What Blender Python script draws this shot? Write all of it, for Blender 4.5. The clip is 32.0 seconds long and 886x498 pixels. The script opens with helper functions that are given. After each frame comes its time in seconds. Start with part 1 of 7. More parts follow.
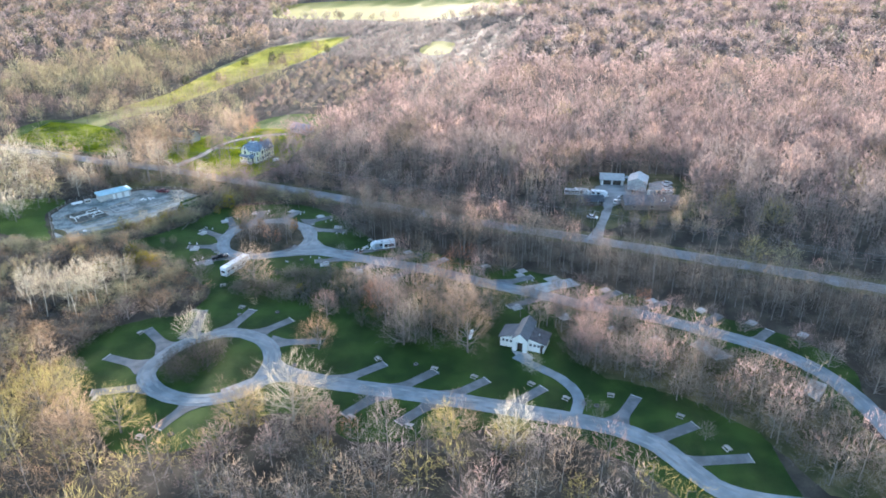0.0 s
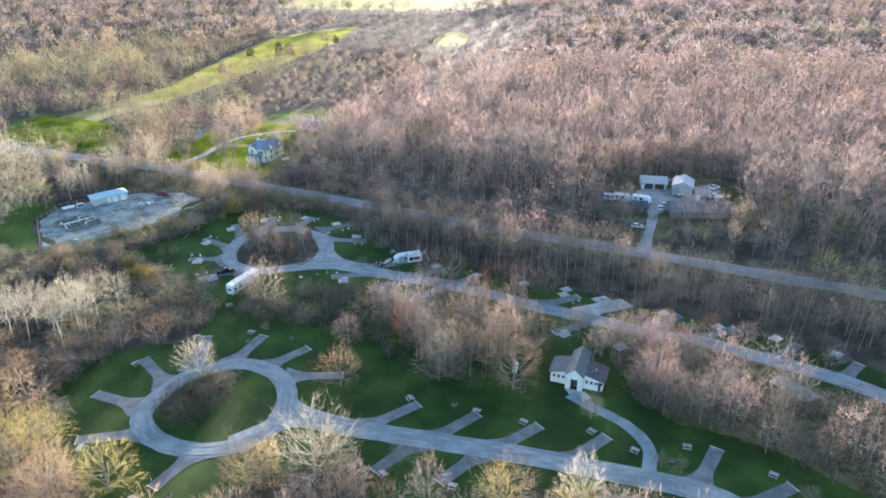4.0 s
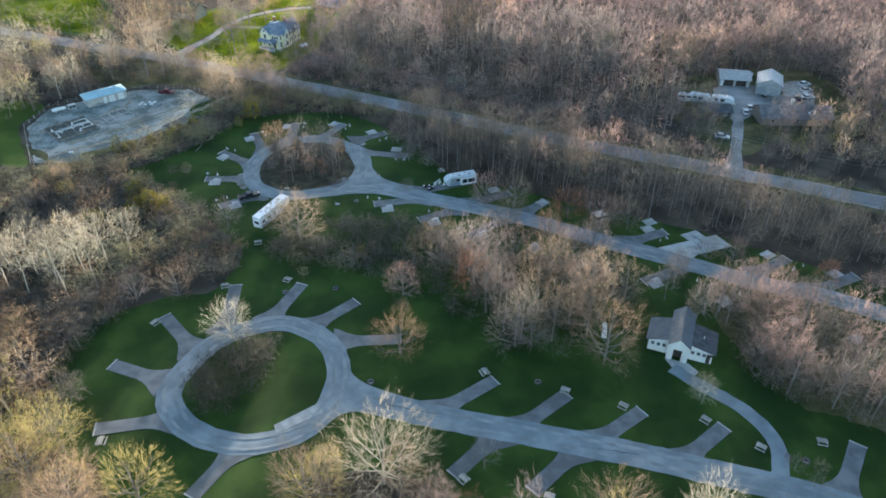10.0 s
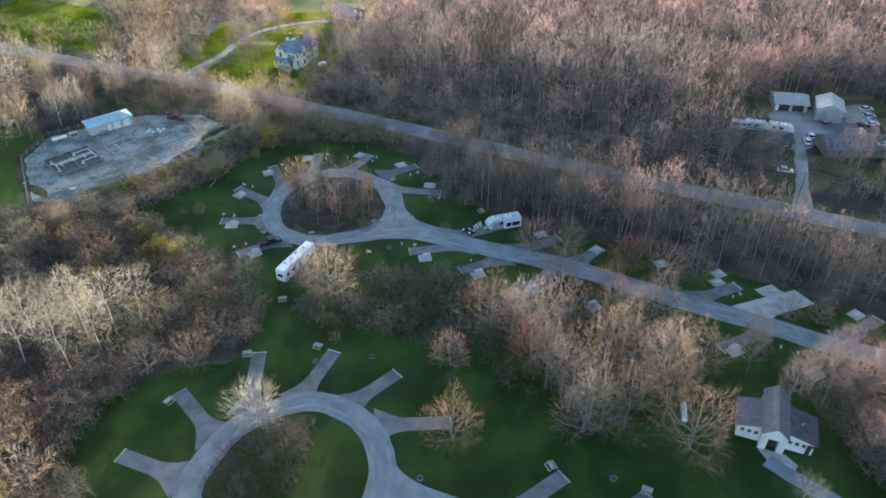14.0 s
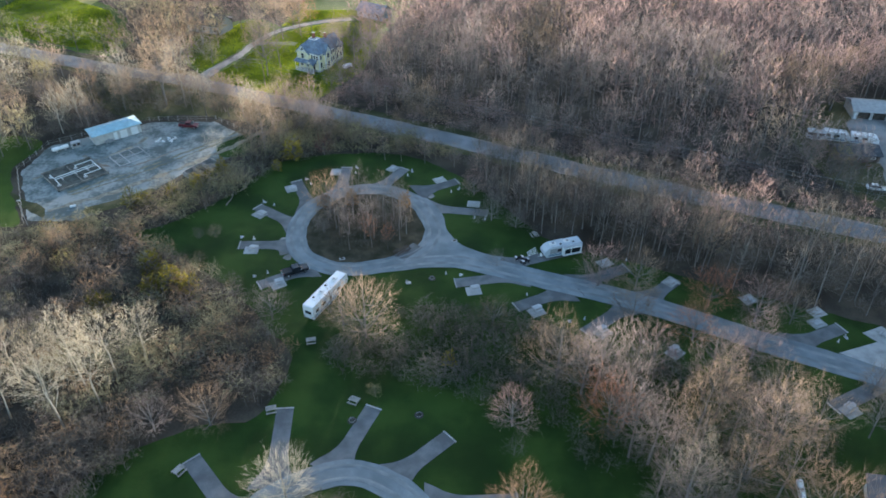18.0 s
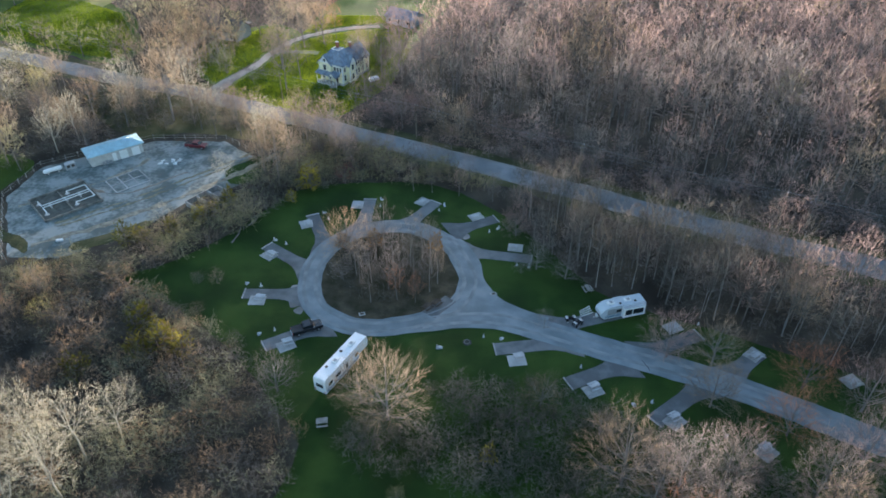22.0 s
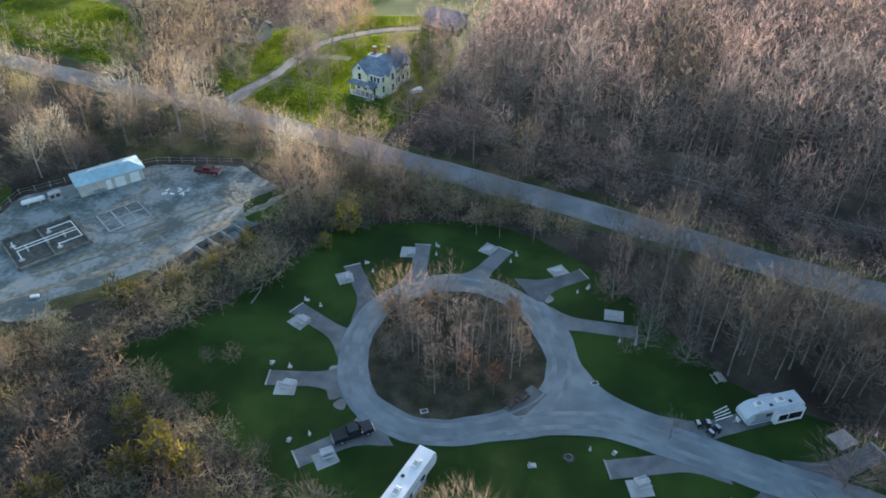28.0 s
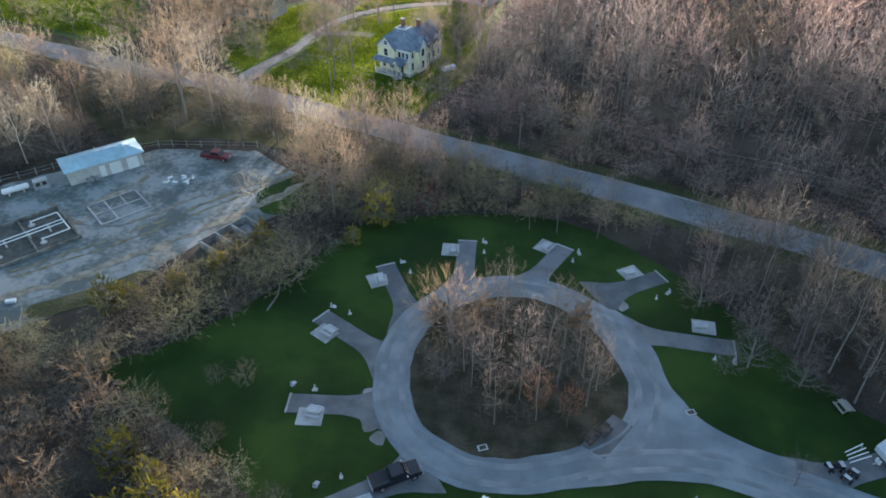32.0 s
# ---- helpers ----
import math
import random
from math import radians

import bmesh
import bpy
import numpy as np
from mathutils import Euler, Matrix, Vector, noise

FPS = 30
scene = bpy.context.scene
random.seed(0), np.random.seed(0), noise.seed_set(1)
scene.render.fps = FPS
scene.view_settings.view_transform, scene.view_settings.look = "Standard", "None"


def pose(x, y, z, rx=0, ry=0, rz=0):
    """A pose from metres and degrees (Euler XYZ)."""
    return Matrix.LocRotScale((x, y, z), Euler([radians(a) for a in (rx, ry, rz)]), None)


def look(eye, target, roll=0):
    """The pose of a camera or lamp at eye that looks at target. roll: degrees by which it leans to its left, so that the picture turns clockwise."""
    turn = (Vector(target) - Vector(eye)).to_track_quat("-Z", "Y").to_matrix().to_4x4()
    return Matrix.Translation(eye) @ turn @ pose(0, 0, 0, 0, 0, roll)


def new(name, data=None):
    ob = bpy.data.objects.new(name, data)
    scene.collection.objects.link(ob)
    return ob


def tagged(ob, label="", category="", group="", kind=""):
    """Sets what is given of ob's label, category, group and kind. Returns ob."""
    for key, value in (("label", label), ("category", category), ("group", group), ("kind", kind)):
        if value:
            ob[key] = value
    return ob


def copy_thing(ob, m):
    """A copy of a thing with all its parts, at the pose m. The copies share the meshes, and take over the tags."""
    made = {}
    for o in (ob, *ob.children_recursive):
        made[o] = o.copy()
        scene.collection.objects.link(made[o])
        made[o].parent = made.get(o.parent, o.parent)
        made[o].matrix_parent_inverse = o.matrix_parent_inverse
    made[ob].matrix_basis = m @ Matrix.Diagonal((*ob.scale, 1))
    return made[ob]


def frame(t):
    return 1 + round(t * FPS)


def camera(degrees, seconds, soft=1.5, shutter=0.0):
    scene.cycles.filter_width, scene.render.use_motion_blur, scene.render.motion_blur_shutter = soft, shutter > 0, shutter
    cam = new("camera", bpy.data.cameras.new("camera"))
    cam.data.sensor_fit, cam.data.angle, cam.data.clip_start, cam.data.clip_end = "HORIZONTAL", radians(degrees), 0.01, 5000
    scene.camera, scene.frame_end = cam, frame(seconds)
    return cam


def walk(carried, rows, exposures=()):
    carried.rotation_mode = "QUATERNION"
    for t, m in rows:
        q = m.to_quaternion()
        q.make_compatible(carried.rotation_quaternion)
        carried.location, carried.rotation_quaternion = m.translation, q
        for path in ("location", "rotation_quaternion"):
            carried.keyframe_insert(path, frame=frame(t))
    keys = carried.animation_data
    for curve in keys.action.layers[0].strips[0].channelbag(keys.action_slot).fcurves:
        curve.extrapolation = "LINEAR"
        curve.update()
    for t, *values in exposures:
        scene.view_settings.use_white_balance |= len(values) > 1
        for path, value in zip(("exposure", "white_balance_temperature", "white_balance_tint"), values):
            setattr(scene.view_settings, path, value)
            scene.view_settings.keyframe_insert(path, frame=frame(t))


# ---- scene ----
cam = camera(64.25, 32.0, soft=1.7)
# seconds, x, y, z, yaw, pitch, roll of the flight
PATH = [
    (0, 0.01, 0.00, 111.98, -0.00, -25.13, -0.04),
    (0.5, -1.29, 3.33, 110.55, 0.02, -25.16, 0.05),
    (1, -2.62, 6.66, 109.25, 0.09, -25.08, 0.10),
    (1.5, -3.94, 9.99, 108.13, 0.13, -24.98, 0.10),
    (2, -5.19, 13.33, 107.21, 0.19, -24.85, 0.09),
    (2.5, -6.39, 16.73, 106.41, 0.19, -24.75, 0.11),
    (4.5, -11.05, 31.85, 106.49, 0.26, -27.02, 0.10),
    (5, -12.39, 35.36, 106.61, 0.36, -30.01, 0.10),
    (5.5, -13.70, 38.77, 106.73, 0.42, -32.99, 0.12),
    (6, -14.99, 42.03, 106.81, 0.46, -34.24, 0.14),
    (6.5, -16.30, 45.11, 106.83, 0.50, -34.21, 0.16),
    (7, -17.63, 48.08, 106.81, 0.49, -34.15, 0.17),
    (7.5, -18.96, 50.91, 106.79, 0.47, -34.80, 0.17),
    (8, -20.32, 53.79, 106.75, 0.47, -36.60, 0.18),
    (8.5, -21.75, 56.77, 106.64, 0.46, -36.74, 0.20),
    (9, -23.17, 59.75, 106.52, 0.44, -36.73, 0.21),
    (9.5, -24.58, 62.69, 106.40, 0.42, -36.77, 0.21),
    (10, -25.94, 65.61, 106.34, 0.43, -36.79, 0.20),
    (10.5, -27.26, 68.55, 106.28, 0.44, -36.82, 0.19),
    (11, -28.56, 71.55, 106.21, 0.48, -36.83, 0.18),
    (11.5, -29.86, 74.49, 106.15, 0.50, -36.87, 0.15),
    (12, -31.21, 77.44, 106.07, 0.52, -36.91, 0.13),
    (12.5, -32.59, 80.39, 105.94, 0.54, -36.92, 0.14),
    (13, -33.94, 83.33, 105.82, 0.54, -36.96, 0.16),
    (13.5, -35.25, 86.21, 105.66, 0.52, -36.99, 0.19),
    (14, -36.63, 89.16, 105.39, 0.50, -36.93, 0.22),
    (14.5, -38.07, 92.10, 104.97, 0.48, -36.95, 0.22),
    (16.5, -43.68, 102.79, 101.06, 0.47, -36.92, 0.22),
    (17, -44.54, 105.55, 99.73, 0.80, -36.90, 0.13),
    (17.5, -45.24, 108.39, 98.34, 1.15, -36.88, 0.02),
    (18, -45.63, 111.23, 96.94, 1.53, -36.90, -0.09),
    (18.5, -45.66, 114.02, 95.65, 1.91, -36.95, -0.17),
    (19, -45.44, 116.85, 94.57, 2.19, -37.03, -0.19),
    (19.5, -45.37, 119.83, 93.77, 2.70, -37.11, -0.18),
    (20, -45.53, 122.97, 93.25, 3.10, -37.15, -0.17),
    (20.5, -45.93, 126.32, 92.87, 3.31, -37.14, -0.17),
    (21, -46.69, 129.79, 92.54, 3.47, -37.05, -0.17),
    (21.5, -47.80, 133.23, 92.06, 3.64, -36.96, -0.18),
    (22, -49.26, 136.53, 91.30, 3.87, -36.92, -0.22),
    (22.5, -51.05, 139.72, 90.25, 4.12, -37.13, -0.27),
    (23, -53.05, 142.96, 89.00, 4.38, -37.28, -0.31),
    (23.5, -55.00, 146.20, 87.78, 4.57, -37.29, -0.30),
    (24, -56.81, 149.28, 86.68, 4.66, -37.02, -0.27),
    (24.5, -58.46, 152.13, 85.63, 4.73, -37.11, -0.25),
    (25, -59.91, 154.76, 84.59, 4.81, -37.23, -0.22),
    (25.5, -61.07, 157.27, 83.58, 4.66, -37.40, -0.19),
    (27.5, -62.81, 166.69, 81.34, 4.59, -37.15, 0.09),
    (28, -63.42, 168.72, 80.26, 4.66, -36.87, 0.10),
    (28.5, -64.32, 170.67, 78.97, 5.15, -36.88, 0.07),
    (29, -65.23, 172.60, 77.54, 5.32, -37.00, -0.01),
    (29.5, -66.26, 174.60, 75.98, 5.40, -36.98, -0.12),
    (30, -67.39, 176.67, 74.36, 5.49, -36.96, -0.22),
    (30.5, -68.59, 178.89, 72.73, 5.55, -36.95, -0.29),
    (31, -69.73, 181.10, 71.10, 5.64, -36.84, -0.32),
    (31.5, -70.51, 182.91, 69.58, 5.58, -36.69, -0.31),
    (32, -71.10, 184.21, 68.26, 5.54, -37.14, -0.29),
]


def aimed(x, y, z, yaw, pitch, roll):
    a, b = radians(yaw), radians(pitch)
    way = Vector((-math.sin(a) * math.cos(b), math.cos(a) * math.cos(b), math.sin(b)))
    return look((x, y, z), Vector((x, y, z)) + way, roll)


EXPOSURES = [
    (0.0, 2.52, 5300, 14), (2.5, 2.47, 5300, 14), (4.5, 2.37, 5370, 11), (5.0, 2.19, 5370, 8), (5.3, 2.54, 5820, 70),
    (5.6, 3.11, 6320, 125), (6.5, 3.21, 6240, 112), (7.5, 3.07, 6020, 88), (7.8, 2.29, 5620, 40), (8.0, 2.04, 5140, -14), (9.0, 2.05, 5320, -6),
    (11.0, 2.12, 5590, 14), (14.0, 2.08, 5550, 13), (20.0, 1.95, 5410, 10), (28.0, 1.83, 5540, 11), (32.0, 1.81, 5590, 13),
]
walk(cam, [(t, aimed(*row)) for t, *row in PATH], EXPOSURES)

# ---- world and sun: a low evening sun ahead and to the right ----
SUN_AZ, SUN_EL = 12.0, 6.1
world = bpy.data.worlds.new("sky")
scene.world = world
world.use_nodes = True
wt = world.node_tree
sky = wt.nodes.new("ShaderNodeTexSky")
sky.sky_type, sky.sun_disc = "NISHITA", False
sky.sun_elevation, sky.sun_rotation = radians(SUN_EL), radians(SUN_AZ)
wt.links.new(sky.outputs[0], wt.nodes["Background"].inputs[0])
wt.nodes["Background"].inputs[1].default_value = 0.15
sun = new("sun", bpy.data.lights.new("sun", "SUN"))
sun.data.energy, sun.data.angle, sun.data.color = 4.9, radians(0.6), (1.0, 0.79, 0.57)
sun_way = Vector((math.sin(radians(SUN_AZ)) * math.cos(radians(SUN_EL)), math.cos(radians(SUN_AZ)) * math.cos(radians(SUN_EL)), math.sin(radians(SUN_EL))))
sun.matrix_world = look(sun_way * 300, (0, 0, 0))


# ---- materials ----
def surface(name, tones, scale=1.0, fine=12.0, rough=0.9, metal=0.0, bump=0.3, spread=0.25, own=0.0, depth=0.05, ramp=(0.35, 0.65), thin=0.0):
    """A surface of two or three tones mixed by coarse and fine noise in world metres. own: how far each object's tone may stray."""
    m = bpy.data.materials.new(name)
    m.use_nodes = True
    nt = m.node_tree
    n, l = nt.nodes, nt.links
    bsdf = n["Principled BSDF"]
    where = n.new("ShaderNodeNewGeometry")
    coarse, grain = n.new("ShaderNodeTexNoise"), n.new("ShaderNodeTexNoise")
    for tex, s, detail in ((coarse, scale, 4), (grain, fine, 3)):
        tex.inputs["Scale"].default_value, tex.inputs["Detail"].default_value = s, detail
        l.new(where.outputs["Position"], tex.inputs["Vector"])
    mix = n.new("ShaderNodeMath")
    mix.operation = "MULTIPLY_ADD"
    mix.inputs[1].default_value = spread
    l.new(grain.outputs["Fac"], mix.inputs[0])
    less = n.new("ShaderNodeMath")
    less.operation = "MULTIPLY_ADD"
    less.inputs[1].default_value, less.inputs[2].default_value = 1.0, -spread / 2
    l.new(coarse.outputs["Fac"], less.inputs[0])
    l.new(less.outputs[0], mix.inputs[2])
    fac = mix.outputs[0]
    if thin:
        each_tree, shade = n.new("ShaderNodeAttribute"), n.new("ShaderNodeMath")
        each_tree.attribute_name = "tone"
        l.new(each_tree.outputs["Fac"], shade.inputs[0])
        l.new(fac, shade.inputs[1])
        fac = shade.outputs[0]
    if own:
        info, more = n.new("ShaderNodeObjectInfo"), n.new("ShaderNodeMath")
        more.operation = "MULTIPLY_ADD"
        more.inputs[1].default_value = own
        shift = n.new("ShaderNodeMath")
        shift.operation = "SUBTRACT"
        shift.inputs[1].default_value = 0.5
        l.new(info.outputs["Random"], shift.inputs[0])
        l.new(shift.outputs[0], more.inputs[0])
        l.new(fac, more.inputs[2])
        fac = more.outputs[0]
    cr = n.new("ShaderNodeValToRGB")
    e = cr.color_ramp.elements
    while len(e) < len(tones):
        e.new(0.5)
    for i, c in enumerate(tones):
        e[i].position = ramp[0] + (ramp[1] - ramp[0]) * i / max(1, len(tones) - 1)
        e[i].color = (*c, 1)
    l.new(fac, cr.inputs[0])
    l.new(cr.outputs[0], bsdf.inputs["Base Color"])
    bsdf.inputs["Roughness"].default_value, bsdf.inputs["Metallic"].default_value = rough, metal
    bsdf.inputs["Specular IOR Level"].default_value = 0.5 if rough < 0.6 else 0.2
    if thin:
        veil, both = n.new("ShaderNodeBsdfTranslucent"), n.new("ShaderNodeMixShader")
        both.inputs[0].default_value = thin
        l.new(cr.outputs[0], veil.inputs[0])
        l.new(bsdf.outputs[0], both.inputs[1])
        l.new(veil.outputs[0], both.inputs[2])
        l.new(both.outputs[0], n["Material Output"].inputs[0])
    if bump:
        b = n.new("ShaderNodeBump")
        b.inputs["Strength"].default_value, b.inputs["Distance"].default_value = bump, depth
        l.new(grain.outputs["Fac"], b.inputs["Height"])
        l.new(b.outputs[0], bsdf.inputs["Normal"])
    return m


GROUND = surface("leaf_litter", [(0.03, 0.026, 0.02), (0.052, 0.045, 0.034), (0.088, 0.075, 0.055)], 0.12, 2.5, bump=0.8, depth=0.15)
YARD_GRAVEL = surface("yard_gravel", [(0.112, 0.131, 0.124), (0.188, 0.209, 0.198), (0.278, 0.297, 0.284)], 0.16, 1.1, bump=0.8, depth=0.1, ramp=(0.4, 0.6), spread=0.45)
DRYGRASS = surface("dry_rough_grass", [(0.035, 0.042, 0.016), (0.068, 0.07, 0.028), (0.125, 0.112, 0.055)], 0.14, 2.2, bump=1.0, depth=0.15)
ISLE_FLOOR = surface("island_litter", [(0.028, 0.03, 0.014), (0.05, 0.045, 0.028), (0.085, 0.07, 0.045)], 0.3, 3.0, bump=1.0, depth=0.12)
STRAWBED = surface("straw_meadow", [(0.13, 0.14, 0.04), (0.2, 0.2, 0.065), (0.3, 0.285, 0.11)], 0.05, 1.5, bump=1.0, depth=0.12)
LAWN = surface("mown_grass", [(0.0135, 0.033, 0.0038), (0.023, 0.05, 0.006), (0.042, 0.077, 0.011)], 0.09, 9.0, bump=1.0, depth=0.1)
# Low sun is put into this grass: brighter and yellower than mown_grass.
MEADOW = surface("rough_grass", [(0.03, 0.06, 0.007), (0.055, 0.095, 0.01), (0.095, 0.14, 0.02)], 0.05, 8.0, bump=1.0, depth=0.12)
FIELD = surface("crop_field", [(0.21, 0.2, 0.03), (0.27, 0.25, 0.04)], 0.01, 0.5)
ASPHALT = surface("worn_asphalt", [(0.155, 0.181, 0.195), (0.196, 0.224, 0.239), (0.25, 0.28, 0.294)], 0.22, 6.0, rough=0.72, bump=0.2, depth=0.02)
WORN = surface("sun_bleached_asphalt", [(0.172, 0.192, 0.199), (0.216, 0.237, 0.244), (0.27, 0.289, 0.293)], 0.3, 6.0, rough=0.72, bump=0.2, depth=0.02)
PADTAR = surface("dark_asphalt", [(0.116, 0.121, 0.124), (0.152, 0.157, 0.16), (0.195, 0.198, 0.199)], 0.35, 7.0, bump=0.2, depth=0.02, own=0.25)
ROADTAR = surface("road_asphalt", [(0.165, 0.172, 0.178), (0.21, 0.217, 0.222), (0.262, 0.267, 0.268)], 0.15, 5.0, bump=0.2, depth=0.02)
GRAVEL = surface("gravel", [(0.150, 0.145, 0.136), (0.245, 0.240, 0.229), (0.335, 0.328, 0.315)], 0.11, 1.6, bump=0.7, depth=0.08)
CONCRETE = surface("concrete", [(0.3, 0.3, 0.288), (0.37, 0.368, 0.355), (0.435, 0.432, 0.416)], 0.6, 9.0, bump=0.15, depth=0.01, own=0.3)
WHITE = surface("white_paint", [(0.72, 0.72, 0.7), (0.8, 0.8, 0.79)], 0.5, 8.0, rough=0.45, bump=0.05, depth=0.005)
BARK = surface("bark", [(0.105, 0.09, 0.078), (0.16, 0.14, 0.124), (0.225, 0.2, 0.18)], 0.25, 6.0, bump=0.5, depth=0.03, own=0.3)
PALEBARK = surface("pale_bark", [(0.14, 0.127, 0.114), (0.2, 0.183, 0.167), (0.25, 0.23, 0.212)], 0.25, 6.0, bump=0.5, depth=0.03, own=0.2)
WHITEBARK = surface("whitish_bark", [(0.3, 0.275, 0.225), (0.4, 0.37, 0.305), (0.5, 0.465, 0.39)], 0.25, 5.0, bump=0.4, depth=0.03, own=0.2)
TWIG_GREY = surface("grey_twigs", [(0.14, 0.118, 0.11), (0.225, 0.19, 0.176), (0.315, 0.268, 0.248)], 0.13, 0.5, own=0.35, bump=0, thin=0.45)
TWIG_TAN = surface("tan_twigs", [(0.205, 0.158, 0.115), (0.315, 0.243, 0.176), (0.42, 0.33, 0.24)], 0.13, 0.5, own=0.35, bump=0, thin=0.45)
TWIG_PINK = surface("budding_red_twigs", [(0.225, 0.165, 0.15), (0.335, 0.24, 0.215), (0.44, 0.32, 0.285)], 0.12, 0.5, own=0.35, bump=0, thin=0.45)
TWIG_ORANGE = surface("orange_buds", [(0.36, 0.17, 0.1), (0.46, 0.23, 0.14)], 0.08, 0.5, own=0.35, bump=0, thin=0.45)
TWIG_YELLOW = surface("yellow_green_buds", [(0.25, 0.23, 0.125), (0.33, 0.3, 0.165), (0.4, 0.365, 0.215)], 0.06, 0.5, own=0.35, bump=0, thin=0.45)
TWIG_PALE = surface("pale_twigs", [(0.38, 0.342, 0.262), (0.48, 0.437, 0.34), (0.57, 0.525, 0.415)], 0.08, 0.5, own=0.3, bump=0, thin=0.45)
# Shade of the thickets is worked into these dark, cool tones.
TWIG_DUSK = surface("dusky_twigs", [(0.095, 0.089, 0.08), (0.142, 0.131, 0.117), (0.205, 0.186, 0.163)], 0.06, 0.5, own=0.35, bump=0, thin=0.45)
# Distance haze is put into these far twigs: greyer and paler tones.
TWIG_MAUVE = surface("haze_paled_mauve_twigs", [(0.17, 0.138, 0.138), (0.26, 0.205, 0.2), (0.35, 0.28, 0.265)], 0.07, 0.5, own=0.2, bump=0, thin=0.45)
# Bud red, lightened with the glow of far sunlit crowns.
TWIG_ROSE = surface("rosy_grey_twigs", [(0.2, 0.155, 0.15), (0.33, 0.246, 0.23), (0.49, 0.36, 0.315)], 0.1, 0.5, own=0.2, bump=0, thin=0.45)
TWIG_GOLD = surface("golden_green_buds", [(0.27, 0.235, 0.085), (0.36, 0.31, 0.115), (0.45, 0.385, 0.155)], 0.08, 0.5, own=0.35, bump=0, thin=0.5)
# Warm low sunlight is mixed into this twig colour.
TWIG_SUNWARM = surface("sun_warmed_twigs", [(0.31, 0.215, 0.135), (0.4, 0.285, 0.185), (0.48, 0.355, 0.235)], 0.08, 0.5, own=0.3, bump=0, thin=0.5)
TWIG_SAGE = surface("grey_olive_twigs", [(0.098, 0.102, 0.07), (0.19, 0.19, 0.126), (0.325, 0.31, 0.2)], 0.12, 0.6, own=0.3, bump=0, thin=0.45)
BRUSH = surface("brush_twigs", [(0.135, 0.125, 0.096), (0.22, 0.2, 0.152), (0.32, 0.285, 0.212)], 0.05, 0.6, own=0.3, bump=0, thin=0.45)
CEDAR = surface("evergreen_needles", [(0.03, 0.045, 0.018), (0.055, 0.075, 0.025), (0.1, 0.105, 0.03)], 0.3, 2.0, own=0.3, bump=0, thin=0.45)


# ---- mesh helpers ----
def mesh_ob(name, verts, faces, material, parent=None, label="", smooth=False):
    me = bpy.data.meshes.new(name)
    me.from_pydata([tuple(v) for v in verts], [], [tuple(f) for f in faces])
    me.update()
    me.materials.append(material)
    if smooth:
        me.shade_smooth()
    ob = new(name, me)
    if parent:
        ob.parent = parent
    if label:
        tagged(ob, label)
    return ob


def part(name, bm, material, parent=None, label=""):
    """Links a bmesh as one mesh object, under a thing or under a part."""
    me = bpy.data.meshes.new(name)
    bm.to_mesh(me)
    bm.free()
    me.materials.append(material)
    ob = new(name, me)
    if parent:
        ob.parent = parent
    if label:
        tagged(ob, label)
    return ob


def box_bm(x0, x1, y0, y1, z0, z1, bevel=0.0, bm=None):
    bm = bm or bmesh.new()
    r = bmesh.ops.create_cube(bm, size=1.0)
    for v in r["verts"]:
        v.co = Vector(((x0 + x1) / 2 + v.co.x * (x1 - x0), (y0 + y1) / 2 + v.co.y * (y1 - y0), (z0 + z1) / 2 + v.co.z * (z1 - z0)))
    if bevel:
        edges = {e for v in r["verts"] for e in v.link_edges}
        bmesh.ops.bevel(bm, geom=list(edges), offset=bevel, segments=2, affect="EDGES", profile=0.5)
    return bm


def rod_bm(a, b, r0, r1=None, sides=8, bm=None):
    """A round bar from a to b."""
    bm = bm or bmesh.new()
    a, b = Vector(a), Vector(b)
    q = (b - a).to_track_quat("Z", "Y").to_matrix().to_4x4()
    bmesh.ops.create_cone(bm, cap_ends=True, segments=sides, radius1=r0, radius2=r0 if r1 is None else r1, depth=(b - a).length,
                          matrix=Matrix.Translation((a + b) / 2) @ q)
    return bm


def prism_bm(outline, z0, z1, bm=None):
    """An upright slab over a flat outline of (x, y)."""
    bm = bm or bmesh.new()
    low = [bm.verts.new((x, y, z0)) for x, y in outline]
    top = [bm.verts.new((x, y, z1)) for x, y in outline]
    bm.faces.new(top)
    n = len(outline)
    for i in range(n):
        bm.faces.new((low[i], low[(i + 1) % n], top[(i + 1) % n], top[i]))
    bmesh.ops.recalc_face_normals(bm, faces=bm.faces)
    return bm


def spline(points, step=1.5, closed=False):
    """A smooth line through points (Catmull-Rom)."""
    p = [np.array(q, float) for q in points]
    n = len(p)
    out = []
    for i in range(n if closed else n - 1):
        a, b = (p[(i - 1) % n], p[i]) if closed or i else (2 * p[0] - p[1], p[0])
        c = p[(i + 1) % n]
        d = p[(i + 2) % n] if closed or i + 2 < n else 2 * p[-1] - p[-2]
        k = max(2, int(np.linalg.norm(c - b) / step))
        for j in range(k):
            t = j / k
            out.append(0.5 * (2 * b + (c - a) * t + (2 * a - 5 * b + 4 * c - d) * t * t + (3 * b - a - 3 * c + d) * t**3))
    if not closed:
        out.append(p[-1])
    return out


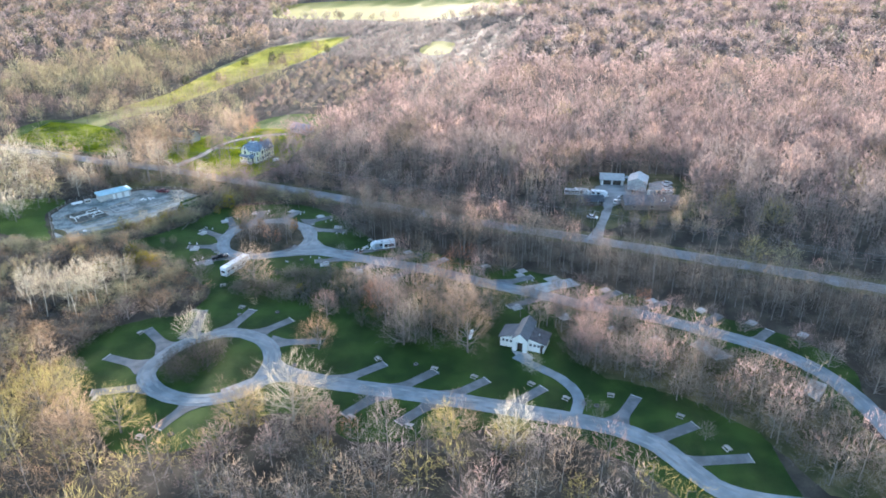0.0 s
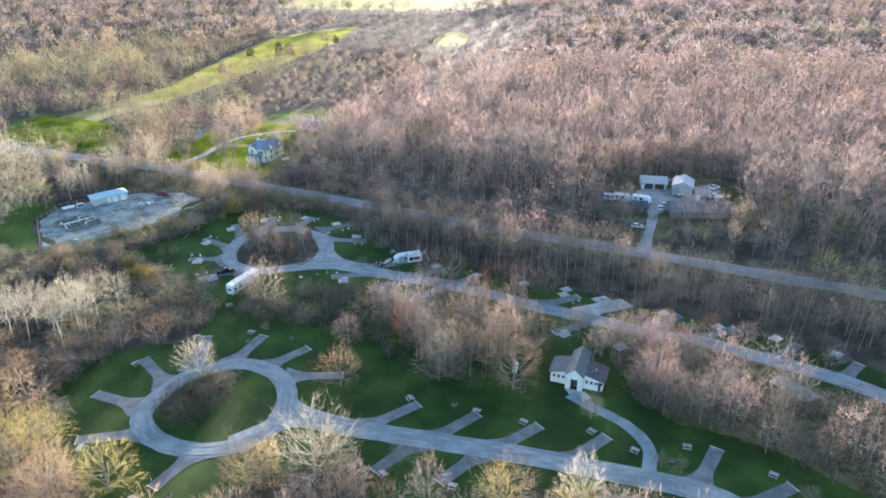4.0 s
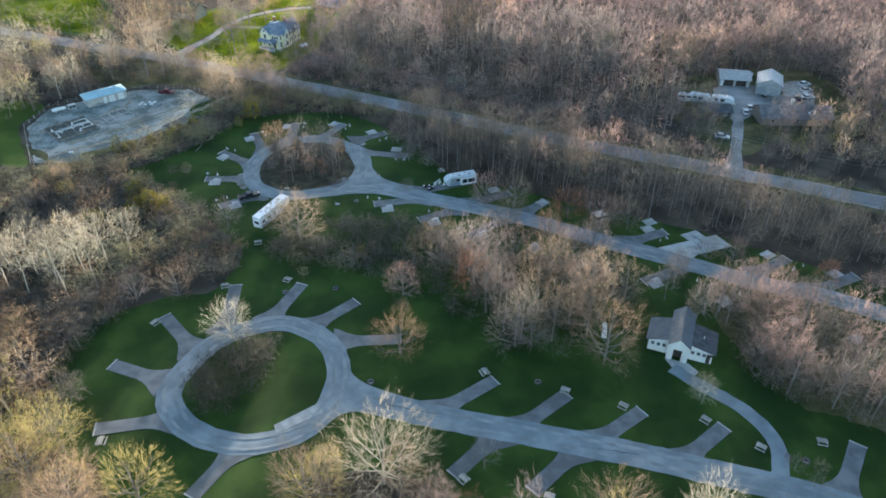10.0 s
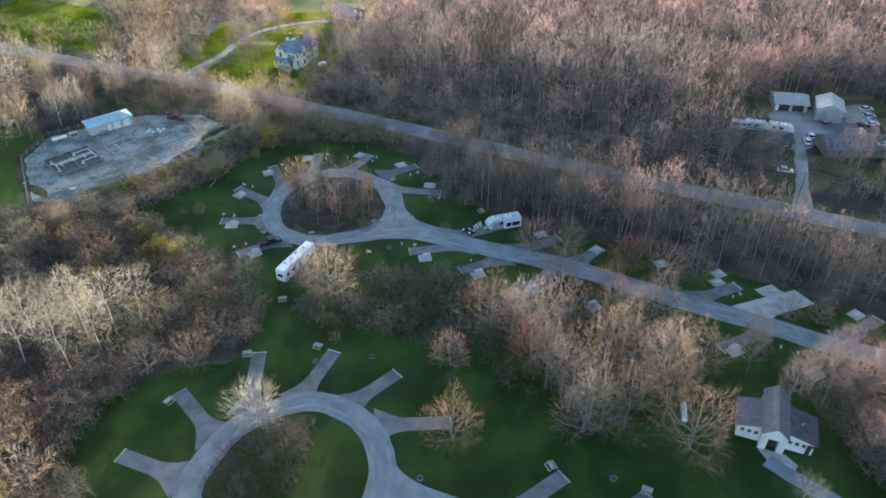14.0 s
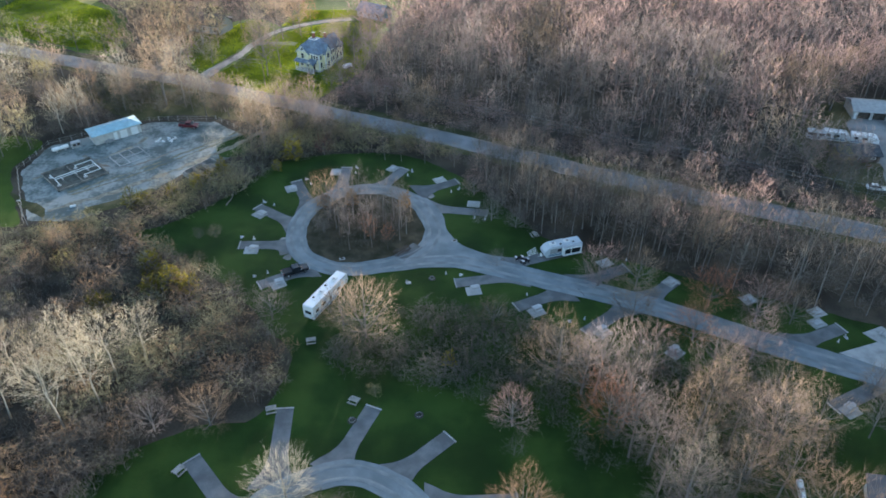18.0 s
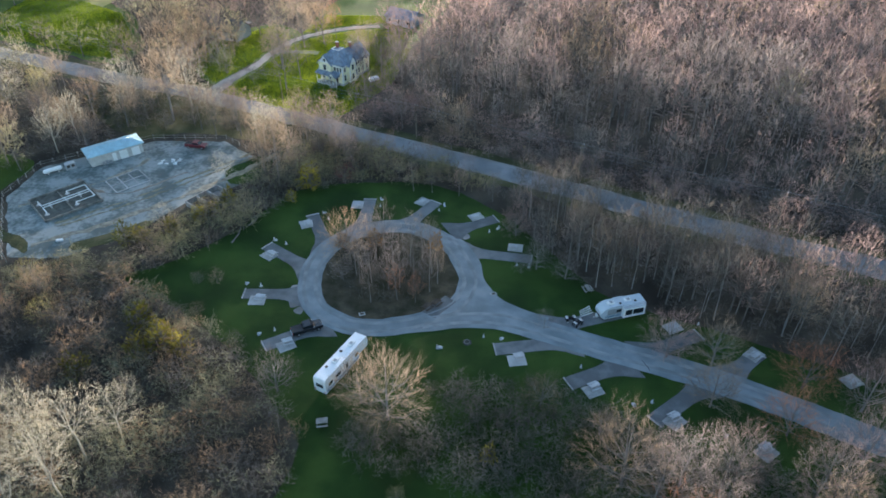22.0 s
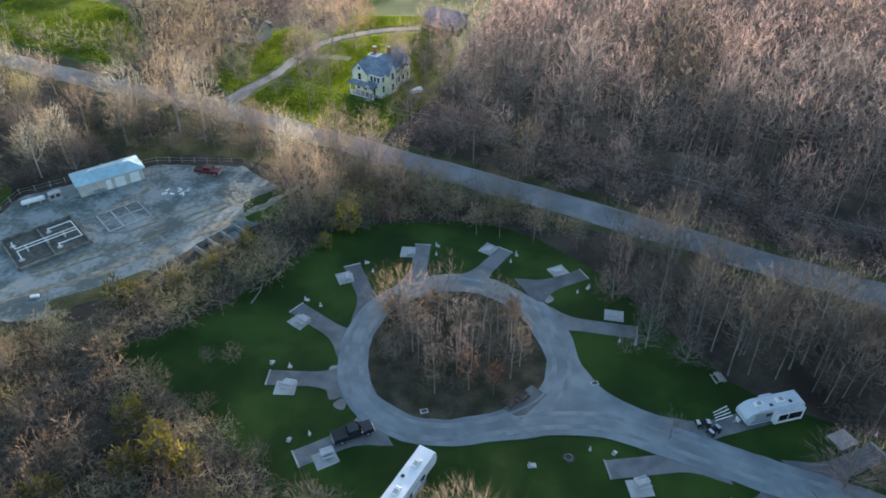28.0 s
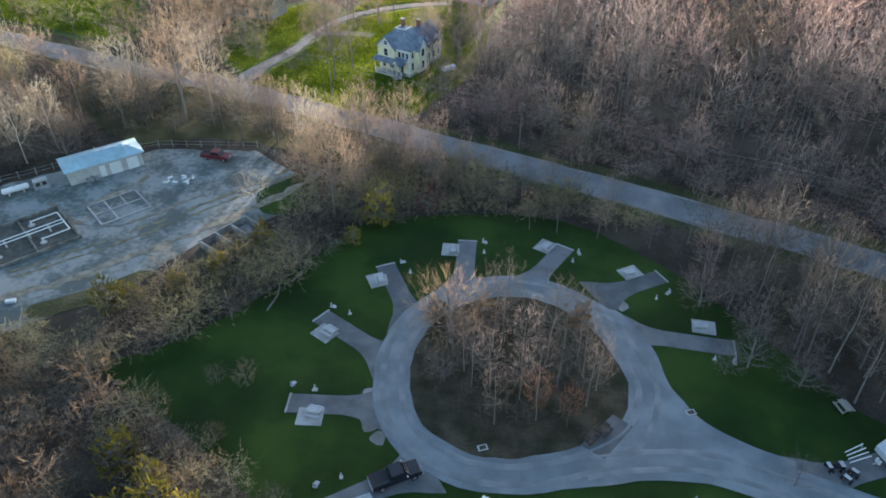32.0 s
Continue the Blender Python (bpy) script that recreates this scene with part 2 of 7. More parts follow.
def ribbon(name, line, width, z, material, label="", closed=False, ragged=0.12, parent=None):
    """A strip of paving along a line, with slightly ragged edges and a skirt into the ground."""
    n = len(line)
    verts, faces = [], []
    for i, c in enumerate(line):
        a, b = line[(i - 1) % n if closed else max(i - 1, 0)], line[(i + 1) % n if closed else min(i + 1, n - 1)]
        t = (b - a) / (np.linalg.norm(b - a) + 1e-9)
        s = np.array((-t[1], t[0]))
        w = width if not callable(width) else width(i / (n - 1))
        l, r = c + s * (w / 2 + random.uniform(-ragged, ragged)), c - s * (w / 2 + random.uniform(-ragged, ragged))
        verts += [(*l, z - 0.15), (*l, z), (*c, z + 0.03), (*r, z), (*r, z - 0.15)]
    for i in range(n if closed else n - 1):
        for k in range(4):
            p, q = i * 5 + k, ((i + 1) % n) * 5 + k
            faces.append((p, p + 1, q + 1, q))
    ob = mesh_ob(name, verts, faces, material, parent)
    ob.data.flip_normals()
    return tagged(ob, label, "road", kind="structure")


def blob(points, rough=0.6, step=2.0):
    """A closed, slightly uneven outline through points."""
    return [q + np.array([noise.noise((q[0] * 0.3, q[1] * 0.3, 1)), noise.noise((q[0] * 0.3, q[1] * 0.3, 9))]) * rough for q in spline(points, step, True)]


def blob_line(a, b, step=1.2, rough=0.7):
    """A straight edge from a to b, slightly uneven."""
    a, b = np.array(a), np.array(b)
    k = max(1, int(np.linalg.norm(b - a) / step))
    return [q + np.array([noise.noise((q[0] * 0.4, q[1] * 0.4, 1)), noise.noise((q[0] * 0.4, q[1] * 0.4, 9))]) * rough for q in (a + (b - a) * i / k for i in range(k))]


def sheet(name, points, z, material, label, category, rough=0.6, step=2.0, kind="structure"):
    ob = part(name, prism_bm(blob(points, rough, step), z - 0.3, z), material)
    return tagged(ob, label, category, kind=kind)


def inside(p, poly):
    x, y = p
    hit = False
    for (x0, y0), (x1, y1) in zip(poly, poly[1:] + poly[:1]):
        if (y0 > y) != (y1 > y) and x < (x1 - x0) * (y - y0) / (y1 - y0) + x0:
            hit = not hit
    return hit


# ---- ground, lawns, roads ----
def ground_sheet():
    rings, spokes = [0, 150, 400, 900, 1800, 3200, 4800], 48
    verts, faces = [(0, 250, 0)], []
    for r in rings[1:]:
        verts += [(r * math.cos(2 * math.pi * k / spokes), 250 + r * math.sin(2 * math.pi * k / spokes), 0) for k in range(spokes)]
    faces += [(0, 1 + k, 1 + (k + 1) % spokes) for k in range(spokes)]
    for j in range(len(rings) - 2):
        a, b = 1 + j * spokes, 1 + (j + 1) * spokes
        faces += [(a + k, b + k, b + (k + 1) % spokes, a + (k + 1) % spokes) for k in range(spokes)]
    return tagged(mesh_ob("ground", verts, faces, GROUND), "brown leaf litter and dry scrub over flat ground", "ground", kind="structure")


ground_sheet()
LAWN_MAIN = [(-94, 279), (-104, 262), (-115, 249), (-122, 244), (-104, 233), (-91, 222), (-83, 213), (-77, 205), (-80, 191), (-89.5, 188.5), (-104, 179.5),
             (-107, 165), (-100, 156.5), (-102, 147), (-88, 142), (-76, 128), (-58, 130), (-46, 141), (-30, 140), (-22, 132), (-6, 132), (12, 136),
             (30, 133), (44, 122), (56, 108), (75, 104), (78, 132), (92, 128),
             (104, 140), (112, 160), (104, 176), (84, 190), (62, 203), (40, 216), (16, 226), (-4, 235), (-24, 244), (-33, 256), (-45, 272), (-60, 283), (-76, 284)]
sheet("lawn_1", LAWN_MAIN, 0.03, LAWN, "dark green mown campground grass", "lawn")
sheet("island_1", [(-67.7 + (x + 67.7) * 0.875, 248.7 + (y - 248.7) * 0.875) for x, y in [(-71.7, 232.4), (-76.5, 234), (-80.7, 237.1), (-83.1, 242.1), (-84, 247.8), (-83.4, 253.1), (-80.8, 259), (-75.5, 263.6), (-69, 265.6), (-62.5, 264.4), (-56, 259.5), (-52.8, 253), (-51.2, 246.5), (-53.5, 239.5), (-59, 235.3), (-65, 232.9)]],
      0.045, ISLE_FLOOR, "rough grass and litter on the wooded island", "island", 0.4, 1.5)
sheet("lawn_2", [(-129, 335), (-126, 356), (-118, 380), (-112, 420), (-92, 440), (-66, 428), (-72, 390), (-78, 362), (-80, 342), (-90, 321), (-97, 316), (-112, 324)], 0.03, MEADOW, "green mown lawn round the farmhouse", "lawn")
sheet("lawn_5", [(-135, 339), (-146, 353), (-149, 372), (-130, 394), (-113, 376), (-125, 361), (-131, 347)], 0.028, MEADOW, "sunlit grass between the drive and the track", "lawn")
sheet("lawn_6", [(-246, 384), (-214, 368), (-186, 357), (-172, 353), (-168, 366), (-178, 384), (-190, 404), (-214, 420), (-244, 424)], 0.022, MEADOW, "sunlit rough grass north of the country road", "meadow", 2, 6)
sheet("lawn_3", [(-240, 395), (-192, 494), (-190, 550), (-165, 692), (-97, 763), (-118, 632), (-158, 526), (-178, 462), (-200, 425), (-212, 392)], 0.03, STRAWBED, "sunlit strip of rough meadow between woods", "meadow", 4, 15)
sheet("field_1", [(-215, 925), (-190, 1090), (120, 1140), (104, 1035), (-14, 893), (-92, 893)], 0.05, FIELD, "bright yellow-green crop field beyond the woods", "field", 4, 20)
sheet("field_2", [(-22, 664), (-10, 728), (12, 718), (2, 655)], 0.05, FIELD, "small bright clearing among the woods", "field", 3, 10)
YARD_EDGE = [(-150.2, 249.6), (-163.2, 272.3), (-161.8, 286), (-150, 294.5), (-139, 301.4), (-119.5, 302.5), (-107, 293), (-108.5, 281), (-119, 272.6), (-124.4, 263.5), (-131.4, 256), (-137, 250.4), (-143, 248.6)]
tagged(part("lot", prism_bm([q for a, b in zip(YARD_EDGE, YARD_EDGE[1:] + YARD_EDGE[:1]) for q in blob_line(a, b)], -0.26, 0.04), YARD_GRAVEL), "grey gravel yard with tyre tracks", "yard", kind="structure")
sheet("lawn_4", [(50, 284), (52, 302), (66, 318), (106, 324), (116, 306), (112, 278), (100, 268), (78, 266), (68, 258), (60, 258), (54, 268)], 0.02, DRYGRASS, "rough grass round the homestead", "lawn")
sheet("floor_1", [(34, 187), (42, 188), (60, 181), (76, 171), (90, 160), (98, 146), (104, 130), (108, 114), (86, 113), (80, 122), (77, 132), (66, 145), (54, 153), (44, 157), (39, 164), (35, 176)], 0.036, DRYGRASS, "dead leaves and rough grass under trees", "forest floor", 1.4, 1.5)
sheet("lot", [(66, 287), (68, 298), (72, 308), (86, 309), (85, 300), (94, 302), (98, 312), (106, 312), (101, 293), (92, 291), (80, 291), (76, 284), (70, 281)], 0.04, GRAVEL, "gravel yard of the homestead", "yard", 0.6)

COUNTRY = [(-420, 440), (-300, 393), (-176, 345), (-135, 331.3), (-97, 314.5), (-72, 303.3), (-44, 290.8), (-21, 280.2), (15, 264), (59, 246), (97, 229.5), (160, 201), (260, 155), (420, 82)]
ribbon("verge_1", spline(COUNTRY, 4), 13.5, 0.025, DRYGRASS, "rough grass verges of the country road", ragged=0.9)
sheet("verge_2", [(-142, 303), (-130, 307), (-105, 301), (-100, 297), (-92, 303), (-84, 305), (-97, 313), (-120, 324), (-140, 331), (-160, 337), (-172, 330), (-158, 312)], 0.02, DRYGRASS, "rough grass and litter between yard and road", "verge")
ribbon("road_1", spline(COUNTRY, 4), 7.6, 0.05, GRAVEL, "pale gravel shoulders of the country road", ragged=0.5)
ribbon("road_2", spline(COUNTRY, 4), 6.3, 0.10, ROADTAR, "worn grey asphalt country road", ragged=0.08)

N_LOOP = [(-71.7, 232.4), (-76.5, 234), (-80.7, 237.1), (-83.1, 242.1), (-84, 247.8), (-83.4, 253.1), (-80.8, 259), (-75.5, 263.6), (-69, 265.6), (-62.5, 264.4), (-56, 259.5), (-52.8, 253), (-51.2, 246.5), (-53.5, 239.5), (-59, 235.3), (-65, 232.9)]
ribbon("road_3", spline(N_LOOP, 1.5, True), 4.7, 0.10, ASPHALT, "asphalt loop road round a wooded island", True)
N_ROAD = [(-67, 232.6), (-60, 234.3), (-53, 235.9), (-46, 236.2), (-39, 234.2), (-31.4, 231.4), (-24, 228.6), (-16, 225.9), (-7, 222.4), (4, 217), (14, 211.7), (24, 207), (33, 202.8), (42, 198), (52, 193.7), (62, 190.4), (77, 181.8), (89, 174.5), (97, 167.5), (103.5, 158), (107, 145), (108, 125)]
ribbon("road_4", spline(N_ROAD), lambda f: 4.6 + 1.2 * min(1, f * 12), 0.12, ASPHALT, "worn grey campground road")
ribbon("road_5", spline([(-52.5, 252), (-50, 246), (-46.5, 240), (-41, 235.3), (-36, 233)]), 4.4, 0.11, ASPHALT, "curved branch of the campground road")
S_LOOP = [(-80.6, 161), (-78, 154.5), (-71, 149.2), (-62, 147.4), (-53, 150.5), (-48.6, 157), (-47.6, 164.5), (-50.5, 173), (-56, 178), (-63, 180), (-71, 177.2), (-77, 171.5)]
ribbon("road_6", spline(S_LOOP, 1.5, True), 4.9, 0.10, ASPHALT, "asphalt loop road round a grassy island", True)
S_ROAD = [(-48.6, 161.2), (-46.5, 159.6), (-43, 158.4), (-33, 155.6), (-22, 153), (-11, 150.6), (0, 148), (10, 145.7), (22, 142.2), (34, 138.9), (43, 135.6), (50, 130.5), (55, 123), (60, 116), (68, 112.3), (82, 110)]
ribbon("road_7", spline(S_ROAD), lambda f: 3.6 + 2.0 * min(1, f * 20), 0.12, ASPHALT, "worn grey campground road")
ribbon("road_8", spline([(31.5, 139), (34, 144), (34.8, 149.5), (32.8, 155), (28.6, 159.8), (23.8, 164), (20.5, 167.6)]), 3.0, 0.11, ASPHALT, "narrow drive to the wash house")
ribbon("road_9", spline([(58, 246), (61, 254), (64, 262), (69.5, 277), (74, 290), (76, 300)]), lambda f: 6.5 - 3 * min(1, f * 4), 0.13, GRAVEL, "pale gravel drive to the homestead", ragged=0.3)
ribbon("road_10", spline([(-134, 331), (-129.6, 345), (-125.6, 354.5), (-122.4, 368), (-116.5, 380), (-103, 390), (-90, 394)]), lambda f: 5.2 - 2.4 * min(1, f * 4), 0.12, GRAVEL, "pale gravel drive past the farmhouse", ragged=0.3)
ribbon("road_12", spline([(-122.6, 366), (-116, 367.2), (-107, 366.2)]), 3.2, 0.115, GRAVEL, "short gravel spur to the farmhouse", ragged=0.3)
ribbon("road_11", spline([(-152, 339), (-150, 350), (-154, 364), (-152, 376), (-140, 396)]), 3.4, 0.11, GRAVEL, "gravel track among trees", ragged=0.3)

for arcs, lab in ((([(-56.2, 260.2), (-53.6, 261.4), (-49.6, 254.3), (-48.3, 247.6), (-45.4, 242.5), (-40.8, 239.3), (-35.9, 237.3)], [(-36.9, 232.1), (-42.6, 234.4), (-48.3, 235.2), (-54.8, 233.9), (-60, 232.4)], [(-60.1, 236.5), (-55.6, 240.4), (-53.2, 244), (-53.2, 249.6), (-55, 256.9)]), "asphalt where the loop meets the road"),
                  (([(-50.5, 174.2), (-47.4, 172.8), (-46.3, 167.9), (-44.6, 164.6), (-41, 161.9), (-34.6, 159.3), (-28.4, 157.4)], [(-29, 151.8), (-36, 153.6), (-42, 155.3), (-46, 154.6), (-48.8, 151.6)], [(-51, 157), (-50.1, 164.6), (-51.2, 170.4)]), "asphalt where the south loop meets the road")):
    tagged(part("junction", prism_bm([p for arc in arcs for p in spline(arc, 0.8)], -0.2, 0.112), ASPHALT), lab, "road", kind="structure")



def offset(line, d, closed=False):
    """A line moved sideways by d."""
    n = len(line)
    out = []
    for i, c in enumerate(line):
        a, b = line[(i - 1) % n if closed else max(i - 1, 0)], line[(i + 1) % n if closed else min(i + 1, n - 1)]
        t = (b - a) / (np.linalg.norm(b - a) + 1e-9)
        out.append(c + np.array((-t[1], t[0])) * d)
    return out


# bleached wheel paths and dark tar-filled cracks on the campground roads
for line, closed in ((spline(N_ROAD)[4:], False), (spline(S_ROAD)[4:], False), (spline(N_LOOP, 1.5, True), True), (spline(S_LOOP, 1.5, True), True)):
    for d in (-1.25, 1.15):
        ribbon("wheel_path", offset(line, d, closed), 0.8, 0.142, WORN, "bleached wheel path on worn asphalt", closed, 0.1)
TAR = surface("crack_tar", [(0.03, 0.032, 0.035), (0.05, 0.052, 0.055)], 0.8, 8.0, rough=0.6, bump=0.1, depth=0.01)
for pts in ([(-39, 157.6), (-34, 156.2), (-27.5, 154.8)], [(-20, 226.9), (-19, 224.6)], [(2, 147.2), (9, 145.9)]):
    ribbon("crack", [q + np.array((0, random.uniform(-0.12, 0.12))) for q in spline(pts, 0.7)], 0.13, 0.152, TAR, "dark sealed crack across the asphalt", False, 0.04)

# campsite spurs: where each leaves the road and where it ends
SPURS = [((-83, 162.8), (-94.8, 167.1)), ((-79.5, 172), (-88.8, 181.9)), ((-65, 181), (-60.1, 193.5)), ((-55.5, 179), (-46.6, 187.5)), ((-49, 174.4), (-35.8, 175.3)),
         ((-78, 153.2), (-91.6, 150.5)), ((-64, 146.5), (-69.4, 136.3)), ((-27.5, 155.5), (-16.1, 163.8)), ((-12.5, 151.5), (-2.1, 160.2)), ((1.5, 148.5), (11.8, 156.1)),
         ((16.5, 144.5), (26.5, 152.5)), ((-16.5, 150), (-24.6, 141.3)), ((-2, 147), (-10.9, 138.2)), ((42.5, 138), (49.9, 148.7)), ((-74.3, 178), (-75.6, 192.9)),
         ((49, 131.5), (61.5, 137.5)), ((54, 124.5), (70.5, 125.8)), ((-84, 241), (-96, 240.6)), ((-84.5, 249), (-95.6, 256.6)), ((-82.5, 257), (-88.3, 268.9)),
         ((-76, 264), (-76, 276.3)), ((-66.5, 265.5), (-60.3, 276)), ((-55.5, 264.5), (-46.1, 269.9)), ((-53, 257), (-38.6, 255.2)), ((-78.5, 232.5), (-88.1, 226.3)),
         ((-19.5, 228.5), (-8.5, 234.3)), ((-35, 234.5), (-18, 241)), ((-32, 231), (-46.1, 228.1)), ((-23, 226), (-33.5, 220.6)), ((-10, 222), (-20.2, 213.3)),
         ((20, 211), (30.8, 216)), ((34.8, 202.5), (20.7, 195.3)), ((60, 192.5), (72.2, 198.2)), ((48, 198.5), (58.2, 205)), ((-6, 223.5), (1, 230)), ((77, 183), (86, 190)), ((90, 174), (98, 181))]


def spur(a, b, k):
    a, b = np.array(a), np.array(b)
    t = (b - a) / np.linalg.norm(b - a)
    s = np.array((-t[1], t[0]))
    length = np.linalg.norm(b - a)
    flare = [(-1.2, 4.2), (0.5, 3.3), (2.0, 2.35), (3.6, 1.75), (5.2, 1.5), (length, 1.5)]
    left = [a + t * d + s * w for d, w in flare if d <= length]
    right = [a + t * d - s * w for d, w in flare if d <= length]
    z = 0.06 + 0.004 * (k % 7)
    ob = tagged(part("parking_spur", prism_bm([*left, *right[::-1]], -0.2, z), PADTAR), "dark asphalt parking spur beside campground grass", "parking spur", "campsite spurs", "structure")
    e0, e1 = b + s * 1.55 - t * 0.1, b - s * 1.55 - t * 0.1
    stop = part("edging", prism_bm([e0, e0 + t * 0.25, e1 + t * 0.25, e1], 0, z + 0.1), CONCRETE, ob, "pale timber end stop")
    return ob


for k, (a, b) in enumerate(SPURS):
    spur(a, b, k)
# ---- bare trees ----
def stick(p, q, r0, r1, sides, V, F):
    """A tapered branch piece with no caps."""
    d = q - p
    d = d / (np.linalg.norm(d) + 1e-9)
    u = np.cross(d, (0.3, 0.9, 0.2) if abs(d[1]) < 0.9 else (1, 0, 0))
    u /= np.linalg.norm(u)
    w = np.cross(d, u)
    n = len(V)
    for c, r in ((p, r0), (q, r1)):
        for k in range(sides):
            a = 2 * math.pi * k / sides
            V.append(c + (u * math.cos(a) + w * math.sin(a)) * r)
    for k in range(sides):
        j = (k + 1) % sides
        F.append((n + k, n + j, n + sides + j))
        F.append((n + k, n + sides + j, n + sides + k))


def slivers(p, q, w, rng, fan=False):
    """Flat twigs from points p to points q, thin at their ends; fan: sprays of shoots, wide at their ends."""
    side = np.cross(q - p, rng.normal(size=p.shape))
    side *= np.reshape(w, (-1, 1)) / (np.linalg.norm(side, axis=1, keepdims=True) + 1e-9)
    return np.stack([q - side, q + side, p] if fan else [p - side, p + side, q], 1).reshape(-1, 3)


def tree_shape(seed, height, radius, clear, limbs, boughs, shoots, twigs, width, steep=0.45, trunk_r=0.2, sides=5, low=0.45, fan=False, near=True, broom=0.88):
    """The trunk and the crown of one bare tree. Limbs leave the trunk for a lumpy dome, boughs leave the limbs, shoots the boughs,
    and each shoot ends in twigs. clear: share of the height without limbs; steep: how steeply limbs rise; low: the crown's widest
    level; width: half the width of a shoot at its foot."""
    rng = np.random.default_rng(seed)
    TV, TF = [], []
    lean = np.array([*rng.normal(0, 0.035, 2), 0])
    foot, wide, top = clear * height, height * (clear + (1 - clear) * low), height * 0.84
    knots = [np.array([0, 0, -0.3])] + [np.array([*(rng.normal(0, 0.012 * height, 2) * k / 5), top * k / 5]) + lean * top * k / 5 for k in range(1, 6)]
    rad = [trunk_r * (1.3, 0.9, 0.72, 0.52, 0.34, 0.1)[k] for k in range(6)]
    for k in range(5):
        stick(knots[k], knots[k + 1], rad[k], rad[k + 1], sides, TV, TF)
    phase = rng.uniform(0, 6.283, 3)

    def shell(n, f0, f1, floor):
        """n tips spread over the dome, between the shares f0 and f1 of the way to its outline."""
        k = np.arange(n) + 0.5
        z = np.clip(1 - k / n * (1 - floor) + rng.normal(0, 0.5 / math.sqrt(n), n), -0.9, 1)
        a = k * 2.39996 + phase[0] + rng.normal(0, 0.25, n)
        h = np.sqrt(1 - z * z)
        f = rng.uniform(f0, f1, n) * (1 + 0.17 * np.sin(3 * a + phase[1]) * h + 0.14 * np.sin(4.5 * z + 2 * a + phase[2]))
        p = np.stack([h * np.cos(a) * radius * f, h * np.sin(a) * radius * f, wide + np.where(z > 0, z * (height - wide), z * (wide - foot)) * f], 1)
        return p + lean * p[:, 2:]

    heart = np.array([0, 0, foot + (wide - foot) * 0.35])

    def outward(p):
        return (p - heart) / (np.linalg.norm(p - heart, axis=1, keepdims=True) + 1e-6)

    def rooted(tips, at, path, share, up, ways):
        """The node from which each tip grows: near, early on its branch, and so that the branch runs the tip's way."""
        d = tips[:, None] - at[None]
        far = np.linalg.norm(d, axis=2) + 1e-6
        return np.argmin(far + share * path[None] + far * 2.2 * np.maximum(0, up - (d * ways[:, None]).sum(2) / far), axis=1)

    f = np.linspace(max(0.08, clear * 0.75), 0.99, 14)
    at = np.array([knots[int(g * 4.999)] + (knots[int(g * 4.999) + 1] - knots[int(g * 4.999)]) * (g * 5 - int(g * 4.999)) for g in f])
    path, thick = at[:, 2] * 0.3, np.interp(f, np.linspace(0, 1, 6), rad)
    for stage, (n, f0, f1, floor, share, up) in enumerate(((limbs, 0.55, 0.8, -0.3, 0.0, steep), (boughs, 0.6, 0.9, -0.6, 0.08, 0.9), (shoots, 0.5 if broom > 0.5 else 0.25, 1.0, -0.8, 0.03, broom))):
        tips = shell(n, f0, f1, floor)
        j = rooted(tips, at, path, share, up, np.array([[0.0, 0.0, 1.0]] * n) if stage == 0 else outward(tips))
        p, r = at[j], thick[j]
        d = tips - p
        length = np.linalg.norm(d, axis=1)
        bend = p + d * 0.5 + d * (0.1, 0.1, -0.1) + rng.normal(0, 0.022, d.shape) * length[:, None]
        if stage == 0:
            r = np.maximum(r * 0.55, width * 1.4)
            for k in range(n):
                if near:
                    stick(p[k], bend[k], r[k], r[k] * 0.7, 3, TV, TF)
                    stick(bend[k], tips[k], r[k] * 0.7, r[k] * 0.25, 3, TV, TF)
            bare = [] if near else [slivers(p, bend + (tips - bend) * 0.4, r * 0.8, rng), slivers(bend, tips, r * 0.6, rng)]
        elif stage == 1:
            r = np.maximum(r * 0.5, width)
            bare += [slivers(p, bend + (tips - bend) * 0.35, r, rng), slivers(p + (bend - p) * 0.7, tips, r * 0.7, rng)]
        else:
            rest = [slivers(p, tips, np.full(n, width), rng, fan)]
            if twigs:
                k = np.repeat(np.arange(n), twigs)
                b = p[k] + d[k] * rng.uniform(0.2, 1.0, (len(k), 1))
                o = 0.6 * d[k] / (length[k, None] + 1e-6) + 1.1 * outward(b) + rng.normal(0, 0.45, (len(k), 3))
                reach = np.minimum(length[k], 0.32 * radius) * rng.uniform(0.35, 1.0, len(k))
                rest.append(slivers(b, b + o / np.linalg.norm(o, axis=1, keepdims=True) * reach[:, None], np.full(len(k), width * 0.75), rng))
            break
        for g in (0.35, 0.6, 0.82, 1.0):
            q = p * (1 - g) ** 2 + bend * 2 * g * (1 - g) + tips * g * g
            at, path, thick = np.concatenate([at, q]), np.concatenate([path, path[j] + length * g]), np.concatenate([thick, r * (1 - 0.7 * g)])
    flat, CV = np.concatenate(bare), np.concatenate(rest)
    TF = np.concatenate([np.array(TF), len(TV) + np.arange(len(flat)).reshape(-1, 3)])
    return (np.concatenate([np.array(TV), flat]), TF), (CV, np.arange(len(CV)).reshape(-1, 3))


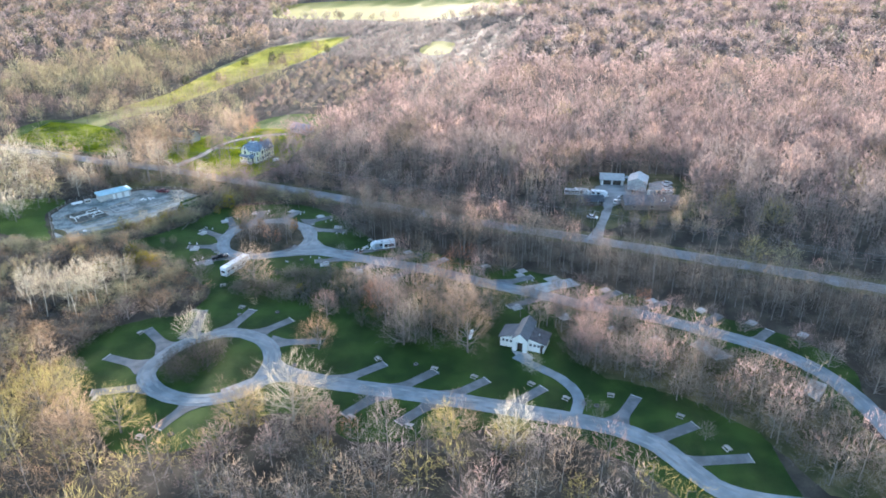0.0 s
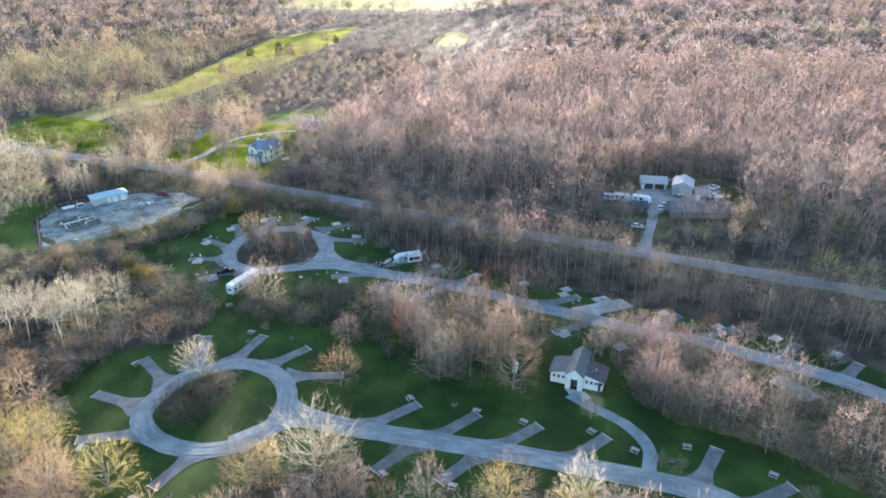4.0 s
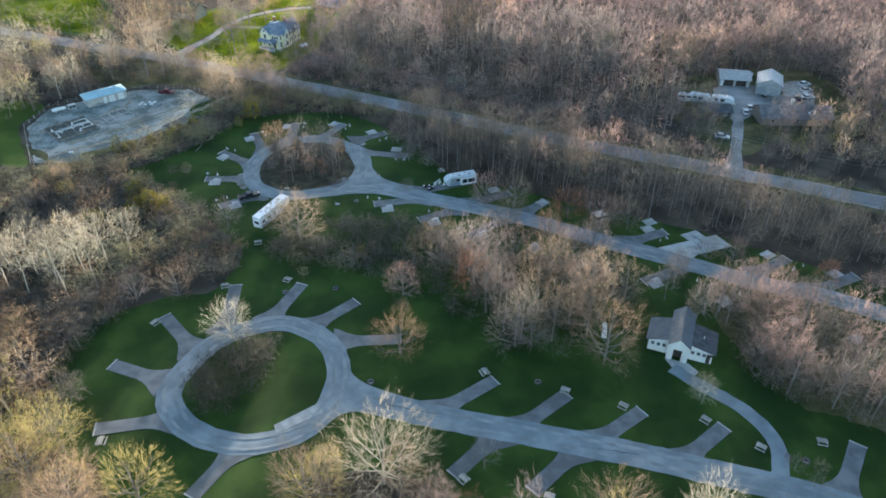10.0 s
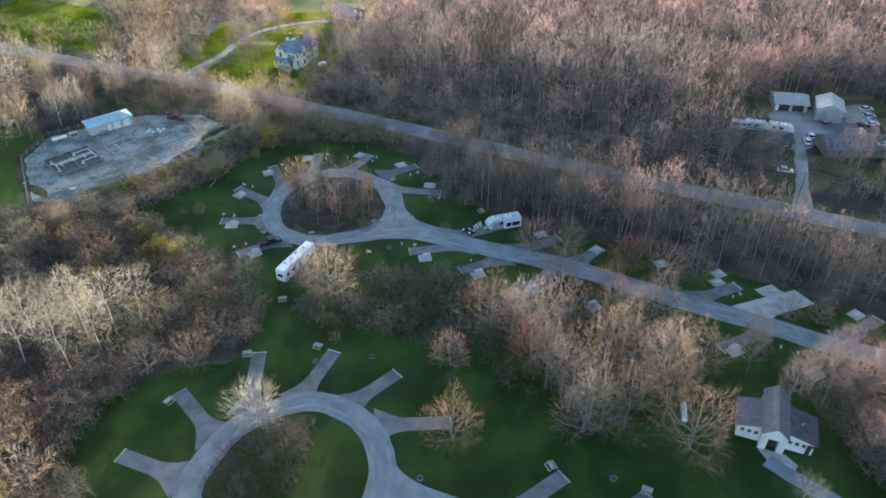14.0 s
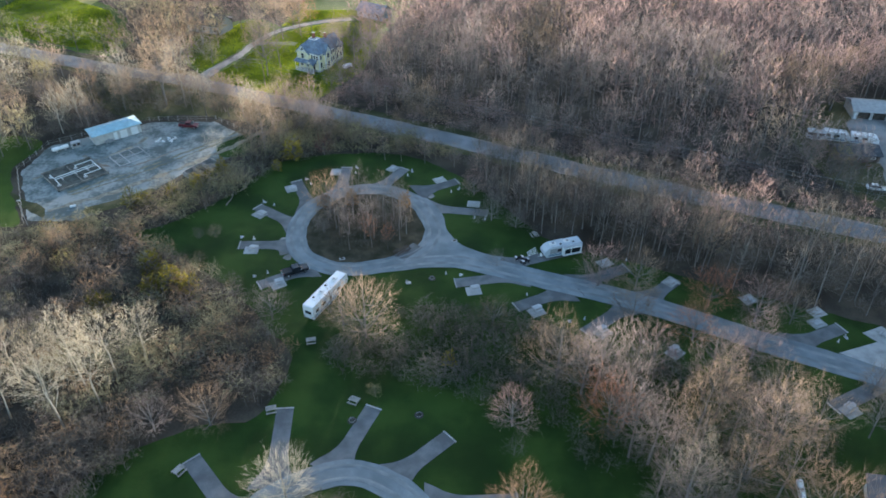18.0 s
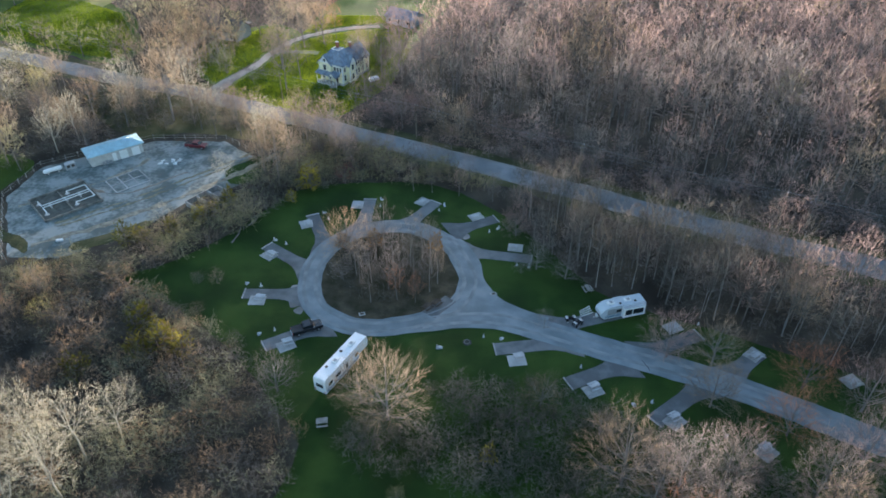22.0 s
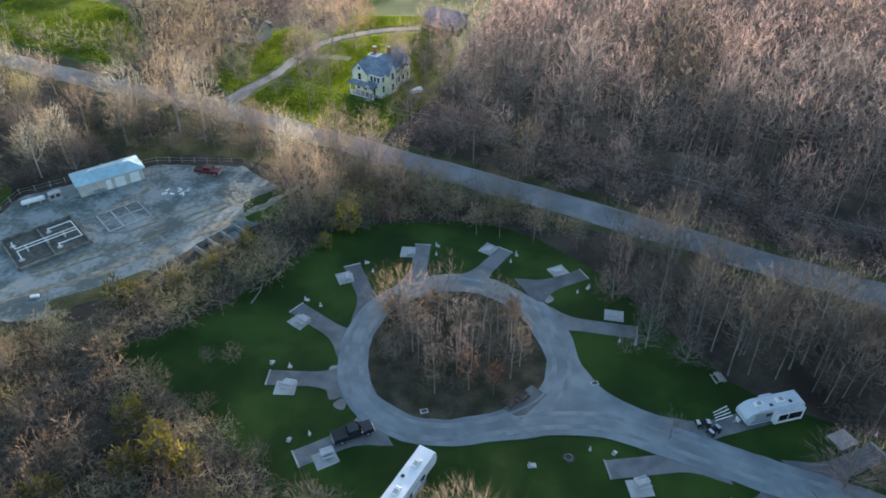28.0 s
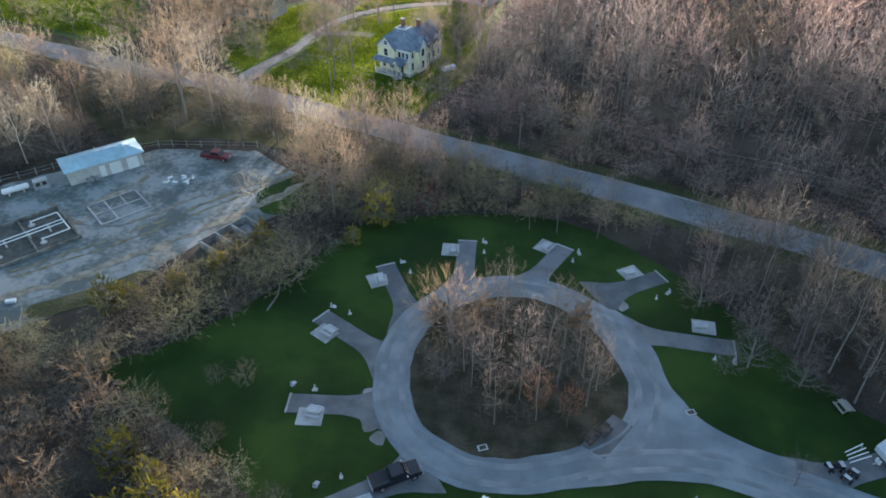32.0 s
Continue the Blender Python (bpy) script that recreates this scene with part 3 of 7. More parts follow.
def raw_mesh(name, V, F, material, tone=None):
    me = bpy.data.meshes.new(name)
    me.vertices.add(len(V))
    me.vertices.foreach_set("co", np.asarray(V, np.float32).ravel())
    me.loops.add(len(F) * 3)
    me.loops.foreach_set("vertex_index", np.asarray(F, np.int32).ravel())
    me.polygons.add(len(F))
    me.polygons.foreach_set("loop_start", np.arange(0, len(F) * 3, 3, dtype=np.int32))
    me.update(calc_edges=True)
    me.materials.append(material)
    if tone is not None:
        me.attributes.new("tone", "FLOAT", "POINT").data.foreach_set("value", np.asarray(tone, np.float32))
    return me


# kinds of single trees: height, radius, clear, limbs, boughs, shoots, twigs, width, steep, trunk, sides, low
KINDS = {
    "broad": (12.5, 6.2, 0.05, 19, 90, 760, 7, 0.0135, 0.66, 0.2, 5, 0.42),
    "tall": (17.5, 4.9, 0.18, 14, 70, 520, 7, 0.0165, 0.78, 0.19, 5, 0.5),
    "slim": (14.5, 3.1, 0.18, 9, 40, 230, 7, 0.014, 0.78, 0.12, 5, 0.5),
    "poplar": (17.0, 4.4, 0.3, 14, 60, 380, 7, 0.016, 0.82, 0.17, 5, 0.55),
    "small": (5.8, 2.8, 0.08, 11, 42, 240, 6, 0.0105, 0.68, 0.07, 5, 0.45),
}
SHAPES = {k: [tree_shape(31 * i + len(k), *v) for i in range(5)] for k, v in KINDS.items()}
LIBRARY = {}


def tree(x, y, kind, twigs, bark, size=1.0, label="", group="", category="tree"):
    i = random.randrange(len(SHAPES[kind]))
    key = (kind, i, twigs.name, bark.name)
    if key not in LIBRARY:
        (tv, tf), (cv, cf) = SHAPES[kind][i]
        LIBRARY[key] = raw_mesh("trunk", tv, tf, bark), raw_mesh("crown", cv, cf, twigs)
    top = new("tree")
    for name, me in zip(("trunk", "crown"), LIBRARY[key]):
        new(name, me).parent = top
    top.matrix_basis = pose(x, y, 0, 0, 0, random.uniform(0, 360)) @ Matrix.Diagonal((size * random.uniform(0.92, 1.08), size * random.uniform(0.92, 1.08), size, 1))
    return tagged(top, label, category, group)


# ---- woods as one mass of bare trees a hue ----
FAR_SHAPES = {
    "wood": [tree_shape(500 + i, 16.5, 4.9, 0.14, 7, 22, 125, 4, 0.048, 0.66, 0.17, 3, 0.5, False, False) for i in range(10)],
    "deep": [tree_shape(560 + i, 16.5, 4.9, 0.14, 6, 18, 95, 2, 0.075, 0.66, 0.17, 3, 0.5, False, False) for i in range(10)],
    "belt": [tree_shape(520 + i, 17.5, 4.0, 0.16, 8, 26, 130, 4, 0.037, 0.78, 0.12, 4, 0.5, False, False) for i in range(10)],
    "slope": [tree_shape(540 + i, 13.5, 5.4, 0.1, 8, 26, 130, 4, 0.043, 0.72, 0.17, 3, 0.48, False, False) for i in range(10)],
    "distant": [tree_shape(600 + i, 12, 6.0, 0.04, 4, 8, 105, 0, 0.25, 0.6, 0.22, 3, 0.5, True, False) for i in range(8)],
    "brush": [tree_shape(700 + i, 3.0, 2.0, 0.03, 5, 8, 64, 4, 0.026, 0.6, 0.04, 3, 0.4, False, False, 0.3) for i in range(6)],
    "thicket": [tree_shape(740 + i, 4.6, 3.0, 0.03, 5, 10, 90, 4, 0.032, 0.6, 0.05, 3, 0.45, False, False, 0.3) for i in range(6)],
}


def mass(name, spots, kind, twigs, bark, label, category="woods"):
    """Many trees of one kind at spots (x, y, size), joined: one mesh of stems and, under it, one of crowns."""
    rng = np.random.default_rng(len(spots) + len(name))
    parts, tone = [[[], [], 0], [[], [], 0]], []
    for x, y, s in spots:
        shape = FAR_SHAPES[kind][rng.integers(len(FAR_SHAPES[kind]))]
        a = rng.uniform(0, 6.283)
        ca, sa = math.cos(a), math.sin(a)
        turn = np.array([[ca, sa, 0], [-sa, ca, 0], [0, 0, rng.uniform(0.88, 1.12)]]) * s
        for acc, (v, f) in zip(parts, shape):
            acc[0].append(v @ turn + (x, y, 0))
            acc[1].append(f + acc[2])
            acc[2] += len(v)
        tone.append(np.full(len(shape[1][0]), rng.normal(0, 0.11)))
    top = new(name, raw_mesh(name, np.concatenate(parts[1][0]), np.concatenate(parts[1][1]), twigs, np.concatenate(tone)))
    stems = new("stems", raw_mesh("stems", np.concatenate(parts[0][0]), np.concatenate(parts[0][1]), bark))
    stems.parent = top
    tagged(stems, kind="stuff")
    return tagged(top, label, category, kind="stuff")


CLEAR = [spline(COUNTRY, 8), spline(N_ROAD, 4), spline(S_ROAD, 4), spline(N_LOOP, 4, True), spline(S_LOOP, 4, True),
         spline([(58, 246), (64, 262), (74, 290), (76, 300)], 4), spline([(-134, 331), (-129.6, 345), (-125.6, 354.5), (-122.4, 368), (-116.5, 380), (-103, 390), (-90, 394)], 4), spline([(32, 141), (34.8, 149.5), (23.8, 164)], 3)]
CLEAR_AT = np.concatenate([np.array(c) for c in CLEAR])
SPUR_AT = np.concatenate([np.array([np.array(a) + (np.array(b) - np.array(a)) * f for f in (0.2, 0.5, 0.8, 1.0)]) for a, b in SPURS])


def free(x, y, road=5.5, pad=4.0):
    return ((CLEAR_AT - (x, y)) ** 2).sum(1).min() > road**2 and ((SPUR_AT - (x, y)) ** 2).sum(1).min() > pad**2


def scatter(poly, gap, seed, jitter=0.45, road=5.5, pad=4.0, bans=()):
    """Spots on an uneven grid in a polygon, off the roads and spurs and out of the banned outlines."""
    rng = np.random.default_rng(seed)
    xs, ys = [p[0] for p in poly], [p[1] for p in poly]
    out = []
    for gx in np.arange(min(xs), max(xs), gap):
        for gy in np.arange(min(ys), max(ys), gap):
            x, y = gx + rng.uniform(-jitter, jitter) * gap, gy + rng.uniform(-jitter, jitter) * gap
            if inside((x, y), poly) and free(x, y, road, pad) and not any(inside((x, y), b) for b in bans):
                out.append((x, y, rng.uniform(0.78, 1.15)))
    return out


HOUSE_YARD = [(-133, 330), (-130, 352), (-122, 380), (-116, 425), (-92, 446), (-58, 440), (-64, 400), (-72, 372), (-74, 345), (-84, 318), (-97, 312), (-114, 320)]
HOMESTEAD = [(52, 289), (53, 299), (67, 308), (70, 318), (104, 321), (112, 309), (109, 288), (102, 273), (75, 271), (68, 257), (59, 254), (63, 268), (65, 280), (62, 287)]
YARD = [(-166, 276), (-160, 256), (-147, 246), (-128, 252), (-117, 266), (-106, 278), (-100, 296), (-105, 303), (-130, 309), (-144, 306), (-160, 292)]
STRIP = [(-212, 455), (-194, 494), (-188, 550), (-164, 692), (-95, 765), (-118, 632), (-157, 526), (-180, 462)]
FIELD_BAN = [(-220, 918), (-195, 1100), (125, 1150), (108, 1035), (-10, 886), (-92, 886)]
FIELD_BAN2 = [(-24, 655), (-10, 732), (16, 720), (6, 650)]
GREEN = [(-240, 384), (-214, 371), (-186, 360), (-174, 357), (-172, 366), (-180, 382), (-192, 402), (-214, 416), (-238, 420)]
BANS = (GREEN, HOUSE_YARD, HOMESTEAD, YARD, STRIP, FIELD_BAN, FIELD_BAN2)


def split(spots, shares, seed):
    """Deals spots into groups that hang together in patches."""
    out = [[] for _ in shares]
    edges = np.cumsum(shares) / sum(shares)
    rng = np.random.default_rng(seed)
    for x, y, s in spots:
        v = 0.5 + 0.75 * noise.noise((x / 38, y / 38, seed)) + rng.normal(0, 0.13)
        out[int(np.searchsorted(edges[:-1], v))].append((x, y, s))
    return out


# the woods beyond the country road
WOOD_N = [(-84, 318), (-60, 307), (-20, 290), (15, 273), (60, 255), (100, 238), (150, 215), (165, 206), (240, 330), (350, 530), (200, 540), (40, 530), (-30, 480), (-58, 420), (-72, 370)]
spots = [s for i, s in enumerate(scatter(WOOD_N, 6.3, 3, bans=BANS)) if s[1] < 390 or (i % 3 if s[1] < 440 else i % 2)]


def low_by_road(spots, near=0.5, far=0.85, reach=34):
    """Trees grow lower towards the country road."""
    out = []
    for x, y, s in spots:
        s *= 0.8 if x > 46 else 1.0
        f = min(1, max(0, math.sqrt(((np.array(CLEAR[0]) - (x, y)) ** 2).sum(1).min()) - 6) / reach)
        out.append((x, y, s * (near + (far - near) * f)))
    return out


verge = low_by_road([s for s in spots if ((np.array(CLEAR[0]) - s[:2]) ** 2).sum(1).min() < 42**2], 0.7, 1.2)
inner = [(s[0], s[1], s[2] * (1.24 + 0.3 * noise.noise((s[0] / 23, s[1] / 23, 2)))) for s in spots if ((np.array(CLEAR[0]) - s[:2]) ** 2).sum(1).min() >= 42**2]
# Deeper trees get more rose: low sun and haze worked into their colour.
near_wood, deep_wood = [t for t in inner if t[1] < 345], [t for t in inner if t[1] >= 345]
for name, group, shares, red, bark in (("belt", verge, (0.54, 0.28, 0.18), TWIG_PINK, PALEBARK), ("wood", near_wood, (0.5, 0.36, 0.14), TWIG_ROSE, BARK), ("deep", deep_wood, (0.14, 0.68, 0.18), TWIG_ROSE, BARK)):
    grey, pink, tan = split(group, shares, 2)
    mass("woods", grey, name, TWIG_GREY, bark, "bare grey-brown hardwood trees standing close together")
    mass("woods", pink, name, red, bark, "bare hardwood trees coloured reddish by buds and low sun")
    mass("woods", tan, name, TWIG_TAN, bark, "bare hardwood trees with tan twigs")
# the belt between the campground and the country road
BELT = [(-37.5, 259), (-28, 246), (-5, 234.5), (16, 225.5), (42, 214.5), (65, 203), (90, 191), (112, 178), (116, 150), (118, 120), (135, 120), (150, 150), (150, 196), (96, 221), (58, 238), (14, 256), (-20, 271), (-42, 282)]
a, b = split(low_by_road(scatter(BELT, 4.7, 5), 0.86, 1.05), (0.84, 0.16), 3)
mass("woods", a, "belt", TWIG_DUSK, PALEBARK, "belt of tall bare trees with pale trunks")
mass("woods", b, "belt", TWIG_PINK, BARK, "belt of tall bare trees with reddish buds")
# left of the farmhouse and behind the yard
WEST = [(-240, 262), (-215, 250), (-172, 262), (-164, 282), (-150, 296), (-132, 312), (-108, 304), (-98, 300), (-92, 306), (-115, 318), (-138, 326), (-180, 341), (-260, 372), (-270, 330)]
WEST_NEAR = [(-180, 298), (-164, 284), (-150, 297), (-132, 312), (-110, 305), (-99, 302), (-112, 314), (-138, 326), (-180, 341)]
a, b, c = split(scatter(WEST, 7.0, 7, bans=BANS + (WEST_NEAR,)), (0.5, 0.2, 0.3), 5)
mass("woods", c, "slope", TWIG_PALE, PALEBARK, "pale whitish bare trees behind the yard")
mass("woods", a, "slope", TWIG_TAN, PALEBARK, "pale tan bare trees catching the low sun")
mass("woods", b, "slope", TWIG_YELLOW, PALEBARK, "bare trees with yellow-green buds")
WEST2 = [(-290, 395), (-260, 382), (-180, 351), (-140, 338), (-134, 352), (-128, 372), (-100, 388), (-82, 372), (-60, 440), (-60, 540), (-110, 620), (-200, 640), (-330, 620), (-340, 500)]
SUNNY = [(-122, 400), (-60, 396), (-20, 540), (-30, 640), (-112, 640), (-126, 500)]
spots = [(x, y, s * 0.45 if inside((x, y), SUNNY) else s) for i, (x, y, s) in enumerate(scatter(WEST2, 9.0, 8, bans=BANS)) if i % 3 == 0 or not inside((x, y), SUNNY)]
a, b, c = split(spots, (0.4, 0.3, 0.3), 6)
mass("woods", a, "slope", TWIG_TAN, BARK, "tan bare trees along the meadow")
mass("woods", b, "slope", TWIG_YELLOW, BARK, "bare trees with yellow-green buds")
mass("woods", c, "slope", TWIG_PINK, BARK, "bare trees with reddish buds")
low = [(x, y, s * 0.32) for x, y, s in scatter(SUNNY, 5.6, 61, bans=BANS)]
a, b, c = split(low, (0.4, 0.3, 0.3), 16)
mass("far_scrub", a, "distant", TWIG_GREY, BARK, "low grey scrub north of the farmhouse", "scrub")
mass("far_scrub", b, "distant", TWIG_TAN, BARK, "low tan scrub north of the farmhouse", "scrub")
mass("far_scrub", c, "distant", TWIG_PINK, BARK, "low reddish scrub north of the farmhouse", "scrub")
# far woods to the skyline, with a stretch of low scrub in them
FAR = [(-420, 560), (-330, 640), (-110, 640), (-50, 545), (40, 540), (200, 548), (330, 530), (380, 330), (470, 520), (760, 1180), (700, 1330), (-700, 1330), (-760, 1180), (-470, 600)]
SCRUB = [(-110, 650), (-60, 560), (40, 560), (70, 700), (110, 880), (0, 890), (-90, 880), (-210, 900), (-190, 760), (-110, 770)]
spots = scatter(FAR, 13.8, 9, bans=BANS)
low = [(x, y, s * 0.5) for x, y, s in spots if inside((x, y), SCRUB)]
tall = [(x, y, s * (1.13 + 0.5 * noise.noise((x / 55, y / 55, 4)))) for x, y, s in spots if not inside((x, y), SCRUB)]
west, east = [s for s in tall if s[0] < -30 - (s[1] - 600) * 0.1], [s for s in tall if s[0] >= -30 - (s[1] - 600) * 0.1]
a, b, c, d = split(east, (0.25, 0.15, 0.5, 0.1), 7)
e, f, g, h = split(west, (0.35, 0.2, 0.15, 0.3), 8)
a, b, c, d = a + e, b + f, c + g, d + h
mass("far_woods", a, "distant", TWIG_GREY, BARK, "far bare woodland, grey-brown", "woods")
mass("far_woods", b, "distant", TWIG_TAN, BARK, "far bare woodland, tan", "woods")
mass("far_woods", c, "distant", TWIG_MAUVE, BARK, "far bare woodland, reddish buds paled as by haze", "woods")
mass("far_woods", d, "distant", TWIG_SAGE, BARK, "far olive-grey woodland", "woods")
mass("far_scrub", low + [(x + 5, y + 4, s) for x, y, s in low], "distant", TWIG_GREY, BARK, "low grey-purple scrub between far woods", "scrub")
rng = np.random.default_rng(77)
willows = [(rng.uniform(-330, -215), rng.uniform(470, 640), rng.uniform(1.25, 1.7)) for _ in range(34)]
mass("far_woods", [w for w in willows if not inside(w[:2], STRIP)], "slope", TWIG_YELLOW, PALEBARK, "large pale willows beyond the meadow", "woods")
# ---- single trees and thickets of the campground ----
HUES = {"tan": (TWIG_TAN, PALEBARK, "tan bare tree in low sunlight"), "grey": (TWIG_GREY, PALEBARK, "grey bare tree with fine branches"),
        "pale": (TWIG_PALE, WHITEBARK, "pale whitish bare tree with bright branches"), "orange": (TWIG_ORANGE, BARK, "bare tree with orange buds"),
        "pink": (TWIG_PINK, PALEBARK, "bare tree with reddish buds"), "yellow": (TWIG_YELLOW, PALEBARK, "tree with yellow-green spring buds"),
        "gold": (TWIG_GOLD, PALEBARK, "tree with golden-green spring buds"), "amber": (TWIG_SUNWARM, PALEBARK, "bare tree tinted amber as if in low sun"), "dusk": (TWIG_DUSK, PALEBARK, "dark grey bare tree with a pale trunk")}


def uneven(spots, seed, low=0.55, high=1.5):
    """Spots with sizes that swell and sink in patches, and a few bare gaps."""
    out = []
    for x, y, s in spots:
        v = noise.noise((x / 9, y / 9, seed))
        if v > -0.55:
            out.append((x, y, s * min(high, max(low, 0.95 + 0.9 * v))))
    return out


def plant(spots, group=""):
    for x, y, kind, hue, size in spots:
        twigs, bark, label = HUES[hue]
        tree(x, y, kind, twigs, bark, size, label, group)


# The amber tree by the lawn gets its sunlit look from twig colour.
plant([(-71.8, 175, "broad", "pale", 0.95), (-35.6, 171, "broad", "amber", 0.95), (-11.4, 173.5, "broad", "grey", 1.15), (-3.5, 175, "tall", "tan", 0.95), (-96.8, 187.5, "broad", "grey", 0.72), (-87.6, 188.8, "broad", "tan", 0.8),
       (-63.4, 211, "broad", "tan", 1.2), (-68.3, 214.2, "broad", "tan", 0.85), (-82.9, 215.8, "broad", "grey", 0.72), (-36.8, 139.5, "broad", "pale", 1.5), (-49.6, 136, "broad", "tan", 1.15),
       (-47, 137, "broad", "gold", 0.95), (-77.5, 135, "broad", "gold", 1.15), (-96, 146, "broad", "gold", 1.1), (-98, 139, "broad", "gold", 1.3), (-87, 132, "broad", "amber", 1.15),
       (2, 131.5, "broad", "tan", 1.05), (17, 130, "broad", "pale", 1.1), (-22, 133, "small", "orange", 1.2), (-19, 144, "small", "grey", 1.2),
       (24, 160, "small", "pale", 1.2), (-60, 196, "small", "yellow", 0.6), (-120, 262, "small", "pale", 1.2), (-113.5, 284, "small", "pale", 1.3),
       (-106, 243, "small", "pink", 0.6), (-103, 234, "small", "tan", 0.6), (-37, 234, "small", "grey", 0.9), (-16, 227.5, "small", "pink", 0.9)])


def grove(poly, gap, seed, kinds, hues, group, road=4.5, pad=3.5, size=(0.75, 1.1)):
    """Single trees over a polygon. kinds and hues: names, picked by lot."""
    rng = random.Random(seed)
    far = {}
    for x, y, s in scatter(poly, gap, seed, road=road, pad=pad, bans=KEEP):
        hue = rng.choice(hues)
        twigs, bark, label = HUES[hue]
        if x < -182 or (x < -104 and y < 262) or (y < 127 and x < 60) or x > 57:
            far.setdefault(hue, []).append((x, y, s * (0.42 if "small" in kinds else 0.9)))
            continue
        tree(x, y, rng.choice(kinds), twigs, bark, rng.uniform(*size), label, group)
    for hue, spots in far.items():
        mass("woods", spots, "slope", HUES[hue][0], HUES[hue][1], "outer wood of " + HUES[hue][2].replace("tree", "trees"))


# ground kept free of trees: buildings, vehicles and slabs
KEEP = ([(5.5, 174), (5.5, 181), (11, 181), (11, 174)], [(12, 164), (13, 182), (28, 186), (32, 172), (24, 160)], [(-80, 213), (-78, 219), (-70, 231), (-66, 229), (-73, 212)], [(-36, 233), (-34, 239), (-16, 245), (-13, 240)],
        [(25, 208), (33, 216), (40, 219), (49, 210), (35, 203)], [(-91, 226), (-80, 234), (-77, 231), (-88, 223)])
GROVE_MID = [(-24, 199), (-12, 200), (8, 195), (20, 190), (18, 184), (8, 181), (4, 169), (-10, 173), (-20, 178), (-26, 184)]
grove(GROVE_MID, 7.0, 11, ("tall", "tall", "broad"), ("tan", "grey", "tan", "grey", "grey", "dusk"), "trees between the campground roads", size=(0.9, 1.12))
plant([(-21, 207.5, "small", "pink", 1.1), (-9.9, 203.8, "broad", "pink", 0.85), (-10.5, 217, "broad", "tan", 0.8), (0.3, 211.8, "broad", "orange", 0.8), (10, 207, "broad", "pink", 0.9), (4.6, 202.5, "broad", "pink", 0.88), (-38.5, 215.5, "broad", "tan", 0.6), (-29.4, 210, "broad", "grey", 0.55), (-36, 184, "small", "grey", 0.8), (-36, 190, "broad", "pink", 0.75), (-34, 199, "small", "dusk", 1.2), (12, 197.5, "broad", "tan", 0.8), (-27.2, 201.2, "broad", "tan", 1.15), (-19.5, 190.5, "broad", "orange", 1.0), (-0.7, 186, "tall", "grey", 0.9), (-10, 176, "tall", "pale", 0.85), (7.0, 169.5, "broad", "tan", 1.35), (28.5, 180.5, "tall", "grey", 0.75), (31.5, 184, "tall", "dusk", 0.7), (34, 183, "tall", "pink", 0.7), (38, 168, "broad", "pink", 0.9),
       (-15.6, 228, "broad", "pink", 0.85), (-8, 226.8, "broad", "tan", 0.88), (6, 222, "broad", "orange", 0.85), (14, 217.5, "broad", "pink", 0.95), (21, 217, "broad", "tan", 0.8)])
GROVE_EAST = [(33, 189), (42, 190), (60, 183), (76, 173), (90, 162), (98, 148), (104, 130), (110, 110), (84, 112), (78, 121), (76, 131), (65, 143), (54, 151.5), (44, 155), (38, 162), (34, 176)]
grove(GROVE_EAST, 6.2, 12, ("broad", "tall", "tall"), ("pink", "grey", "dusk", "grey", "dusk", "pink"), "trees east of the wash house", size=(0.7, 1.1))
plant([(44, 203.5, "broad", "pink", 0.62), (38, 205, "broad", "tan", 0.55), (52, 199, "broad", "tan", 0.5), (64, 196.5, "broad", "orange", 0.5), (72, 191, "broad", "pink", 0.55), (82, 184, "broad", "grey", 0.6), (90, 180, "broad", "pink", 0.55), (44, 193, "broad", "pink", 0.75), (52, 188.5, "broad", "grey", 0.7), (29, 199, "broad", "tan", 0.6), (27, 193, "tall", "grey", 0.6), (24, 189, "tall", "dusk", 0.65),
       (102, 171, "broad", "pink", 0.7), (106, 162, "broad", "grey", 0.75), (112, 150, "broad", "dusk", 0.8), (36, 143, "small", "pink", 0.75), (40, 142.5, "small", "tan", 0.6), (38, 139.5, "small", "grey", 0.6), (24, 158.5, "small", "pale", 1.0), (62, 132, "small", "grey", 1.0)], "trees along the east campground roads")
GROVE_SOUTH = [(-60, 128), (-46, 138), (-30, 138), (-24, 130), (-4, 130), (10, 133), (30, 130), (42, 120), (50, 106), (20, 100), (-40, 100), (-62, 112)]
grove(GROVE_SOUTH, 7.2, 14, ("broad", "broad", "tall"), ("grey", "dusk", "tan", "grey", "gold", "pink"), "trees south of the campground road", size=(0.7, 0.95))
GROVE_SW = [(-64, 128), (-78, 126), (-90, 142), (-100, 150), (-106, 164), (-116, 172), (-140, 168), (-150, 130), (-130, 100), (-66, 100)]
grove(GROVE_SW, 7.4, 15, ("broad", "broad", "slim"), ("gold", "amber", "gold", "tan", "yellow"), "budding trees southwest of the loop", size=(0.75, 1.1))
PALE = [(-122.7, 189.5), (-117.5, 193), (-112.7, 187.9), (-112, 196), (-107.7, 192), (-103.5, 202.5), (-124, 196.5), (-128, 191), (-116, 200), (-131, 198), (-108, 199.5)]
for x, y in PALE:
    plant([(x, y, "poplar", "pale", random.uniform(0.85, 1.05))], "pale trees above the thicket")
ISLAND = [(-73, 258.5), (-66, 259), (-60, 255), (-58, 248), (-60, 241), (-67, 238.5), (-74, 240), (-78, 246), (-78, 253)]
grove(ISLAND, 4.9, 16, ("slim", "slim", "slim", "small"), ("dusk", "grey", "grey", "grey", "dusk"), "trees on the loop's island", 2.0, 2.0, (0.7, 1.0))
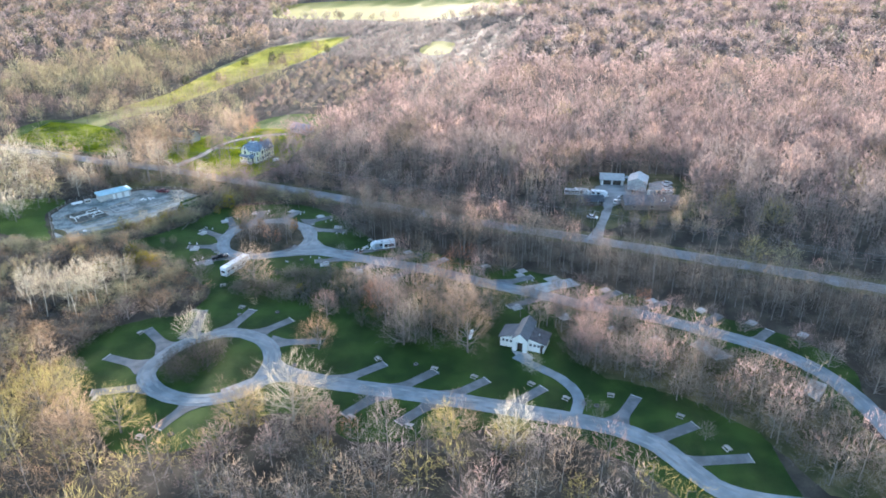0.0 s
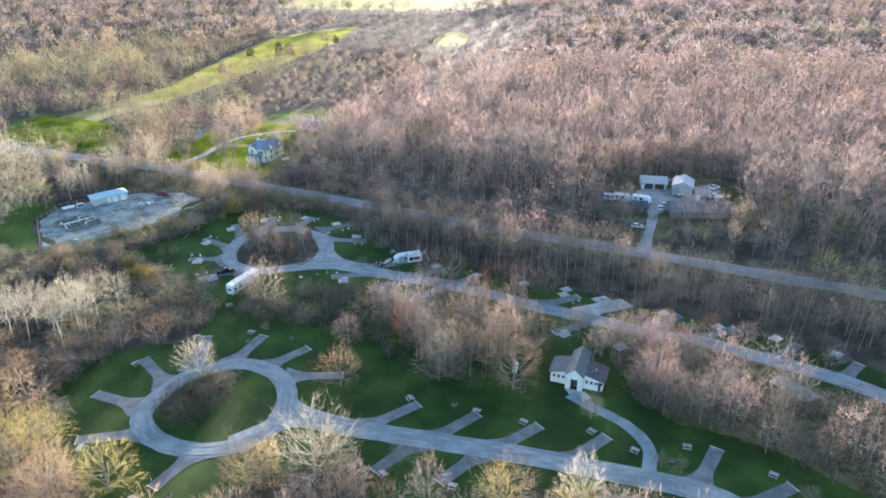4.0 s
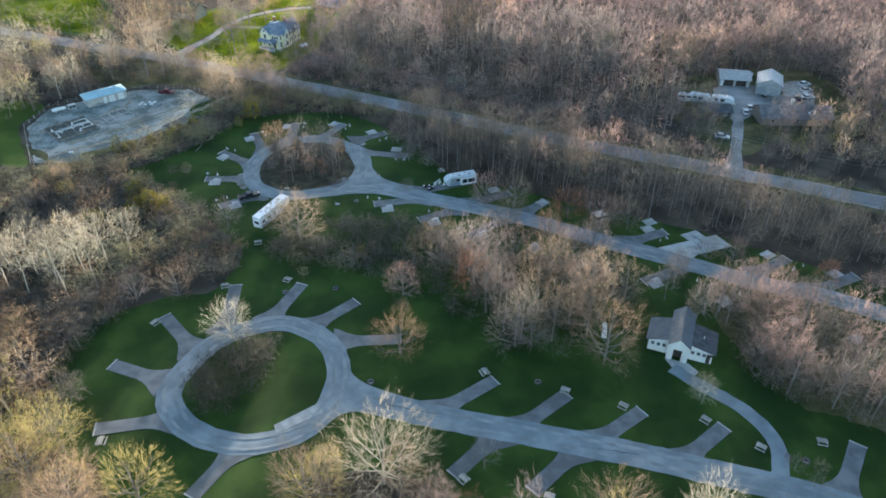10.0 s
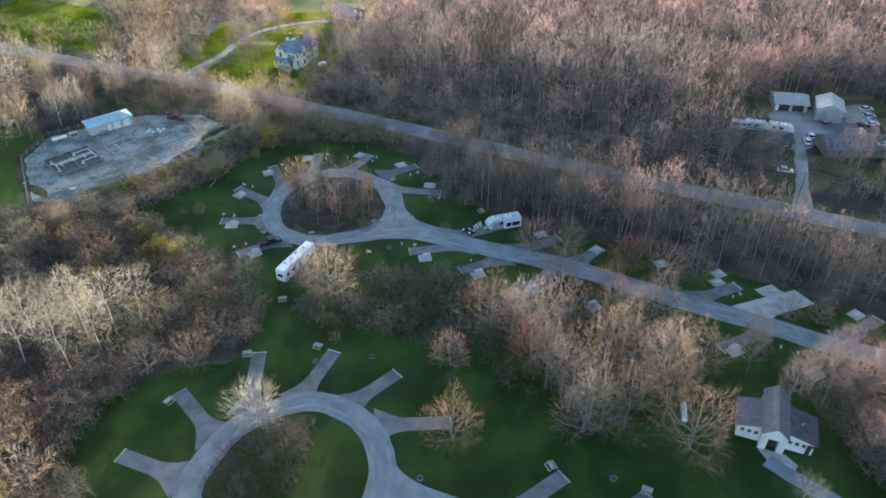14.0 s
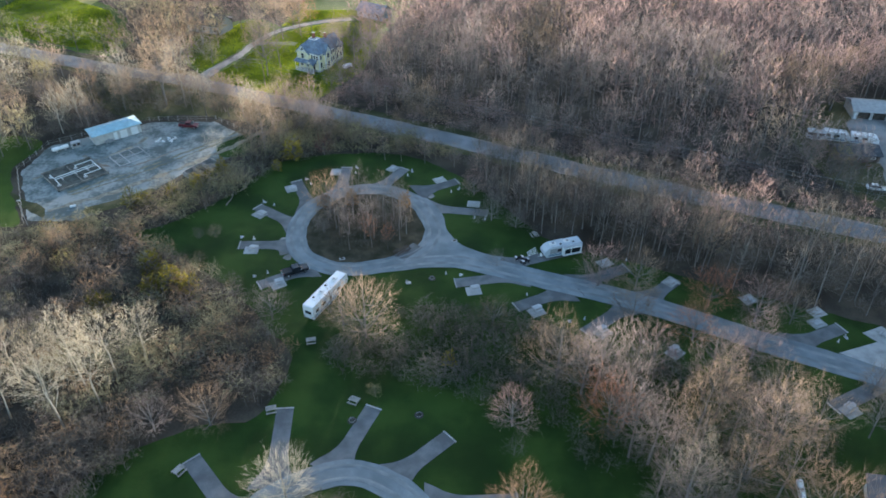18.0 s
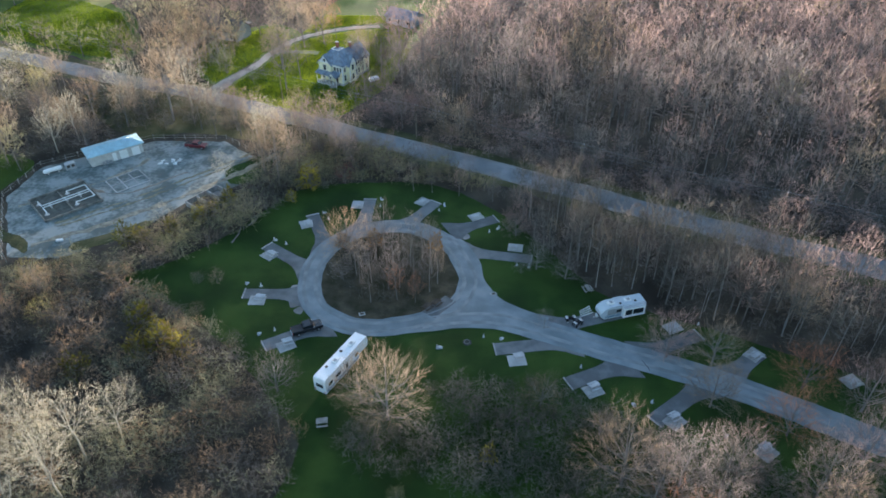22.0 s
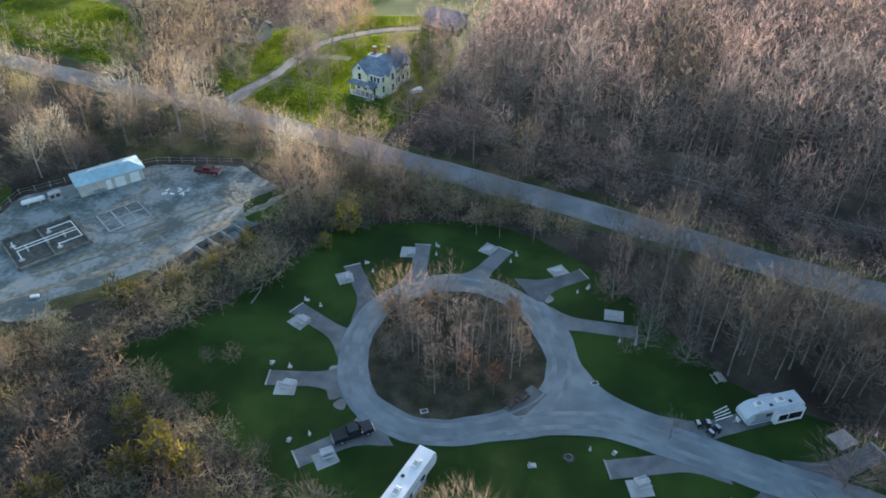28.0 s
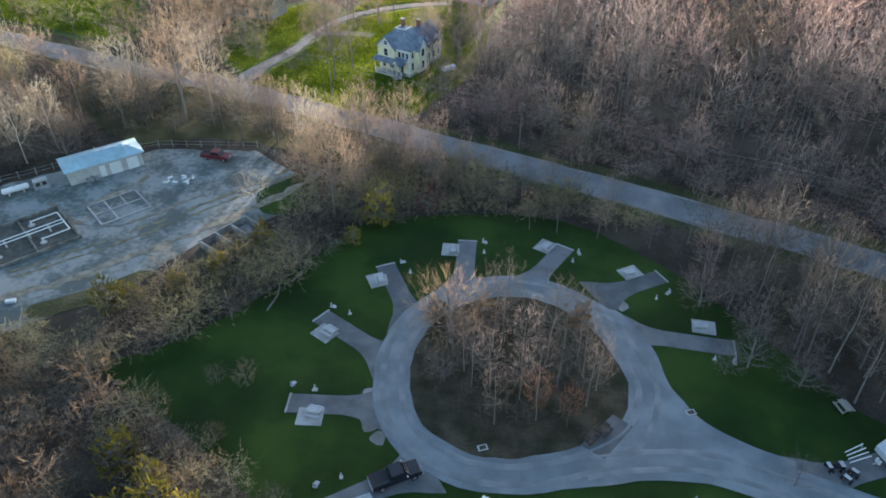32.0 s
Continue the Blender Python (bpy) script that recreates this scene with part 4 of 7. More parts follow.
plant([(-76.8, 253, "broad", "amber", 1.0), (-73.5, 245.2, "slim", "grey", 0.8), (-70.4, 239.5, "slim", "grey", 0.75), (-59.2, 243.4, "slim", "grey", 0.85), (-57.8, 246, "slim", "tan", 0.7), (-77, 246, "small", "grey", 1.1), (-61.4, 253.2, "slim", "dusk", 0.85)])
plant([(-65.4, 240.6, "slim", "orange", 0.66), (-61.7, 240, "slim", "orange", 0.55)], "reddish trees at the island's rim")
mass("brush", uneven(scatter(ISLAND, 3.0, 35, road=4.2), 12, 0.35, 0.75), "thicket", TWIG_DUSK, BARK, "grey saplings under the island's trees", "brush")
plant([(-117, 357, "tall", "grey", 1.05), (-113, 371, "tall", "tan", 1.1), (-107, 375, "tall", "amber", 1.0), (-119, 388, "tall", "tan", 1.0), (-103.5, 380, "slim", "orange", 1.05),
       (-84, 376, "tall", "pink", 0.9), (-78, 354, "tall", "grey", 0.95), (-79, 366, "tall", "pink", 1.0), (-76, 345, "tall", "grey", 0.8), (-112, 398, "tall", "tan", 1.05),
       (-142, 366, "tall", "grey", 1.0), (-138, 354, "broad", "pale", 0.75), (-133, 347, "broad", "yellow", 0.6), (-128, 392, "tall", "tan", 1.0), (-147, 346, "broad", "grey", 0.9)], "yard trees")
plant([(-91, 351, "tall", "grey", 0.8), (-89, 347, "tall", "grey", 0.75), (-89, 362, "tall", "tan", 0.85), (-86, 333, "slim", "grey", 0.85), (-84, 325, "slim", "dusk", 0.8), (-94, 369, "broad", "tan", 0.8), (-83, 349, "tall", "dusk", 0.85), (-88, 328, "small", "grey", 1.2), (-90.5, 338, "small", "tan", 0.9)], "bare trees beside the farmhouse")
HOUSE_WOOD = [(-88, 320), (-88, 334), (-86, 348), (-86, 362), (-84, 374), (-68, 372), (-71, 340), (-79, 316)]
mass("brush", uneven(scatter(HOUSE_WOOD, 3.0, 63), 19, 0.4, 0.9), "thicket", TWIG_DUSK, BARK, "dark brush at the edge of the farmhouse lawn", "brush")
plant([(-119.6, 344.6, "small", "dusk", 0.75), (-121.5, 347.5, "small", "dusk", 0.6)], "round bushes on the farmhouse lawn")
plant([(-138, 314, "tall", "tan", 1.35), (-134, 319, "tall", "pale", 1.2), (-141, 320, "tall", "tan", 1.1), (-128, 309, "slim", "tan", 1.1), (-123, 306, "slim", "tan", 1.0), (-119, 311, "slim", "pink", 0.95), (-116, 306, "tall", "tan", 0.85), (-178, 318, "poplar", "gold", 0.8), (-172, 312, "broad", "amber", 0.7), (-165, 305, "broad", "amber", 0.65), (-158, 303, "broad", "amber", 0.55),
       (-102.3, 282.5, "tall", "tan", 1.0), (-99, 281, "tall", "tan", 1.1), (-100, 287, "tall", "tan", 1.05), (-96, 286, "slim", "pink", 1.0), (-104.5, 287, "slim", "tan", 0.9)], "tall trees round the gravel yard")
grove(WEST_NEAR, 9.0, 61, ("broad", "tall", "broad"), ("tan", "grey", "pale", "tan", "amber"), "trees behind the gravel yard", 8.0, 4.0, (0.62, 0.9))
plant([(-156.3, 326.7, "broad", "pale", 1.15), (-151, 321, "broad", "tan", 0.9), (-176.7, 319.9, "tall", "yellow", 0.8), (-111.4, 305.5, "tall", "tan", 0.85), (-108.2, 301.6, "tall", "pale", 0.8), (-120.8, 314.5, "slim", "tan", 0.8), (-122.1, 340, "small", "grey", 1.1), (-111.1, 337, "tall", "grey", 0.98), (-108.2, 344.1, "tall", "grey", 1.05), (-116, 352, "tall", "tan", 0.95), (-121.5, 361, "broad", "tan", 0.9), (-112, 386, "broad", "tan", 1.0), (-106, 372, "small", "tan", 1.3), (-96.9, 304, "slim", "grey", 0.6)], "trees along the country road by the farmhouse")
YARD_TREES = [(-165, 344), (-139, 337), (-134, 352), (-133, 368), (-132, 386), (-140, 402), (-168, 392)]
a, b = split(scatter(YARD_TREES, 8.2, 44, road=4.0, bans=([(-153, 375), (-150, 388), (-133, 384), (-136, 373)],)), (0.55, 0.45), 15)
mass("woods", a, "slope", TWIG_TAN, PALEBARK, "tan bare trees along the farmhouse drive")
mass("woods", b, "slope", TWIG_SUNWARM, PALEBARK, "amber bare trees along the farmhouse drive")
plant([(-101, 300, "tall", "tan", 0.8), (-96, 296, "tall", "tan", 0.8), (-92, 301, "slim", "pink", 0.9), (-86, 294, "slim", "grey", 0.8), (-70, 285, "slim", "tan", 0.6), (-78, 292, "slim", "grey", 0.8), (-90, 304, "tall", "tan", 0.85), (-97, 303, "tall", "pink", 0.95), (-83, 300, "slim", "tan", 0.85)], "roadside trees")

ROAD_GROVE = [(-98, 288), (-93, 304), (-72, 297), (-48, 286), (-42, 277), (-60, 286), (-80, 288)]
grove(ROAD_GROVE, 5.2, 51, ("slim", "slim", "tall"), ("tan", "grey", "pink", "grey", "grey"), "slim trees between road and campsites", 6.5, 5.0, (0.55, 0.78))

# brush and thickets, too dense to count
BRUSH_W = [(-83, 214), (-90, 222.5), (-104, 234), (-122, 243), (-128, 248), (-150, 243), (-160, 246), (-185, 240), (-160, 165), (-140, 155), (-118, 170), (-102, 177), (-88, 186), (-79, 191), (-76, 205)]
# the lawn's bay round two single trees
LAWN_BAY = [(-103, 190), (-97, 194.5), (-84, 195.5), (-78, 192), (-84, 184), (-98, 180)]
# Hue patches stand for the thicket's sunlit tops and shaded gaps.
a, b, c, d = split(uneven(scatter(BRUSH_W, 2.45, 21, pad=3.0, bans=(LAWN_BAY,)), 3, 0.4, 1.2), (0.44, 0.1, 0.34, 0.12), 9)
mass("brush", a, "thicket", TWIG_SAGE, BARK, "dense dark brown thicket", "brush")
mass("brush", b, "thicket", TWIG_SUNWARM, BARK, "dense golden-tan thicket", "brush")
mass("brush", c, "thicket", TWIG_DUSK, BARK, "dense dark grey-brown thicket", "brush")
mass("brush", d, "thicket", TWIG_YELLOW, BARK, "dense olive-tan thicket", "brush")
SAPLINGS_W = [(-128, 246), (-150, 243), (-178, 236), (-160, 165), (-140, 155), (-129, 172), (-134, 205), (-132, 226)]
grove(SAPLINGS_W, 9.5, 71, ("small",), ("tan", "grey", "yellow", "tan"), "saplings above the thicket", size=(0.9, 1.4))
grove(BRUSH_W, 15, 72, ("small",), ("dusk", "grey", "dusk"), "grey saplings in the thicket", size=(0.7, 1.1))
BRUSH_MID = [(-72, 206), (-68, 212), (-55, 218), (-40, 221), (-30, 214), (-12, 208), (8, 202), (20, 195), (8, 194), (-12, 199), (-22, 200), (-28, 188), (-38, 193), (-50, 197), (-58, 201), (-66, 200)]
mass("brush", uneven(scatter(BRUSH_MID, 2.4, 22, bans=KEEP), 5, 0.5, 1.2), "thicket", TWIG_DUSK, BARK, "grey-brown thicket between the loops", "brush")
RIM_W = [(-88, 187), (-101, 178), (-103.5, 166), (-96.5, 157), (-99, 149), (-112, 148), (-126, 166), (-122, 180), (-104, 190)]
# Amber colours the lit bushes here, dusk the shaded ones.
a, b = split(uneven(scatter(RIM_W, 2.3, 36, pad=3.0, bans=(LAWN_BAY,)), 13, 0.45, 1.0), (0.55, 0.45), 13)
mass("brush", a, "thicket", TWIG_SUNWARM, BARK, "golden-tan bushes along the lawn's edge", "brush")
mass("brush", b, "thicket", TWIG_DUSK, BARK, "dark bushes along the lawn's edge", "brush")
BRUSH_N = [(-146, 246), (-128, 250), (-116, 266), (-106, 278), (-101, 296), (-92, 305), (-70, 297), (-45, 280), (-60, 282.5), (-76, 284), (-92, 278.5), (-102, 262), (-113, 248.5), (-122, 243)]
# Tan share colours the brush that the sun reaches; dusk the rest.
a, b, c = split(uneven(scatter(BRUSH_N, 2.4, 23, pad=5, bans=([(-123, 267), (-110, 281), (-106, 277), (-119, 264)],)), 6, 0.4, 1.3), (0.26, 0.24, 0.5), 10)
c, d = c[::2], c[1::2]
mass("brush", c, "thicket", TWIG_SAGE, BARK, "olive-grey thicket along the yard's edge", "brush")
mass("brush", d, "thicket", TWIG_DUSK, BARK, "dark brown thicket along the yard's edge", "brush")
mass("brush", a, "thicket", TWIG_TAN, BARK, "tan thicket along the yard's edge", "brush")
mass("brush", b, "thicket", TWIG_YELLOW, BARK, "yellowish thicket along the yard's edge", "brush")
BRUSH_ISLE = [(-78, 165), (-76.5, 171), (-72, 175.5), (-64, 176), (-61, 172), (-62.8, 162), (-67, 153.5), (-72, 154), (-77, 159.5)]
a, b = split(uneven(scatter(BRUSH_ISLE, 1.9, 24, road=4.0), 2, 0.5, 1.0), (0.6, 0.4), 12)
mass("brush", a, "thicket", TWIG_DUSK, BARK, "dark low brush on the grassy island", "brush")
mass("brush", b, "thicket", BRUSH, BARK, "low brush on the grassy island", "brush")
WEST_FLOOR = [(-240, 262), (-215, 250), (-172, 262), (-164, 282), (-150, 296), (-132, 312), (-108, 304), (-95, 306), (-115, 318), (-138, 326), (-180, 341), (-250, 368)]
mass("brush", scatter(WEST_FLOOR, 6.5, 25, road=8.0, bans=BANS), "brush", BRUSH, BARK, "brown brush under the roadside trees", "brush")
mass("brush", scatter(GROVE_SOUTH, 5.6, 26), "brush", BRUSH, BARK, "brown brush under bare trees", "brush")
mass("brush", scatter(GROVE_SW, 5.6, 27), "brush", TWIG_TAN, BARK, "tan brush under budding trees", "brush")
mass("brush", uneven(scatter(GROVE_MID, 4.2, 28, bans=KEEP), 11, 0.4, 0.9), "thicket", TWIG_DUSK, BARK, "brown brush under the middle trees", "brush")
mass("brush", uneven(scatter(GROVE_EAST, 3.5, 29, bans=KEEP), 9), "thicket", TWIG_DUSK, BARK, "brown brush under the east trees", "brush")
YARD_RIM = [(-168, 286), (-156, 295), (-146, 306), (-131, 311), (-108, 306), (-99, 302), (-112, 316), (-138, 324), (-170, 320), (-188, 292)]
# Tan patches read as lit shrubs against the dusk ones.
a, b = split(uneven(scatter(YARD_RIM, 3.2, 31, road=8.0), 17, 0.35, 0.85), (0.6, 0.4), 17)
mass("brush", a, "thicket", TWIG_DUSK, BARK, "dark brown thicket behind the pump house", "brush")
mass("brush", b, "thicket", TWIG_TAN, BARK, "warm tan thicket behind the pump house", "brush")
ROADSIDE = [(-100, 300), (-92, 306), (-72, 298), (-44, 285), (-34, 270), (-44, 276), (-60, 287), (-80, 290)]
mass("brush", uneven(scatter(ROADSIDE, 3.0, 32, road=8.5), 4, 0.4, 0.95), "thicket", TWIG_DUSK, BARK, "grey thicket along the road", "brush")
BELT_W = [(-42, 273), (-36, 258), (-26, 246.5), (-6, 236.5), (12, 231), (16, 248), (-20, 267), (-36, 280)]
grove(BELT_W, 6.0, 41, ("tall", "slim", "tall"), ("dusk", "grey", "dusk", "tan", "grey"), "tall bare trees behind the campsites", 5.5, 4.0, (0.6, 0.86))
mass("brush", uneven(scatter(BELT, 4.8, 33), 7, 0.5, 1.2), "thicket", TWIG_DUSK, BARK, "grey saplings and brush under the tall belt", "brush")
VERGE_N = [(-86, 312), (-72, 305), (-40, 292.5), (0, 275), (50, 252.5), (56, 262), (10, 288), (-30, 306), (-64, 326), (-80, 334)]
a, b, c = split(uneven(scatter(VERGE_N, 2.9, 34, road=5.2, bans=(HOUSE_YARD,)), 8, 0.4, 1.35), (0.4, 0.35, 0.25), 14)
mass("brush", a, "thicket", TWIG_GREY, BARK, "grey saplings along the road", "brush")
mass("brush", b, "thicket", TWIG_PINK, BARK, "reddish saplings along the road", "brush")
mass("brush", c, "thicket", TWIG_TAN, BARK, "tan saplings along the road", "brush")
plant([(115, 266, "broad", "gold", 1.0), (131, 257, "broad", "gold", 1.1), (177, 287, "broad", "gold", 1.3), (111, 227, "broad", "gold", 0.9), (119, 220, "broad", "yellow", 0.9), (69, 392, "tall", "gold", 1.1), (58, 281, "broad", "gold", 0.5), (31, 319, "tall", "yellow", 1.0), (100.4, 271, "broad", "gold", 0.6), (81, 257, "broad", "gold", 0.5), (121, 284, "broad", "gold", 0.9), (93, 262, "broad", "gold", 0.45), (110, 268, "broad", "yellow", 0.6)], "yellow-green trees by the homestead")
plant([(-36, 258, "broad", "grey", 0.55), (-32, 249, "broad", "grey", 0.5), (-41, 250.5, "small", "grey", 0.8), (-47, 277, "slim", "grey", 0.6), (-40, 270, "tall", "pink", 0.55), (-55, 279, "slim", "pink", 0.6), (-66, 280.5, "slim", "tan", 0.6), (-41.7, 263.5, "broad", "pink", 0.6), (-37.7, 251.9, "broad", "dusk", 0.6), (-102.3, 243.4, "small", "tan", 0.7), (-93.3, 226.5, "small", "grey", 0.65), (-61.5, 280, "slim", "grey", 0.5)], "small trees at the lawn's edge")
plant([(-135.1, 236.5, "broad", "amber", 0.62), (-131, 230, "small", "gold", 1.1), (-138, 229, "small", "amber", 1.2), (-139.5, 241.5, "small", "gold", 1.1), (-129.5, 240, "small", "amber", 0.9)], "sunlit bushes beside the gravel yard")
plant([(65, 317, "broad", "pink", 1.75), (52, 306, "tall", "grey", 1.1), (110, 318, "broad", "grey", 1.4), (100, 326, "tall", "grey", 1.2), (84, 325, "tall", "pink", 1.2), (118, 300, "broad", "grey", 1.3), (83, 270, "broad", "grey", 0.65), (91, 266, "broad", "grey", 0.75), (98, 270.5, "broad", "dusk", 0.75), (105, 273, "broad", "grey", 0.8), (77, 262, "broad", "tan", 0.55), (110, 283, "broad", "grey", 0.9), (73, 270, "small", "gold", 0.8),
       (50, 284, "broad", "grey", 0.7), (47, 276, "tall", "pink", 0.7), (55, 270, "broad", "dusk", 0.6), (60, 264, "small", "grey", 1.2), (49, 266, "tall", "grey", 0.7), (53, 276, "broad", "pink", 0.55), (87, 259, "broad", "grey", 0.6), (98, 255, "broad", "tan", 0.6), (107, 258, "tall", "grey", 0.7)], "bare trees round the homestead")
# ---- materials of things ----
def plain(name, c, rough=0.5, metal=0.0, vary=0.12, bump=0.05):
    lo = tuple(max(0.0, v * (1 - vary)) for v in c)
    hi = tuple(min(0.9, v * (1 + vary)) for v in c)
    return surface(name, [lo, hi], 0.8, 6.0, rough=rough, metal=metal, bump=bump, depth=0.01)


YELLOW_CLAD = plain("pale_yellow_clapboard", (0.83, 0.77, 0.54), 0.6)
SLATE_ROOF = plain("blue_grey_shingles", (0.2, 0.235, 0.29), 0.75, vary=0.25, bump=0.4)
DARK_ROOF = plain("dark_shingles", (0.075, 0.078, 0.085), 0.8, vary=0.25, bump=0.4)
GREY_METAL = plain("grey_metal_roof", (0.125, 0.133, 0.145), 0.85)
BLUE_METAL = plain("light_blue_metal_roof", (0.37, 0.53, 0.59), 0.45)
BLOCK = plain("concrete_block", (0.5, 0.48, 0.45), 0.85, bump=0.2)
BRICK = plain("chimney_brick", (0.26, 0.12, 0.08), 0.85, vary=0.3)
GLASS = plain("dark_window_glass", (0.02, 0.024, 0.03), 0.12)
DARKWOOD = plain("dark_wood", (0.07, 0.06, 0.05), 0.8, vary=0.3)
WEATHERED = plain("weathered_wood", (0.34, 0.32, 0.29), 0.8, vary=0.25, bump=0.3)
POLEWOOD = plain("pole_wood", (0.2, 0.165, 0.125), 0.85, vary=0.3)
STEEL = plain("galvanised_steel", (0.5, 0.51, 0.52), 0.45, 0.7)
RUBBER = plain("tyre_rubber", (0.02, 0.02, 0.021), 0.85)
BLACK_PAINT = plain("black_car_paint", (0.018, 0.02, 0.024), 0.25)
RED_PAINT = plain("red_car_paint", (0.11, 0.012, 0.02), 0.35)
SILVER_PAINT = plain("silver_car_paint", (0.55, 0.56, 0.57), 0.3, 0.4)
CHROME = plain("chrome", (0.7, 0.7, 0.7), 0.2, 0.9)
TRAILER_WHITE = plain("white_trailer_shell", (0.78, 0.79, 0.8), 0.35, vary=0.05)
TRAILER_GREY = plain("grey_trailer_trim", (0.3, 0.31, 0.32), 0.4)
STRIPE = plain("blue_trailer_stripe", (0.12, 0.2, 0.3), 0.4)
TAIL_RED = plain("red_lamp_lens", (0.35, 0.02, 0.02), 0.3)
PIPE_WHITE = plain("white_pipe", (0.78, 0.78, 0.76), 0.5, vary=0.06)
TARP = plain("pale_tarpaulin", (0.46, 0.47, 0.48), 0.6)
HAY = plain("dry_grass", (0.17, 0.165, 0.115), 0.9, vary=0.3, bump=0.4)
TREAD = plain("pale_tyre_track", (0.2, 0.18, 0.145), 0.9, vary=0.2)


def thing(name, x, y, yaw, label, category, group="", z=0.0):
    ob = new(name)
    ob.matrix_basis = pose(x, y, z, 0, 0, yaw)
    return tagged(ob, label, category, group)


def boxes(name, parent, material, *sizes, bevel=0.0, label=""):
    """One part out of one or more boxes (x0, x1, y0, y1, z0, z1)."""
    bm = bmesh.new()
    for s in sizes:
        box_bm(*s, bevel=bevel, bm=bm)
    return part(name, bm, material, parent, label)


def each(name, parent, material, *sizes, bevel=0.0, label=""):
    """Several parts of one kind, a box each."""
    return [boxes(name, parent, material, s, bevel=bevel, label=label) for s in sizes]


def profile_bm(outline, x0, x1, bevel=0.0):
    """A solid with an outline of (y, z), from x0 to x1."""
    bm = bmesh.new()
    a = [bm.verts.new((x0, y, z)) for y, z in outline]
    b = [bm.verts.new((x1, y, z)) for y, z in outline]
    n = len(outline)
    bm.faces.new(a)
    bm.faces.new(b[::-1])
    for i in range(n):
        bm.faces.new((a[i], b[i], b[(i + 1) % n], a[(i + 1) % n]))
    bmesh.ops.recalc_face_normals(bm, faces=bm.faces)
    if bevel:
        bmesh.ops.bevel(bm, geom=list(bm.edges), offset=bevel, segments=2, affect="EDGES", profile=0.5)
    return bm


def turn_bm(bm, m):
    bmesh.ops.transform(bm, matrix=m, verts=bm.verts)
    return bm


def gable_bm(x0, x1, y0, y1, z0, z1, along="y", over=0.4, thick=0.18):
    """A gable roof with overhang, as a folded slab. along: the way of the ridge."""
    if along == "y":
        m = (x0 + x1) / 2
        k = (z1 - z0) / (m - x0)
        out = [(x0 - over, z0 - k * over), (m, z1), (x1 + over, z0 - k * over), (x1 + over, z0 - k * over - thick), (m, z1 - thick), (x0 - over, z0 - k * over - thick)]
        bm = bmesh.new()
        a = [bm.verts.new((x, y0 - over, z)) for x, z in out]
        b = [bm.verts.new((x, y1 + over, z)) for x, z in out]
    else:
        m = (y0 + y1) / 2
        k = (z1 - z0) / (m - y0)
        out = [(y0 - over, z0 - k * over), (m, z1), (y1 + over, z0 - k * over), (y1 + over, z0 - k * over - thick), (m, z1 - thick), (y0 - over, z0 - k * over - thick)]
        bm = bmesh.new()
        a = [bm.verts.new((x0 - over, y, z)) for y, z in out]
        b = [bm.verts.new((x1 + over, y, z)) for y, z in out]
    for q in ((0, 1, 4, 5), (1, 2, 3, 4)):
        bm.faces.new([a[i] for i in q])
        bm.faces.new([b[i] for i in q[::-1]])
    for i in range(6):
        bm.faces.new((a[i], b[i], b[(i + 1) % 6], a[(i + 1) % 6]))
    bmesh.ops.recalc_face_normals(bm, faces=bm.faces)
    return bm


def gable_wall_bm(x0, x1, y, z0, z1, thick=0.2):
    """The triangle of wall under a gable, in the plane of y."""
    bm = bmesh.new()
    a = [bm.verts.new(p) for p in ((x0, y, z0), (x1, y, z0), ((x0 + x1) / 2, y, z1))]
    b = [bm.verts.new(p) for p in ((x0, y + thick, z0), (x1, y + thick, z0), ((x0 + x1) / 2, y + thick, z1))]
    bm.faces.new(a)
    bm.faces.new(b[::-1])
    for i in range(3):
        bm.faces.new((a[i], b[i], b[(i + 1) % 3], a[(i + 1) % 3]))
    bmesh.ops.recalc_face_normals(bm, faces=bm.faces)
    return bm


def hip_bm(x0, x1, y0, y1, z0, z1, over=0.4, flat=0.35, thick=0.2):
    """A hip roof cut off flat at its top."""
    bm = bmesh.new()
    cx, cy, hx, hy = (x0 + x1) / 2, (y0 + y1) / 2, (x1 - x0) / 2, (y1 - y0) / 2
    run = min(hx, hy) * (1 - flat)
    rings = [(hx + over, hy + over, z0 - thick), (hx + over, hy + over, z0), (hx - run, hy - run, z1)]
    vs = [[bm.verts.new((cx + sx * a, cy + sy * b, z)) for sx, sy in ((-1, -1), (1, -1), (1, 1), (-1, 1))] for a, b, z in rings]
    bm.faces.new(vs[0][::-1])
    bm.faces.new(vs[2])
    for lo, hi in zip(vs, vs[1:]):
        for i in range(4):
            bm.faces.new((lo[i], lo[(i + 1) % 4], hi[(i + 1) % 4], hi[i]))
    bmesh.ops.recalc_face_normals(bm, faces=bm.faces)
    return bm


